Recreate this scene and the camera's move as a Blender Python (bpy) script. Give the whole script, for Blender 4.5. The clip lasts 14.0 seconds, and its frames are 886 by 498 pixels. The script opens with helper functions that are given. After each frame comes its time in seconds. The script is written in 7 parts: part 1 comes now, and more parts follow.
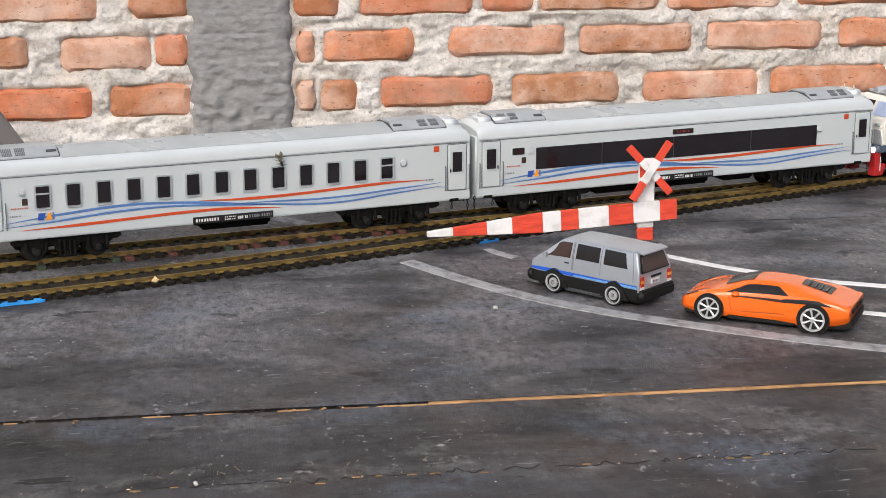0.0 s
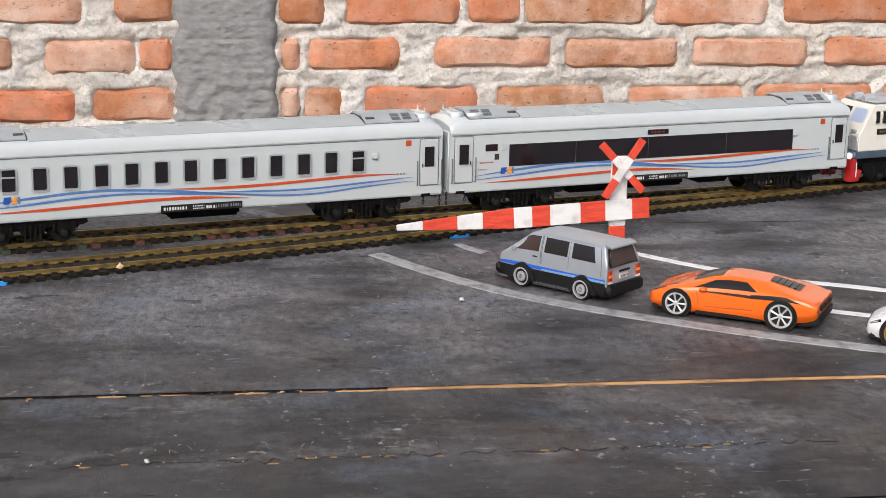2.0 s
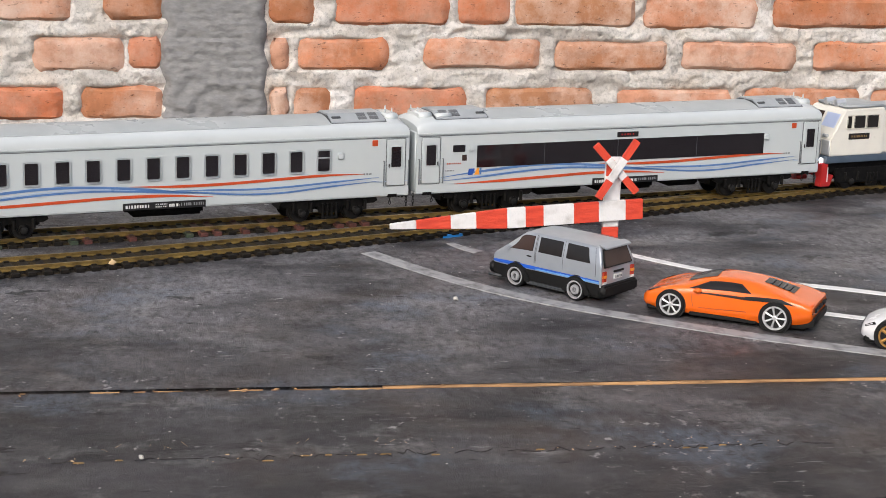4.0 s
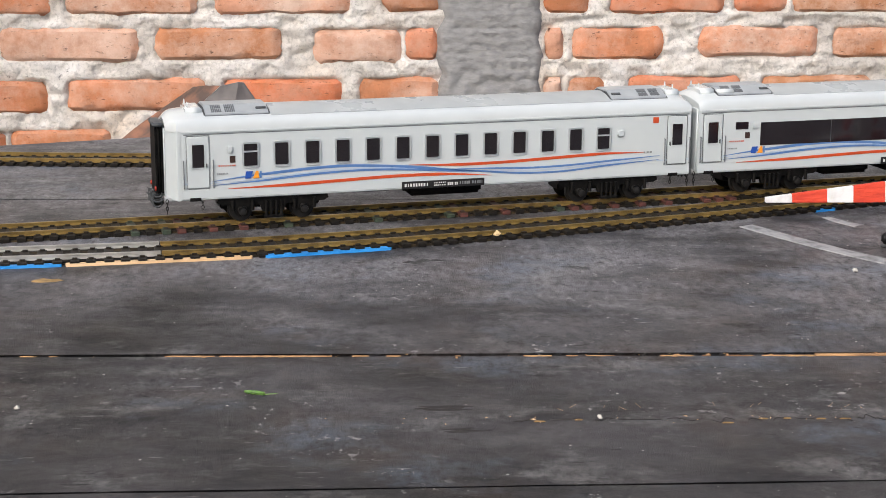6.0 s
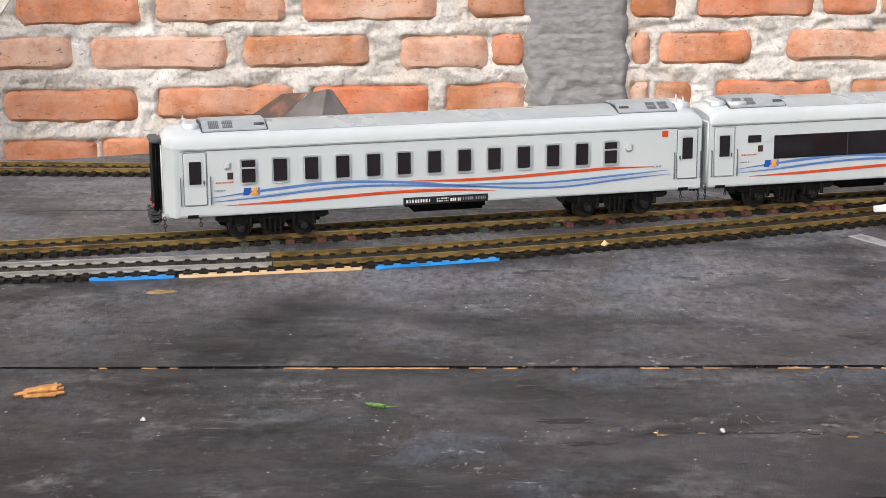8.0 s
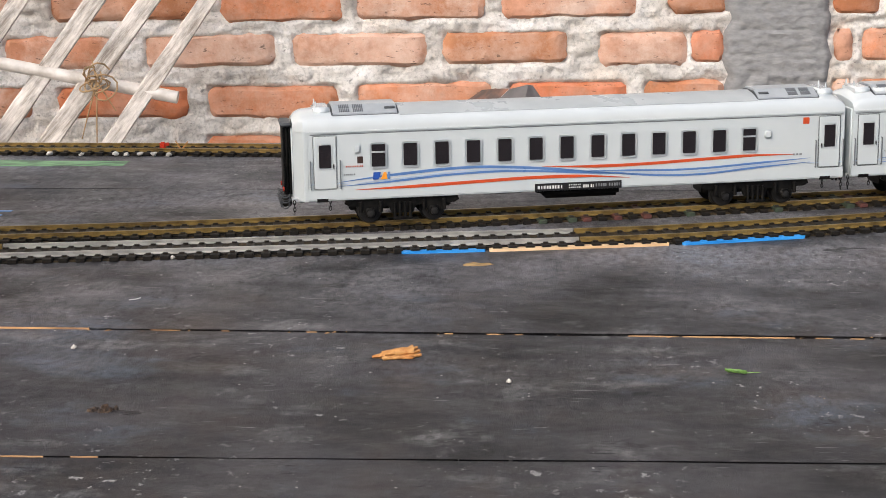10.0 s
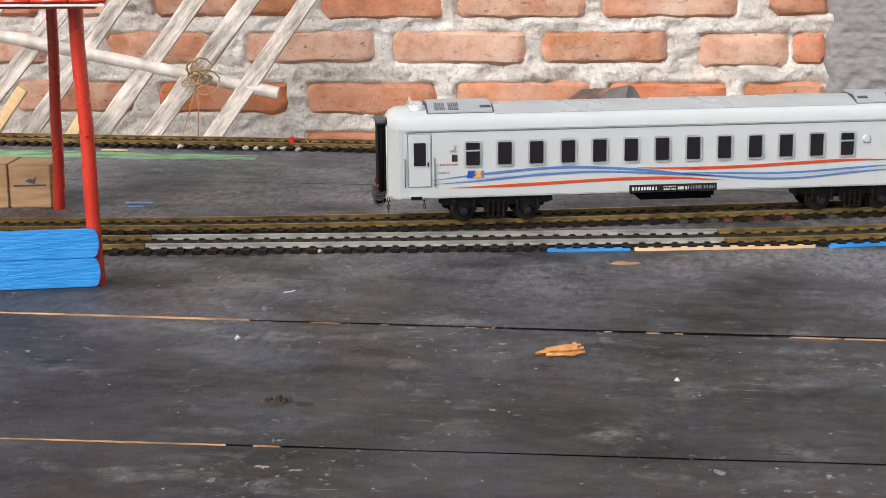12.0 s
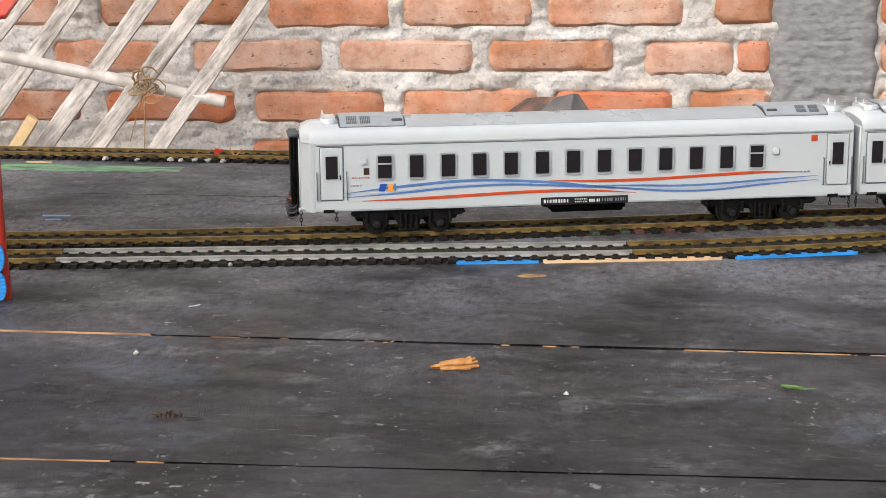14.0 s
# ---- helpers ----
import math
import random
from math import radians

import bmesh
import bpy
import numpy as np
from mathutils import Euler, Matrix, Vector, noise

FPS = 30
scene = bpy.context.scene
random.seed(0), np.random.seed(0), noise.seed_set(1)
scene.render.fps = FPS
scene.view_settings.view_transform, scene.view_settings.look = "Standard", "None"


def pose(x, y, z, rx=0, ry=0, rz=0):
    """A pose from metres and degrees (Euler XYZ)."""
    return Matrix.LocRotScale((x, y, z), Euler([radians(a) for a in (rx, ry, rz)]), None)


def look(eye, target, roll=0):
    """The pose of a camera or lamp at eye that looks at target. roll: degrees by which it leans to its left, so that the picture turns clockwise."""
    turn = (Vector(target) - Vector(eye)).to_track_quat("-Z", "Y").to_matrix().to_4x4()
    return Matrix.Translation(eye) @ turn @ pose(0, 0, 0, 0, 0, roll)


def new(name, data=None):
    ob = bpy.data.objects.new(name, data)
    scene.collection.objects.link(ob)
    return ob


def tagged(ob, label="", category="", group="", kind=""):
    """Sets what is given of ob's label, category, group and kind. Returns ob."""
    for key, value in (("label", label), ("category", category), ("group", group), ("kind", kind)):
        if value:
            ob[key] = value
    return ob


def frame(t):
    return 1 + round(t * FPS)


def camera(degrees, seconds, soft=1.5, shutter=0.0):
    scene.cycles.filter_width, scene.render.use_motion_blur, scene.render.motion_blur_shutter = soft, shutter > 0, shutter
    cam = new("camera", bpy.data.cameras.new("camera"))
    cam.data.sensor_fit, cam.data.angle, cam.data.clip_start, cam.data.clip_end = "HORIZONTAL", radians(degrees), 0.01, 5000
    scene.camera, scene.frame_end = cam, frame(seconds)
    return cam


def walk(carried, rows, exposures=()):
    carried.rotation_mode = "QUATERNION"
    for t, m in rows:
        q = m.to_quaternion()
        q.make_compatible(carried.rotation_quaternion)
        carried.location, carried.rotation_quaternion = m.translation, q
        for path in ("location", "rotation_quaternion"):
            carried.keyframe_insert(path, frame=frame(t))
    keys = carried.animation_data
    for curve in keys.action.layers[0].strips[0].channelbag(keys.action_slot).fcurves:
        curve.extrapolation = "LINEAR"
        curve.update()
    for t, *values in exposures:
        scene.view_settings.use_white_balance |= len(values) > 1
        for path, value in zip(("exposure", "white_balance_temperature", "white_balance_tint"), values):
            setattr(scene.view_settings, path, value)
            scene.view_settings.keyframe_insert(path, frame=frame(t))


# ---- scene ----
# ---- camera and its walk ----
cam = camera(29.6, 14.0, soft=0.75)
PATH = [
    (0, (0.083, -0.723, 0.203), (0.488, 1.174, -0.284), 0.1),
    (0.2, (0.086, -0.721, 0.201), (0.526, 1.174, -0.263), 0.4),
    (0.5, (0.085, -0.724, 0.199), (0.499, 1.176, -0.268), 0.1),
    (1, (0.088, -0.724, 0.194), (0.495, 1.177, -0.274), 0.5),
    (1.5, (0.089, -0.72, 0.185), (0.5, 1.179, -0.291), 1.1),
    (2, (0.093, -0.722, 0.189), (0.512, 1.178, -0.274), 1.3),
    (2.2, (0.098, -0.721, 0.188), (0.522, 1.177, -0.277), 1.4),
    (4.3, (0.084, -0.719, 0.187), (0.52, 1.179, -0.271), 2.0),
    (4.5, (0.075, -0.717, 0.19), (0.497, 1.184, -0.265), 1.8),
    (5, (0.058, -0.713, 0.188), (0.412, 1.203, -0.267), 1.5),
    (5.5, (0.024, -0.708, 0.178), (0.252, 1.224, -0.284), 0.6),
    (6, (0.014, -0.706, 0.172), (0.2, 1.23, -0.293), 0.4),
    (6.5, (0.011, -0.705, 0.175), (0.175, 1.233, -0.292), 0.2),
    (7, (0.012, -0.705, 0.176), (0.165, 1.234, -0.29), 0.3),
    (7.2, (0.012, -0.706, 0.177), (0.162, 1.235, -0.285), 0.3),
    (9.3, (-0.043, -0.706, 0.17), (-0.053, 1.24, -0.29), -0.9),
    (9.5, (-0.049, -0.708, 0.169), (-0.065, 1.239, -0.288), -0.7),
    (10, (-0.073, -0.712, 0.164), (-0.143, 1.235, -0.288), -0.9),
    (10.5, (-0.094, -0.713, 0.16), (-0.21, 1.233, -0.289), -1.1),
    (11, (-0.103, -0.714, 0.16), (-0.237, 1.23, -0.289), -1.0),
    (11.5, (-0.106, -0.716, 0.161), (-0.253, 1.226, -0.291), -0.7),
    (12, (-0.105, -0.716, 0.164), (-0.259, 1.226, -0.288), -0.5),
    (12.5, (-0.1, -0.716, 0.162), (-0.256, 1.226, -0.29), -0.4),
    (13, (-0.094, -0.715, 0.161), (-0.249, 1.226, -0.292), -0.5),
    (13.5, (-0.09, -0.716, 0.165), (-0.239, 1.227, -0.286), -0.6),
    (14, (-0.08, -0.718, 0.168), (-0.195, 1.228, -0.278), -0.4),
]
walk(cam, [(t, look(eye, goal, roll)) for t, eye, goal, roll in PATH], [(0.0, 0.12), (2.0, 0.13), (4.5, 0.06), (5.0, 0.07), (6.5, 0.29), (14.0, 0.24)])

# ---- world, sun ----
world = bpy.data.worlds.new("world")
scene.world = world
world.use_nodes = True
wn = world.node_tree
sky = wn.nodes.new("ShaderNodeTexSky")
sky.sky_type, sky.sun_disc = "NISHITA", False
sky.sun_elevation, sky.sun_rotation = radians(38), radians(210)
sky.air_density, sky.dust_density = 1.0, 4.0
bg = wn.nodes["Background"]
wn.links.new(sky.outputs[0], bg.inputs[0])
bg.inputs[1].default_value = 0.15
sun = new("sun", bpy.data.lights.new("sun", "SUN"))
sun.data.energy, sun.data.angle, sun.data.color = 1.75, radians(40), (1, 0.98, 0.96)
sun.matrix_basis = look((-1.1, -1.9, 1.7), (0, 0, 0))
scene.view_settings.exposure = 0.33


# ---- materials ----
def nodes_of(name):
    m = bpy.data.materials.new(name)
    m.use_nodes = True
    nt = m.node_tree
    return m, nt, nt.nodes["Principled BSDF"]


def noise_node(nt, src, scale, detail=6.0, rough=0.55, stretch=None):
    if stretch:
        mp = nt.nodes.new("ShaderNodeMapping")
        mp.inputs["Scale"].default_value = stretch
        nt.links.new(src, mp.inputs[0])
        src = mp.outputs[0]
    n = nt.nodes.new("ShaderNodeTexNoise")
    n.inputs["Scale"].default_value, n.inputs["Detail"].default_value, n.inputs["Roughness"].default_value = scale, detail, rough
    nt.links.new(src, n.inputs["Vector"])
    return n.outputs[0]


def ramp(nt, src, stops):
    r = nt.nodes.new("ShaderNodeValToRGB")
    e = r.color_ramp.elements
    while len(e) < len(stops):
        e.new(0.5)
    for k, (p, c) in zip(e, stops):
        k.position, k.color = p, (*c, 1) if len(c) == 3 else c
    nt.links.new(src, r.inputs[0])
    return r.outputs[0]


def grey(v):
    return (v, v, v)


def mix(nt, fac, a, b, mode="MIX"):
    n = nt.nodes.new("ShaderNodeMix")
    n.data_type, n.blend_type = "RGBA", mode
    for sock, v in ((n.inputs[0], fac), (n.inputs[6], a), (n.inputs[7], b)):
        if isinstance(v, bpy.types.NodeSocket):
            nt.links.new(v, sock)
        elif isinstance(v, (int, float)):
            sock.default_value = v
        else:
            sock.default_value = (*v, 1)
    return n.outputs[2]


def bump_of(nt, b, height, strength, distance=0.001):
    bp = nt.nodes.new("ShaderNodeBump")
    bp.inputs["Strength"].default_value, bp.inputs["Distance"].default_value = strength, distance
    nt.links.new(height, bp.inputs["Height"])
    nt.links.new(bp.outputs[0], b.inputs["Normal"])


def coords(nt):
    return nt.nodes.new("ShaderNodeTexCoord").outputs["Object"]


def mat(name, color, rough=0.5, metal=0.0, color2=None, scale=120.0, bump=0.0, bscale=None, lo=0.4, hi=0.65, rvar=0.08, coat=0.0, stretch=None, spec=0.5):
    """A procedural surface: two tones mixed by noise at object scale, fine relief, uneven gloss."""
    m, nt, b = nodes_of(name)
    b.inputs["Roughness"].default_value, b.inputs["Metallic"].default_value = rough, metal
    b.inputs["Coat Weight"].default_value, b.inputs["Coat Roughness"].default_value = coat, 0.08
    b.inputs["Specular IOR Level"].default_value = spec
    src = coords(nt)
    n = noise_node(nt, src, scale, 6, 0.55, stretch)
    nt.links.new(ramp(nt, n, [(lo, color), (hi, color2 or [c * 0.86 for c in color])]), b.inputs["Base Color"])
    if rvar:
        mr = nt.nodes.new("ShaderNodeMapRange")
        mr.inputs[3].default_value, mr.inputs[4].default_value = max(rough - rvar, 0.02), rough + rvar
        nt.links.new(n, mr.inputs[0])
        nt.links.new(mr.outputs[0], b.inputs["Roughness"])
    if bump:
        bump_of(nt, b, noise_node(nt, src, bscale or scale * 5, 8, 0.6, stretch), bump)
    return m


def table_paint():
    """Black brushed-on paint over wood, with dusty patches, pale scuffs along the grain and tiny pale flecks."""
    m, nt, b = nodes_of("black_board_paint")
    src = coords(nt)
    def field(scale, stretch, lo, hi, top=1.0, detail=7, rough=0.62):
        return ramp(nt, noise_node(nt, src, scale, detail, rough, stretch), [(lo, grey(0)), (hi, grey(top))])

    def both_of(a, b_):
        return mix(nt, 1.0, a, b_, "MULTIPLY")
    # Old paint in broad dark, brown and bluish patches.
    base = ramp(nt, noise_node(nt, src, 9, 8, 0.65, (1, 1.3, 1)), [(0.36, (0.004, 0.0038, 0.0045)), (0.50, (0.025, 0.024, 0.027)), (0.64, (0.060, 0.057, 0.062))])
    c = mix(nt, field(15, (1, 1.2, 1), 0.52, 0.66, 0.85), base, (0.044, 0.031, 0.025))
    grain = field(120, (2.0, 1, 1), 0.38, 0.62, 1.0, 10, 0.85)
    # Grainy dust-grey patches, weak on the near boards, full from the tracks back.
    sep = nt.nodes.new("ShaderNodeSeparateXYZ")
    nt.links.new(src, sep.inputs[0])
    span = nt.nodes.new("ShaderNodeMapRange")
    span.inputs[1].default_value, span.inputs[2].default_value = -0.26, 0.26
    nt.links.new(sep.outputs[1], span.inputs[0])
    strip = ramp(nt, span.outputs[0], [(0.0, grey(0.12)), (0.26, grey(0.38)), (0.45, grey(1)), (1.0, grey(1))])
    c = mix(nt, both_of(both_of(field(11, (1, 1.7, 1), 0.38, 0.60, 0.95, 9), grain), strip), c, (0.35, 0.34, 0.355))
    back = ramp(nt, span.outputs[0], [(0.55, grey(0)), (0.72, grey(1))])
    c = mix(nt, both_of(field(34, (1, 2.6, 1), 0.38, 0.72, 0.38, 9, 0.75), back), c, (0.16, 0.150, 0.150))
    c = mix(nt, both_of(field(12.3, (1, 1.4, 1), 0.55, 0.66, 0.85), grain), c, (0.13, 0.165, 0.215))
    c = mix(nt, both_of(field(23, (1, 1.8, 1), 0.56, 0.66, 0.8), grain), c, (0.25, 0.245, 0.24))
    # Dark bare blotches, dark nicks, fine pale scratches along the grain, pale flecks.
    c = mix(nt, field(20, (1, 1.6, 1), 0.615, 0.65, 0.8, 8, 0.7), c, (0.008, 0.007, 0.007))
    c = mix(nt, both_of(field(170, (1.2, 1, 1), 0.60, 0.65, 1.0, 5, 0.7), field(19, None, 0.50, 0.62)), c, (0.42, 0.41, 0.40))
    c = mix(nt, both_of(field(70, (1, 7, 1), 0.65, 0.68, 0.9, 4, 0.6), field(17, None, 0.48, 0.60)), c, (0.32, 0.32, 0.315))
    c = mix(nt, field(85, (1, 4.5, 1), 0.65, 0.675, 1.0, 4, 0.65), c, (0.004, 0.004, 0.004))
    for scale, keep, tone in ((230, 0.60, (0.60, 0.58, 0.54)), (480, 0.585, (0.45, 0.44, 0.42))):
        vor = nt.nodes.new("ShaderNodeTexVoronoi")
        vor.inputs["Scale"].default_value = scale
        nt.links.new(src, vor.inputs["Vector"])
        fleck = ramp(nt, vor.outputs["Distance"], [(0.08, grey(1)), (0.13, grey(0))])
        c = mix(nt, both_of(fleck, field(scale * 0.7, None, keep, keep + 0.03, 1.0, 2)), c, tone)
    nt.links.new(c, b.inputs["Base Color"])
    nt.links.new(ramp(nt, noise_node(nt, src, 26, 8, 0.7, (1, 1.5, 1)), [(0.35, grey(0.36)), (0.65, grey(0.66))]), b.inputs["Roughness"])
    b.inputs["Specular IOR Level"].default_value = 0.36
    bump_of(nt, b, noise_node(nt, src, 230, 10, 0.8, (1.8, 1, 1)), 1.0, 0.0013)
    return m


def mortar_mat():
    """Old lime mortar: cream and grey patches, sandy grain, small dark holes."""
    m, nt, b = nodes_of("mortar")
    src = coords(nt)
    c = ramp(nt, noise_node(nt, src, 11, 7, 0.62), [(0.34, (0.56, 0.525, 0.49)), (0.48, (0.72, 0.685, 0.64)), (0.62, (0.84, 0.815, 0.79))])
    c = mix(nt, ramp(nt, noise_node(nt, src, 7, 5, 0.6), [(0.54, grey(0)), (0.68, grey(0.45))]), c, (0.70, 0.56, 0.43))
    sand = ramp(nt, noise_node(nt, src, 230, 4, 0.7), [(0.36, grey(0.62)), (0.52, grey(1))])
    c = mix(nt, 0.7, c, sand, "MULTIPLY")
    holes = ramp(nt, noise_node(nt, src, 75, 5, 0.65, (1, 1, 1.5)), [(0.29, grey(0.30)), (0.35, grey(1))])
    c = mix(nt, 0.85, c, holes, "MULTIPLY")
    nt.links.new(c, b.inputs["Base Color"])
    b.inputs["Roughness"].default_value = 0.95
    bump_of(nt, b, noise_node(nt, src, 85, 10, 0.72), 1.0, 0.006)
    return m


def brick_mat():
    """Hand-made brick: each with its own tone, mottles, bloom of lime and small dark pits."""
    m, nt, b = nodes_of("brick")
    rnd = nt.nodes.new("ShaderNodeObjectInfo").outputs["Random"]
    shift = nt.nodes.new("ShaderNodeVectorMath")
    shift.operation = "MULTIPLY_ADD"
    nt.links.new(rnd, shift.inputs[0])
    shift.inputs[1].default_value = (37.0, 11.0, 23.0)
    nt.links.new(coords(nt), shift.inputs[2])
    src = shift.outputs[0]
    tone = ramp(nt, rnd, [(0.0, (0.62, 0.185, 0.080)), (0.2, (0.40, 0.165, 0.075)), (0.38, (0.62, 0.235, 0.115)), (0.55, (0.43, 0.20, 0.10)), (0.75, (0.60, 0.27, 0.16)), (1.0, (0.62, 0.38, 0.28))])
    c = mix(nt, ramp(nt, noise_node(nt, src, 22, 9, 0.72), [(0.42, grey(0)), (0.64, grey(0.75))]), tone, (0.34, 0.145, 0.07))
    less = ramp(nt, rnd, [(0.0, grey(0.35)), (0.45, grey(0.65)), (0.7, grey(1.0)), (1.0, grey(0.9))])
    pale = mix(nt, 1.0, ramp(nt, noise_node(nt, src, 13, 10, 0.75), [(0.42, grey(0)), (0.64, grey(0.9))]), less, "MULTIPLY")
    c = mix(nt, pale, c, (0.70, 0.53, 0.44))
    pits = ramp(nt, noise_node(nt, src, 105, 5, 0.7, (0.8, 1, 2.2)), [(0.33, grey(0.22)), (0.39, grey(1))])
    c = mix(nt, 0.85, c, pits, "MULTIPLY")
    nt.links.new(c, b.inputs["Base Color"])
    b.inputs["Roughness"].default_value = 0.92
    bump_of(nt, b, noise_node(nt, src, 90, 9, 0.7), 0.8, 0.003)
    return m


def split_bamboo():
    """Weathered split cane: grey-white, streaked along the slats, with dark mottles."""
    m, nt, b = nodes_of("weathered_grey_bamboo")
    mp = nt.nodes.new("ShaderNodeMapping")
    mp.inputs["Rotation"].default_value = (0, radians(-40), 0)
    nt.links.new(coords(nt), mp.inputs[0])
    src = mp.outputs[0]
    c = ramp(nt, noise_node(nt, src, 150, 6, 0.7, (1, 1, 0.05)), [(0.36, (0.30, 0.255, 0.215)), (0.52, (0.62, 0.57, 0.52)), (0.66, (0.78, 0.735, 0.685))])
    spots = ramp(nt, noise_node(nt, src, 40, 7, 0.7, (1, 1, 0.45)), [(0.32, grey(0.38)), (0.56, grey(1))])
    c = mix(nt, 0.85, c, spots, "MULTIPLY")
    nt.links.new(c, b.inputs["Base Color"])
    b.inputs["Roughness"].default_value = 0.6
    bump_of(nt, b, noise_node(nt, src, 170, 6, 0.7, (1, 1, 0.06)), 0.5, 0.002)
    return m


def glow(name, color, strength):
    m, nt, b = nodes_of(name)
    b.inputs["Base Color"].default_value = (*color, 1)
    b.inputs["Emission Color"].default_value, b.inputs["Emission Strength"].default_value = (*color, 1), strength
    return m


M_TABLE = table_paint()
M_WALL = mortar_mat()
M_BRICK = brick_mat()
M_RAWWOOD = mat("raw_wood_edge", (0.50, 0.29, 0.13), 0.8, color2=(0.20, 0.11, 0.055), scale=60, lo=0.42, hi=0.66, bump=0.4, stretch=(1, 4, 4))
M_CEMENT = mat("grey_cement", (0.29, 0.29, 0.29), 0.95, color2=(0.215, 0.215, 0.22), scale=90, lo=0.36, hi=0.62, bump=1.0, bscale=190, stretch=(0.8, 1, 1.9))
M_GROUND = mat("bare_earth", (0.22, 0.19, 0.16), 0.95, color2=(0.14, 0.12, 0.10), scale=5, bump=0.5)
M_SLEEPER = mat("black_sleeper_plastic", (0.007, 0.0065, 0.006), 0.5, color2=(0.020, 0.016, 0.012), scale=300, spec=0.16)
M_SLEEPER_R = mat("rust_red_sleeper", (0.125, 0.034, 0.025), 0.6, color2=(0.035, 0.02, 0.016), scale=300)
M_SLEEPER_G = mat("dull_green_sleeper", (0.04, 0.065, 0.035), 0.6, color2=(0.022, 0.02, 0.017), scale=300)
M_BRASS = mat("tarnished_brass_rail", (0.30, 0.205, 0.065), 0.36, 0.4, color2=(0.13, 0.085, 0.028), scale=130)
M_BED = mat("dirty_track_bed", (0.012, 0.010, 0.007), 0.8, color2=(0.050, 0.034, 0.015), scale=120, spec=0.2, bump=0.5)
M_NICKEL = mat("nickel_rail", (0.56, 0.55, 0.52), 0.32, 0.5, color2=(0.36, 0.35, 0.33), scale=90)
M_COACH = mat("pale_grey_coach_paint", (0.525, 0.57, 0.58), 0.25, color2=(0.505, 0.55, 0.56), scale=60, rvar=0.05, coat=0.4)
# Duller reflection on the crown put in as grey; M_ROOF brightened for the shoulders.
M_CROWN_SHEEN = mat("roof_top_dull_sheen_grey", (0.40, 0.43, 0.44), 0.28, color2=(0.36, 0.39, 0.40), scale=70, rvar=0.06)
M_ROOF = mat("silver_grey_roof_paint", (0.57, 0.61, 0.62), 0.2, color2=(0.54, 0.58, 0.59), scale=50, rvar=0.05, coat=1.0)
M_LINE = mat("dark_panel_line", (0.12, 0.13, 0.14), 0.6)
M_AC = mat("mid_grey_roof_unit", (0.36, 0.385, 0.40), 0.32, color2=(0.31, 0.335, 0.35))
M_ACGRILLE = mat("grey_vent_grille", (0.15, 0.16, 0.17), 0.5)
M_GRILLE = mat("dark_grey_grille", (0.06, 0.065, 0.07), 0.5)
M_DARK = mat("black_underframe", (0.004, 0.004, 0.0045), 0.6, color2=(0.010, 0.0095, 0.009), scale=400, spec=0.1)
M_BOGIE = mat("black_cast_bogie", (0.0035, 0.0034, 0.0033), 0.45, color2=(0.011, 0.010, 0.009), scale=500, spec=0.16)
M_WHEEL = mat("dark_steel_wheel", (0.020, 0.019, 0.018), 0.4, 0.4)
M_PANE = mat("dark_tinted_pane", (0.014, 0.011, 0.013), 0.12, rvar=0.03, coat=0.3)
M_CHROME = mat("bright_plated_metal", (0.85, 0.85, 0.86), 0.3, 0.7, rvar=0.05)
M_FRAME = mat("silver_window_frame", (0.50, 0.52, 0.54), 0.35, 0.35)
M_SBLUE = mat("blue_livery_stripe", (0.095, 0.20, 0.44), 0.3)
M_SPALE = mat("pale_blue_livery_stripe", (0.42, 0.52, 0.64), 0.3)
M_SRED = mat("orange_red_livery_stripe", (0.56, 0.075, 0.02), 0.3)
M_YELLOW = mat("amber_logo_paint", (0.85, 0.32, 0.03), 0.35)
M_NAVY = mat("deep_blue_logo_paint", (0.02, 0.08, 0.36), 0.35)
M_PLATE = mat("black_plate", (0.012, 0.012, 0.013), 0.35)
M_PRINT = mat("white_print", (0.72, 0.72, 0.70), 0.5)
M_PRINTG = mat("grey_print", (0.22, 0.23, 0.24), 0.5)
M_CREAM = mat("cream_loco_paint", (0.76, 0.74, 0.67), 0.3, color2=(0.72, 0.70, 0.64))
M_LOCOBLUE = mat("slate_blue_loco_frame", (0.07, 0.10, 0.14), 0.4)
M_RED = mat("glossy_red_paint", (0.62, 0.045, 0.018), 0.28, color2=(0.48, 0.03, 0.014), scale=40, coat=0.4, bump=0.15, bscale=150)
M_PILOT = mat("red_buffer_beam", (0.45, 0.02, 0.02), 0.4)
M_ORANGE = mat("orange_car_paint", (0.86, 0.15, 0.008), 0.24, color2=(0.82, 0.135, 0.007), scale=30, coat=0.6, rvar=0.04)
M_SEAM = mat("dark_orange_seam", (0.42, 0.06, 0.004), 0.4)
M_SILVER = mat("silver_car_paint", (0.40, 0.43, 0.47), 0.32, 0.35, color2=(0.37, 0.40, 0.44), coat=0.3)
M_CARWHITE = mat("white_car_paint", (0.78, 0.79, 0.80), 0.25, coat=0.6)
M_GLASS = mat("smoked_car_glass", (0.022, 0.020, 0.020), 0.16, rvar=0.03, spec=0.3)
M_BRONZE = mat("smoked_brown_glass", (0.055, 0.035, 0.03), 0.16, rvar=0.03, spec=0.3)
M_TYRE = mat("black_tyre", (0.010, 0.010, 0.010), 0.6, spec=0.3)
M_GOLD = mat("gold_rim", (0.60, 0.33, 0.10), 0.3, 0.8)
M_TAPEBLUE = mat("bright_blue_car_stripe", (0.015, 0.11, 0.60), 0.35)
M_TAPELIGHT = mat("light_blue_car_stripe", (0.18, 0.42, 0.80), 0.35)
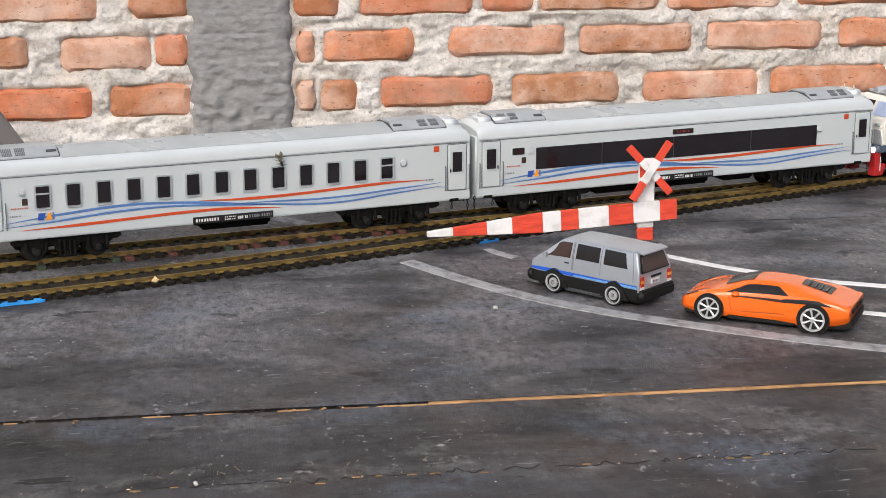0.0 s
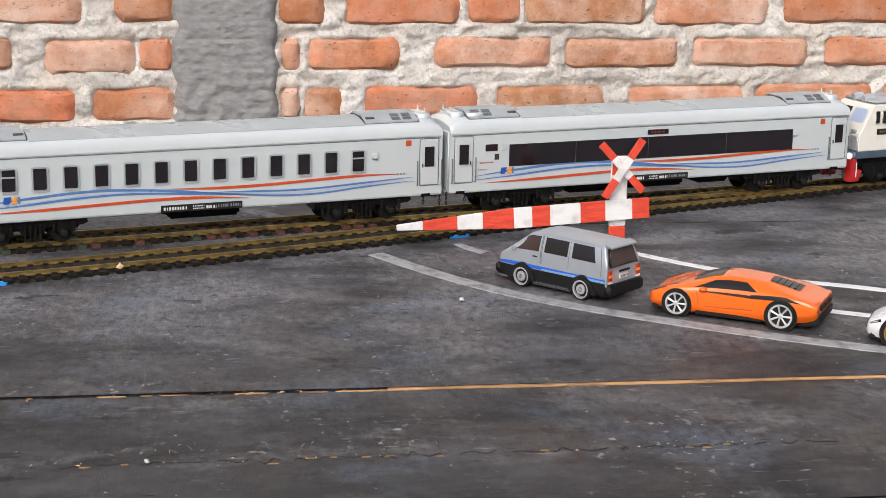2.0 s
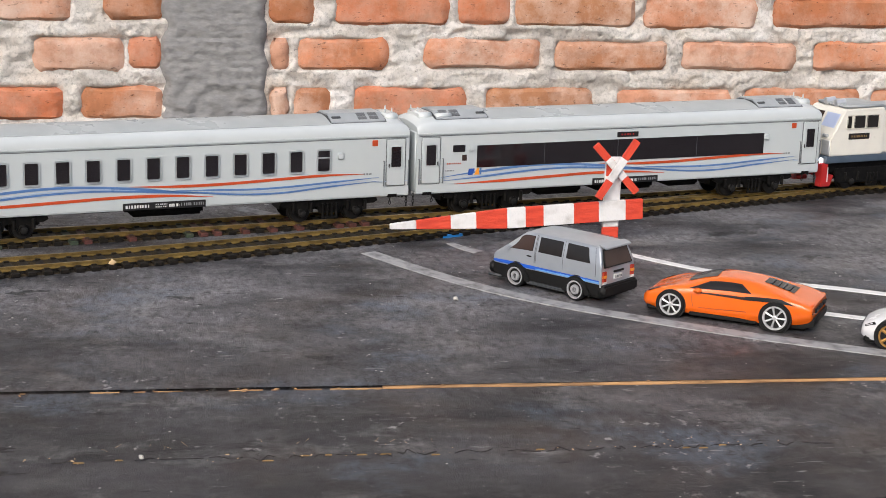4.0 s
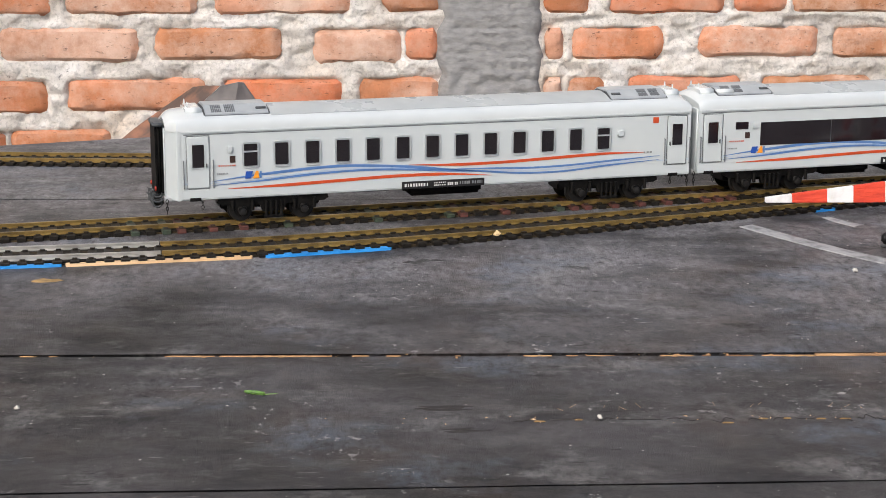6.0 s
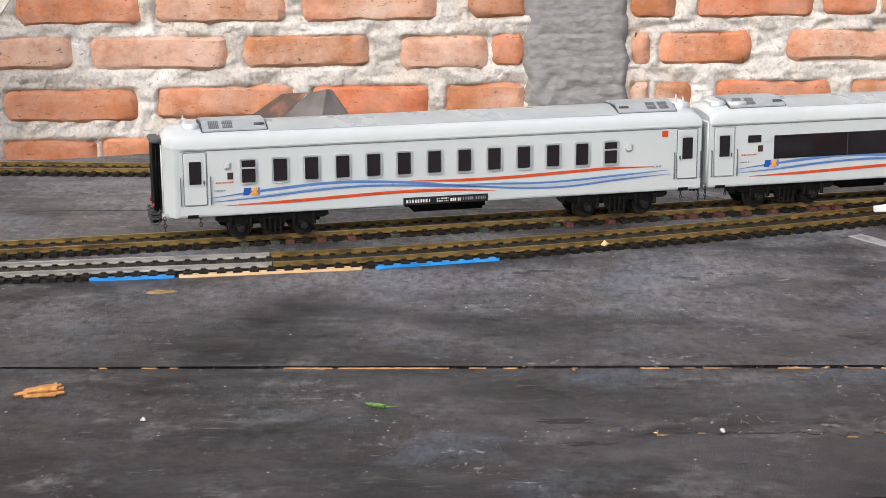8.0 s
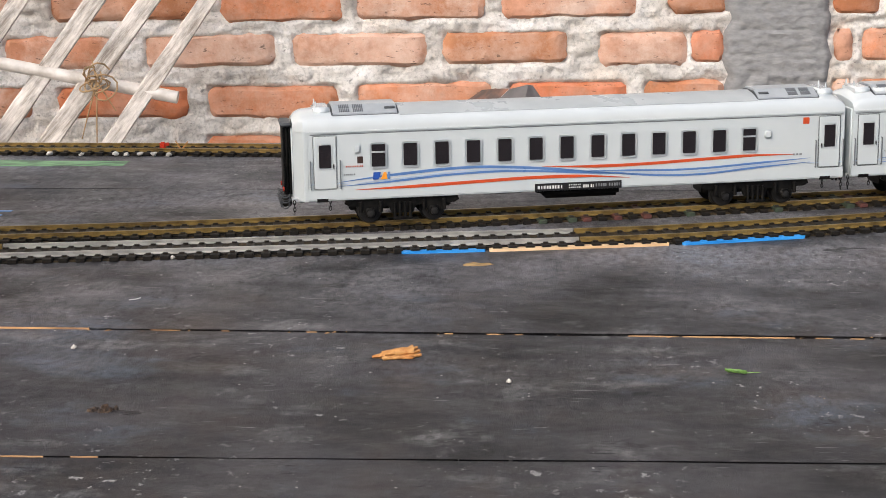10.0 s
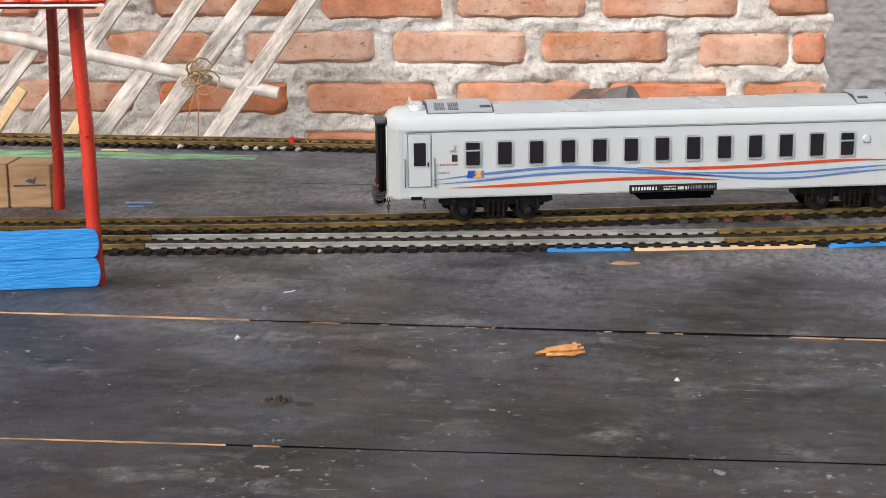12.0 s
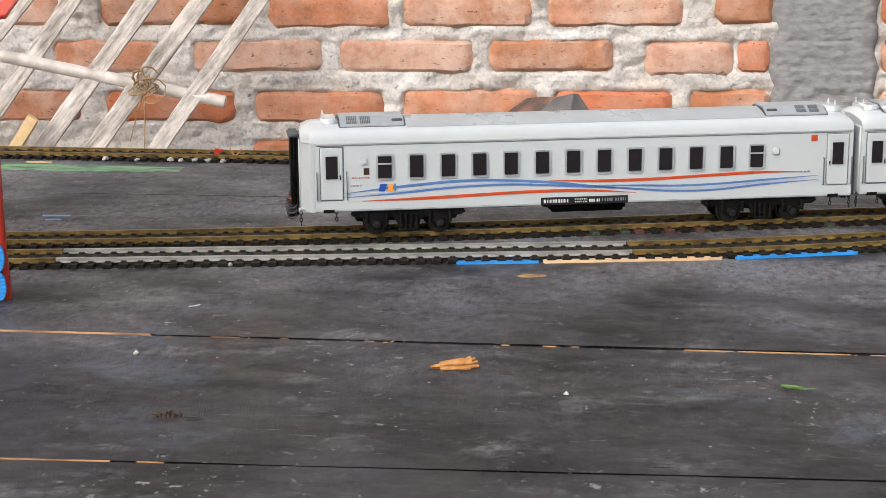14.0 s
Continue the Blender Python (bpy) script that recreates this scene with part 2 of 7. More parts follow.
M_TAIL = mat("red_tail_lamp", (0.45, 0.05, 0.03), 0.25)
M_SIGNRED = mat("brushed_red_paint", (0.74, 0.075, 0.035), 0.5, color2=(0.60, 0.05, 0.025), scale=90, bump=0.5, bscale=240, stretch=(1, 1, 4))
M_SIGNWHITE = mat("brushed_white_paint", (0.78, 0.775, 0.775), 0.55, color2=(0.56, 0.54, 0.52), scale=110, lo=0.5, hi=0.75, bump=0.6, bscale=240)
M_STICKBLUE = mat("brushed_blue_paint", (0.015, 0.25, 0.68), 0.5, color2=(0.03, 0.31, 0.76), scale=70, bump=0.7, bscale=160, stretch=(1, 1, 5))
M_STICKWOOD = mat("bare_stick_wood", (0.76, 0.54, 0.32), 0.75, color2=(0.66, 0.43, 0.23), scale=40, bump=0.4, stretch=(1, 6, 6))
M_PINE = mat("pale_pine_block", (0.58, 0.38, 0.21), 0.75, color2=(0.44, 0.26, 0.13), scale=45, bump=0.4, stretch=(1, 1, 8))
M_LINEGREY = mat("worn_white_road_paint", (0.33, 0.33, 0.335), 0.6, color2=(0.12, 0.12, 0.122), scale=130, lo=0.46, hi=0.72, stretch=(1.4, 1, 1))
M_LINEWHITE = mat("white_road_paint", (0.74, 0.74, 0.73), 0.55, color2=(0.45, 0.45, 0.45), scale=160, lo=0.55, hi=0.75)
M_GREENPAINT = mat("green_paint_smear", (0.20, 0.40, 0.19), 0.6, color2=(0.09, 0.16, 0.09), scale=60, lo=0.45, hi=0.6, stretch=(1, 3, 1))
M_STAIN = mat("dark_stain", (0.020, 0.018, 0.018), 0.6, color2=(0.034, 0.030, 0.030), scale=160, bump=0.4, spec=0.35)
M_BAMBOO = split_bamboo()
M_POLE = mat("pale_bamboo_pole", (0.66, 0.62, 0.58), 0.3, color2=(0.40, 0.36, 0.32), scale=34, bump=0.3)
M_FRESH = mat("fresh_yellow_wood", (0.72, 0.52, 0.28), 0.7, bump=0.3)
M_ROPE = mat("brown_raffia_rope", (0.38, 0.25, 0.13), 0.85, bump=0.6, bscale=600)
M_TARP = mat("dark_brown_border", (0.085, 0.058, 0.048), 0.8, color2=(0.26, 0.125, 0.08), scale=26, lo=0.42, hi=0.6, bump=0.3)
M_SHEET = mat("worn_grey_sheet", (0.15, 0.135, 0.132), 0.7, color2=(0.085, 0.078, 0.078), scale=22, bump=0.3)
M_LEAF = mat("fresh_green_leaf", (0.085, 0.19, 0.035), 0.5, color2=(0.20, 0.36, 0.09), scale=300)
M_DRYLEAF = mat("dry_orange_leaf", (0.60, 0.31, 0.10), 0.65, color2=(0.44, 0.17, 0.04), scale=260, bump=0.6)
M_INSECTWING = mat("olive_grey_wing", (0.16, 0.15, 0.10), 0.5, color2=(0.09, 0.08, 0.05), scale=600)
M_CHIP = mat("tan_wood_chip", (0.34, 0.22, 0.09), 0.8, color2=(0.22, 0.14, 0.06), scale=200)
M_PEBBLE = mat("white_grit", (0.58, 0.56, 0.51), 0.85, color2=(0.40, 0.38, 0.34), scale=700)
M_GRIT = mat("pale_grey_grit", (0.36, 0.34, 0.31), 0.85)
M_DEBRIS = mat("dark_brown_debris", (0.026, 0.018, 0.013), 0.85, color2=(0.10, 0.062, 0.038), scale=500)
M_LAMP = glow("white_headlamp", (0.85, 0.92, 1.0), 6.0)
# Bluish glare on the cab glass, put in as emission.
M_CABGLARE = glow("cab_window_glare", (0.40, 0.45, 0.58), 0.35)
M_REDDOTS = glow("red_led_display", (0.35, 0.02, 0.02), 0.12)


# ---- helpers of this scene ----
def mesh_of(name, bm, material=None, smooth=False):
    me = bpy.data.meshes.new(name)
    bmesh.ops.recalc_face_normals(bm, faces=bm.faces)
    bm.to_mesh(me)
    bm.free()
    if material:
        me.materials.append(material)
    if smooth and len(me.polygons):
        # Broad flat faces stay flat; the small ones between them are rounded.
        areas = np.zeros(len(me.polygons))
        me.polygons.foreach_get("area", areas)
        me.shade_smooth()
        me.set_sharp_from_angle(angle=radians(40))
        limit = 5 * np.median(areas)
        for p, a in zip(me.polygons, areas):
            if a > limit:
                p.use_smooth = False
    return me


def part(name, bm, material, parent, label="", m=None, smooth=True):
    me = bm if isinstance(bm, bpy.types.Mesh) else mesh_of(name, bm, material, smooth)
    ob = new(name, me)
    ob.parent = parent
    if m is not None:
        ob.matrix_basis = m
    if label:
        ob["label"] = label
    return ob


def add(bm, other):
    """Joins a second bmesh into the first."""
    tmp = bpy.data.meshes.new("tmp")
    other.to_mesh(tmp)
    other.free()
    bm.from_mesh(tmp)
    bpy.data.meshes.remove(tmp)
    return bm


def moved(bm, m):
    bmesh.ops.transform(bm, matrix=m, verts=bm.verts)
    return bm


def box(x0, x1, y0, y1, z0, z1, bevel=0.0, seg=2):
    b = bmesh.new()
    bmesh.ops.create_cube(b, size=1)
    for v in b.verts:
        v.co = ((x0 + x1) / 2 + v.co.x * (x1 - x0), (y0 + y1) / 2 + v.co.y * (y1 - y0), (z0 + z1) / 2 + v.co.z * (z1 - z0))
    if bevel:
        bmesh.ops.bevel(b, geom=b.edges[:], offset=bevel, segments=seg, affect="EDGES")
    return b


def prism(outline, a0, a1, axis="x", bevel=0.0):
    """Extrudes an outline of (y, z) along x, of (x, z) along y or of (x, y) along z."""
    bm = bmesh.new()
    f = {"x": lambda a, b, c: (c, a, b), "y": lambda a, b, c: (a, c, b), "z": lambda a, b, c: (a, b, c)}[axis]
    v0 = [bm.verts.new(f(a, b, a0)) for a, b in outline]
    v1 = [bm.verts.new(f(a, b, a1)) for a, b in outline]
    n = len(outline)
    bm.faces.new(v0)
    bm.faces.new(v1[::-1])
    for i in range(n):
        bm.faces.new((v0[i], v1[i], v1[(i + 1) % n], v0[(i + 1) % n]))
    if bevel:
        bmesh.ops.bevel(bm, geom=bm.edges[:], offset=bevel, segments=2, affect="EDGES")
    return bm


def rrect(x0, x1, z0, z1, r, n=4):
    pts = []
    for cx, cz, a0 in ((x1 - r, z1 - r, 0), (x0 + r, z1 - r, 90), (x0 + r, z0 + r, 180), (x1 - r, z0 + r, 270)):
        for i in range(n + 1):
            a = radians(a0 + 90 * i / n)
            pts.append((cx + r * math.cos(a), cz + r * math.sin(a)))
    return pts


def ring(x0, x1, z0, z1, r, w, y0, y1):
    """A raised frame in the plane of x and z."""
    bm = bmesh.new()
    outer, inner = rrect(x0, x1, z0, z1, r), rrect(x0 + w, x1 - w, z0 + w, z1 - w, max(r - w, 0.0002))
    rows = [[bm.verts.new((x, y, z)) for x, z in loop] for loop, y in ((outer, y1), (outer, y0), (inner, y0), (inner, y1))]
    n = len(outer)
    for a, b in zip(rows, rows[1:]):
        for i in range(n):
            bm.faces.new((a[i], a[(i + 1) % n], b[(i + 1) % n], b[i]))
    return bm


def rod(p0, p1, r0, r1=None, n=10, caps=True):
    p0, p1 = Vector(p0), Vector(p1)
    bm = bmesh.new()
    d = p1 - p0
    bmesh.ops.create_cone(bm, cap_ends=caps, segments=n, radius1=r0, radius2=r0 if r1 is None else r1, depth=d.length)
    return moved(bm, Matrix.Translation((p0 + p1) / 2) @ d.to_track_quat("Z", "Y").to_matrix().to_4x4())


def lathe(profile, n=24):
    """Turns (radius, y) about the y axis."""
    bm = bmesh.new()
    rows = [[bm.verts.new((r * math.cos(2 * math.pi * i / n), y, r * math.sin(2 * math.pi * i / n))) for i in range(n)] for r, y in profile]
    for a, b in zip(rows, rows[1:]):
        for i in range(n):
            bm.faces.new((a[i], a[(i + 1) % n], b[(i + 1) % n], b[i]))
    bm.faces.new(rows[0])
    bm.faces.new(rows[-1][::-1])
    return bm


def sweep(pts, profile):
    """Carries a profile of (side, up) along level points (x, y)."""
    bm = bmesh.new()
    rows = []
    for i, p in enumerate(pts):
        a, b = pts[max(i - 1, 0)], pts[min(i + 1, len(pts) - 1)]
        d = (Vector(b) - Vector(a)).normalized()
        rows.append([bm.verts.new((p[0] - d.y * s, p[1] + d.x * s, u)) for s, u in profile])
    n = len(profile)
    for a, b in zip(rows, rows[1:]):
        for i in range(n):
            bm.faces.new((a[i], a[(i + 1) % n], b[(i + 1) % n], b[i]))
    bm.faces.new(rows[0])
    bm.faces.new(rows[-1][::-1])
    return bm


def smooth_line(points):
    """A smooth y of x through a few points, straight beyond them."""
    xs, ys = np.array([p[0] for p in points]), np.array([p[1] for p in points])
    m = np.gradient(ys, xs)

    def at(x):
        if x <= xs[0]:
            return float(ys[0] + m[0] * (x - xs[0]))
        if x >= xs[-1]:
            return float(ys[-1] + m[-1] * (x - xs[-1]))
        i = int(np.searchsorted(xs, x)) - 1
        h = xs[i + 1] - xs[i]
        s = (x - xs[i]) / h
        return float((2 * s**3 - 3 * s**2 + 1) * ys[i] + (s**3 - 2 * s**2 + s) * h * m[i] + (3 * s**2 - 2 * s**3) * ys[i + 1] + (s**3 - s**2) * h * m[i + 1])
    return at


# ---- plan ----
RAIL = 0.0034
WALL = 1.423


def train_y(x):
    return 0.0694 + 0.2 * x + 0.0618 * x * x - 0.2084 * x**3 + 0.218 * x**4


front_y = smooth_line([(-0.45, -0.029), (-0.312, -0.0165), (-0.118, 0.0008), (0, 0.0135), (0.077, 0.0305), (0.186, 0.0615), (0.274, 0.091), (0.34, 0.1135), (0.401, 0.1345), (0.469, 0.157), (0.52, 0.1745)])
rear_y = smooth_line([(-0.6, 0.280), (-0.39, 0.2605), (-0.235, 0.2475), (-0.08, 0.2290), (0.1, 0.218), (0.3, 0.222), (0.5, 0.25), (0.8, 0.32)])
TURN = -3.5  # degrees, the way the boards lie


def on_table(x, y):
    """World place to the boards' own axes."""
    a = radians(-TURN)
    return x * math.cos(a) - y * math.sin(a), x * math.sin(a) + y * math.cos(a)


# ---- ground, table, wall ----
ground = tagged(part("ground", box(-14, 14, -14, 14, -0.84, -0.8), M_GROUND, None, smooth=False), "bare earth ground below the layout table", "ground", kind="structure")

table = new("table")
table.matrix_basis = pose(0, 0, 0, 0, 0, TURN)
tagged(table, "long table of black painted planks with scuffs", "table", kind="structure")
JOINTS = [-1.05, -0.80, -0.67, -0.53, -0.40, -0.2687, -0.1425, 0.122, 0.266]
SKEW = {-0.2687: 0.031}  # a joint that runs askew to the others


def sink(x):
    """How far the planks towards the viewer have sunk below the others."""
    return 0.0003 + 0.0016 * (x + 0.2)


def plank(y0, y1, drop0, drop1, x0=-1.25, x1=1.45, gap=0.0006, n=90, seed=0, under=0.0, skew0=0.0, skew1=0.0):
    """A plank with a slightly ragged edge; its top sinks by drop0 at the start and drop1 at the end."""
    bm = bmesh.new()
    rows = []
    for i in range(n + 1):
        x = x0 + (x1 - x0) * i / n
        z = -(drop0 + (drop1 - drop0) * i / n)
        r0 = 0.0006 * noise.noise((x * 60, seed * 3.1, 0)) + 0.0005 * noise.noise((x * 15, seed, 5))
        r1 = 0.0006 * noise.noise((x * 60, seed * 3.1 + 9, 0))
        ya, yb = y0 + skew0 * x + gap + r0, y1 + skew1 * x - gap + r1
        rows.append([bm.verts.new(c) for c in ((x, ya + under, -0.018), (x, ya + 0.2 * under, z - 0.0004), (x, ya + 0.0002, z), (x, yb - 0.0002, z), (x, yb, z - 0.0002), (x, yb, -0.018))])
    for a, b in zip(rows, rows[1:]):
        for j in range(6):
            bm.faces.new((a[j], b[j], b[(j + 1) % 6], a[(j + 1) % 6]))
    bm.faces.new(rows[0])
    bm.faces.new(rows[-1])
    return bm


for k, (a, b) in enumerate(zip(JOINTS, JOINTS[1:])):
    low = b < -0.13
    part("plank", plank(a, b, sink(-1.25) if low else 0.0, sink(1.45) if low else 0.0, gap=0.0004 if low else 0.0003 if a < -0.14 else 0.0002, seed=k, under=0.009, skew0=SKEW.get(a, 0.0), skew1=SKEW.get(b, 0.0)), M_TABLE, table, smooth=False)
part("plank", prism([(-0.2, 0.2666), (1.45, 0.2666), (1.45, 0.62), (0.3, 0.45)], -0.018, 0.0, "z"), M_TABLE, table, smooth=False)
for y, runs, far in ((-0.1425, [(-0.75, -0.215), (0.208, 1.4)], True), (-0.2687, [(-0.75, -0.195)], False)):
    for x0, x1 in runs:
        n = max(6, int((x1 - x0) / 0.006))
        lift = -0.0003 if x0 < -0.5 else 0.0003
        d0, d1 = (lift, lift) if far else (sink(x0) - 0.0001, sink(x1) - 0.0001)
        part("raw_edge", plank(y, y + 0.0004, d0, d1, x0, x1, gap=(-0.0001 if x0 < -0.5 else -0.0006) if far else -0.0001, n=n, seed=int(x0 * 100) % 17, skew0=SKEW.get(y, 0.0), skew1=SKEW.get(y, 0.0)), M_RAWWOOD, table, "bare wood showing along a plank edge", smooth=False)


def chipped(x0, x1, w, seed, yj=-0.1425):
    """Bare wood where the paint has chipped off the lip of a plank: a ragged sliver, pointed at both ends."""
    n = max(6, int((x1 - x0) / 0.0006))
    bm = bmesh.new()
    rows = []
    for i in range(n + 1):
        s = i / n
        x = x0 + (x1 - x0) * s
        k = w * math.sin(math.pi * min(max(s, 0.004), 0.996)) ** 0.45 * max(0.08, 0.75 + 1.1 * noise.noise((x * 420, seed, 0)))
        z = 0.0003 - sink(x)
        yk = yj + SKEW.get(yj, 0.0) * x
        rows.append([bm.verts.new(c) for c in ((x, yk - 0.0003, z - 0.003), (x, yk - 0.0003 + 0.3 * k, z), (x, yk - 0.0004 - max(k, 0.00004), z - 0.0001), (x, yk - 0.0006 - k, z - 0.003))])
    for a, b in zip(rows, rows[1:]):
        for j in range(4):
            bm.faces.new((a[j], b[j], b[(j + 1) % 4], a[(j + 1) % 4]))
    bm.faces.new(rows[0])
    bm.faces.new(rows[-1])
    return bm


CHIPS = [(-0.192, -0.181, 3), (-0.166, -0.163, 4), (-0.135, -0.131, 4), (-0.085, -0.082, 5), (-0.070, -0.065, 6), (-0.060, -0.057, 5), (-0.020, -0.003, 7), (-0.001, 0.038, 9), (0.045, 0.051, 5), (0.057, 0.062, 6), (0.081, 0.083, 3), (0.105, 0.115, 8), (0.120, 0.124, 4), (0.127, 0.137, 4), (0.153, 0.165, 8), (0.168, 0.171, 4), (0.176, 0.186, 8), (0.189, 0.214, 10)]
for k, (x0, x1, w) in enumerate(CHIPS):
    part("raw_edge", chipped(x0, x1, w * 0.00009, k), M_RAWWOOD, table, "bare wood showing along a plank edge", smooth=False)
for k, (x0, x1, w) in enumerate(((-0.245, -0.205, 7), (-0.204, -0.188, 4), (-0.180, -0.172, 2))):
    part("raw_edge", chipped(x0, x1, w * 0.00008, k + 30, -0.2687), M_RAWWOOD, table, "bare wood showing along a plank edge", smooth=False)
part("underframe", box(-1.24, 1.44, -1.04, 0.26, -0.045, -0.0185), M_DARK, table, smooth=False)
for x in (-1.15, 1.35):
    for y in (-0.98, 0.2):
        part("leg", box(x - 0.03, x + 0.03, y - 0.03, y + 0.03, -0.8 , -0.045), M_RAWWOOD, table, smooth=False)


def flake(x, y, l, w, h, turn, r):
    bm = bmesh.new()
    n = 7
    top, low = [], []
    for i in range(n):
        a = 2 * math.pi * i / n
        k = 0.7 + 0.5 * r.random()
        px, py = l * k * math.cos(a), w * k * math.sin(a)
        ca, sa = math.cos(turn), math.sin(turn)
        q = (x + px * ca - py * sa, y + px * sa + py * ca)
        low.append(bm.verts.new((*q, 0)))
        top.append(bm.verts.new((x + (q[0] - x) * 0.7, y + (q[1] - y) * 0.7, h * (0.6 + 0.6 * r.random()))))
    bm.faces.new(top)
    for i in range(n):
        bm.faces.new((low[i], low[(i + 1) % n], top[(i + 1) % n], top[i]))
    return bm


def slivers(name, line, n, material, seed, size, kind, label):
    """Small chips lying along or over an area; line gives (x, y) from a random number pair."""
    r = random.Random(seed)
    verts, faces = [], []
    for _ in range(n):
        x, y = line(r)
        s = size * (0.4 + 1.2 * r.random() ** 2)
        a, e = r.uniform(-1.5, 1.5), r.uniform(0.8, 1.9)
        i0 = len(verts)
        for dx, dy, z in ((-e, -0.5, 0), (e, -0.6, 0), (e * 0.9, 0.6, 0), (-e * 0.8, 0.5, 0), (0.2, 0.1, 0.7)):
            verts.append((x + s * (dx * math.cos(a) - dy * math.sin(a)), y + s * (dx * math.sin(a) + dy * math.cos(a)), s * z))
        faces += [(i0, i0 + 1, i0 + 4), (i0 + 1, i0 + 2, i0 + 4), (i0 + 2, i0 + 3, i0 + 4), (i0 + 3, i0, i0 + 4)]
    me = bpy.data.meshes.new(name)
    me.from_pydata(verts, [], faces)
    me.materials.append(material)
    return tagged(new(name, me), label, "grit", kind=kind)


def table_spot(r):
    x, y = r.uniform(-0.5, 0.55), -0.33 + 0.55 * r.random()
    return x, y


def joint_spot(r):
    x = r.uniform(-0.4, 0.5)
    return x, -0.1445 - 0.0612 * x + r.gauss(0, 0.0012)


def crack_spot(r):
    x = r.uniform(0.02, 0.33)
    return x, -0.2125 - 0.05 * x + r.gauss(0, 0.0022)


slivers("grit", table_spot, 320, M_GRIT, 3, 0.0002, "stuff", "tiny pale grit scattered over the table")
chips = slivers("wood_chips", joint_spot, 80, M_RAWWOOD, 5, 0.0005, "stuff", "splintered raw wood along a plank joint")
slivers("wood_splinters", crack_spot, 60, M_STICKWOOD, 8, 0.0003, "stuff", "pale splinters along a crack in the plank")


def ribbon(name, pts, w0, w1, material, label, z=0.0, h=0.0003, seed=1, pointed=False):
    """A brushed line of paint along (x, y) points, with uneven edges."""
    path = []
    for i in range(len(pts) - 1):
        p = [Vector(pts[max(i - 1, 0)]), Vector(pts[i]), Vector(pts[i + 1]), Vector(pts[min(i + 2, len(pts) - 1)])]
        for s in range(10):
            t = s / 10
            path.append(0.5 * (2 * p[1] + (p[2] - p[0]) * t + (2 * p[0] - 5 * p[1] + 4 * p[2] - p[3]) * t * t + (3 * p[1] - p[0] - 3 * p[2] + p[3]) * t**3))
    path.append(Vector(pts[-1]))
    bm = bmesh.new()
    rows = []
    for i, p in enumerate(path):
        d = (path[min(i + 1, len(path) - 1)] - path[max(i - 1, 0)]).normalized()
        w = (w0 + (w1 - w0) * i / len(path)) / 2
        if pointed:
            w *= math.sin(math.pi * min(max(i / len(path), 0.03), 0.97)) ** 0.6 * (1 + 0.5 * noise.noise((i * 0.7, seed, 3)))
        e0, e1 = (w * (1 + 0.12 * noise.noise((i * 0.9, seed, k))) for k in (0, 7))
        rows.append([bm.verts.new((p.x - d.y * s, p.y + d.x * s, u)) for s, u in ((-e0, z), (-e0 * 0.96, z + h), (e1 * 0.96, z + h), (e1, z))])
    for a, b in zip(rows, rows[1:]):
        for j in range(3):
            bm.faces.new((a[j], b[j], b[j + 1], a[j + 1]))
    return tagged(part(name, bm, material, None, smooth=False), label, "road marking", kind="structure")


ribbon("road_line", [(0.2295, 0.047), (0.246, 0.014), (0.265, -0.0175), (0.2845, -0.0425), (0.3035, -0.062), (0.323, -0.079), (0.342, -0.0945), (0.361, -0.109), (0.38, -0.122), (0.44, -0.160), (0.52, -0.205)], 0.0085, 0.0095, M_LINEGREY, "worn grey-white curved road edge line on black table")
ribbon("road_line", [(0.346, 0.049), (0.358, 0.029), (0.380, 0.0005), (0.4105, -0.0270), (0.436, -0.0425), (0.5, -0.086), (0.58, -0.13)], 0.005, 0.0065, M_LINEWHITE, "bright white curved road edge line on black table")
ribbon("road_line", [(0.392, -0.070), (0.412, -0.0835), (0.45, -0.108), (0.5, -0.136)], 0.0055, 0.0055, M_LINEWHITE, "short white road centre line between the cars")
ribbon("road_line", [(0.199, 0.126), (0.190, 0.138), (0.178, 0.152)], 0.009, 0.009, M_LINEGREY, "pale road line carried on beyond the tracks")
rk_ = random.Random(12)
cx = 0.083
while cx < 0.33:
    cl = rk_.uniform(0.003, 0.014)
    cw = rk_.uniform(0.0003, 0.0007)
    pts = [(cx + cl * q / 3, -0.2125 - 0.05 * (cx + cl * q / 3) + rk_.gauss(0, 0.0010)) for q in range(4)]
    low = -max(sink(cx * 0.998 + 0.013), sink(cx + cl + 0.013))
    ribbon("crack", pts, cw, cw, M_STAIN, "dark ragged crack along the grain of a plank", z=low, h=0.0002, seed=int(cx * 900), pointed=True)
    if rk_.random() < 0.5:
        q = (cx + cl * rk_.random(), pts[1][1] - 0.001)
        ribbon("split_wood", [q, (q[0] + 0.001, q[1] + 0.0003), (q[0] + rk_.uniform(0.0022, 0.0040), q[1])], 0.0004, 0.0005, M_CHIP, "bare tan wood split out beside the crack", z=low, h=0.0004, seed=int(cx * 700), pointed=True)
    cx += cl + rk_.uniform(0.0005, 0.006)
rt = random.Random(77)
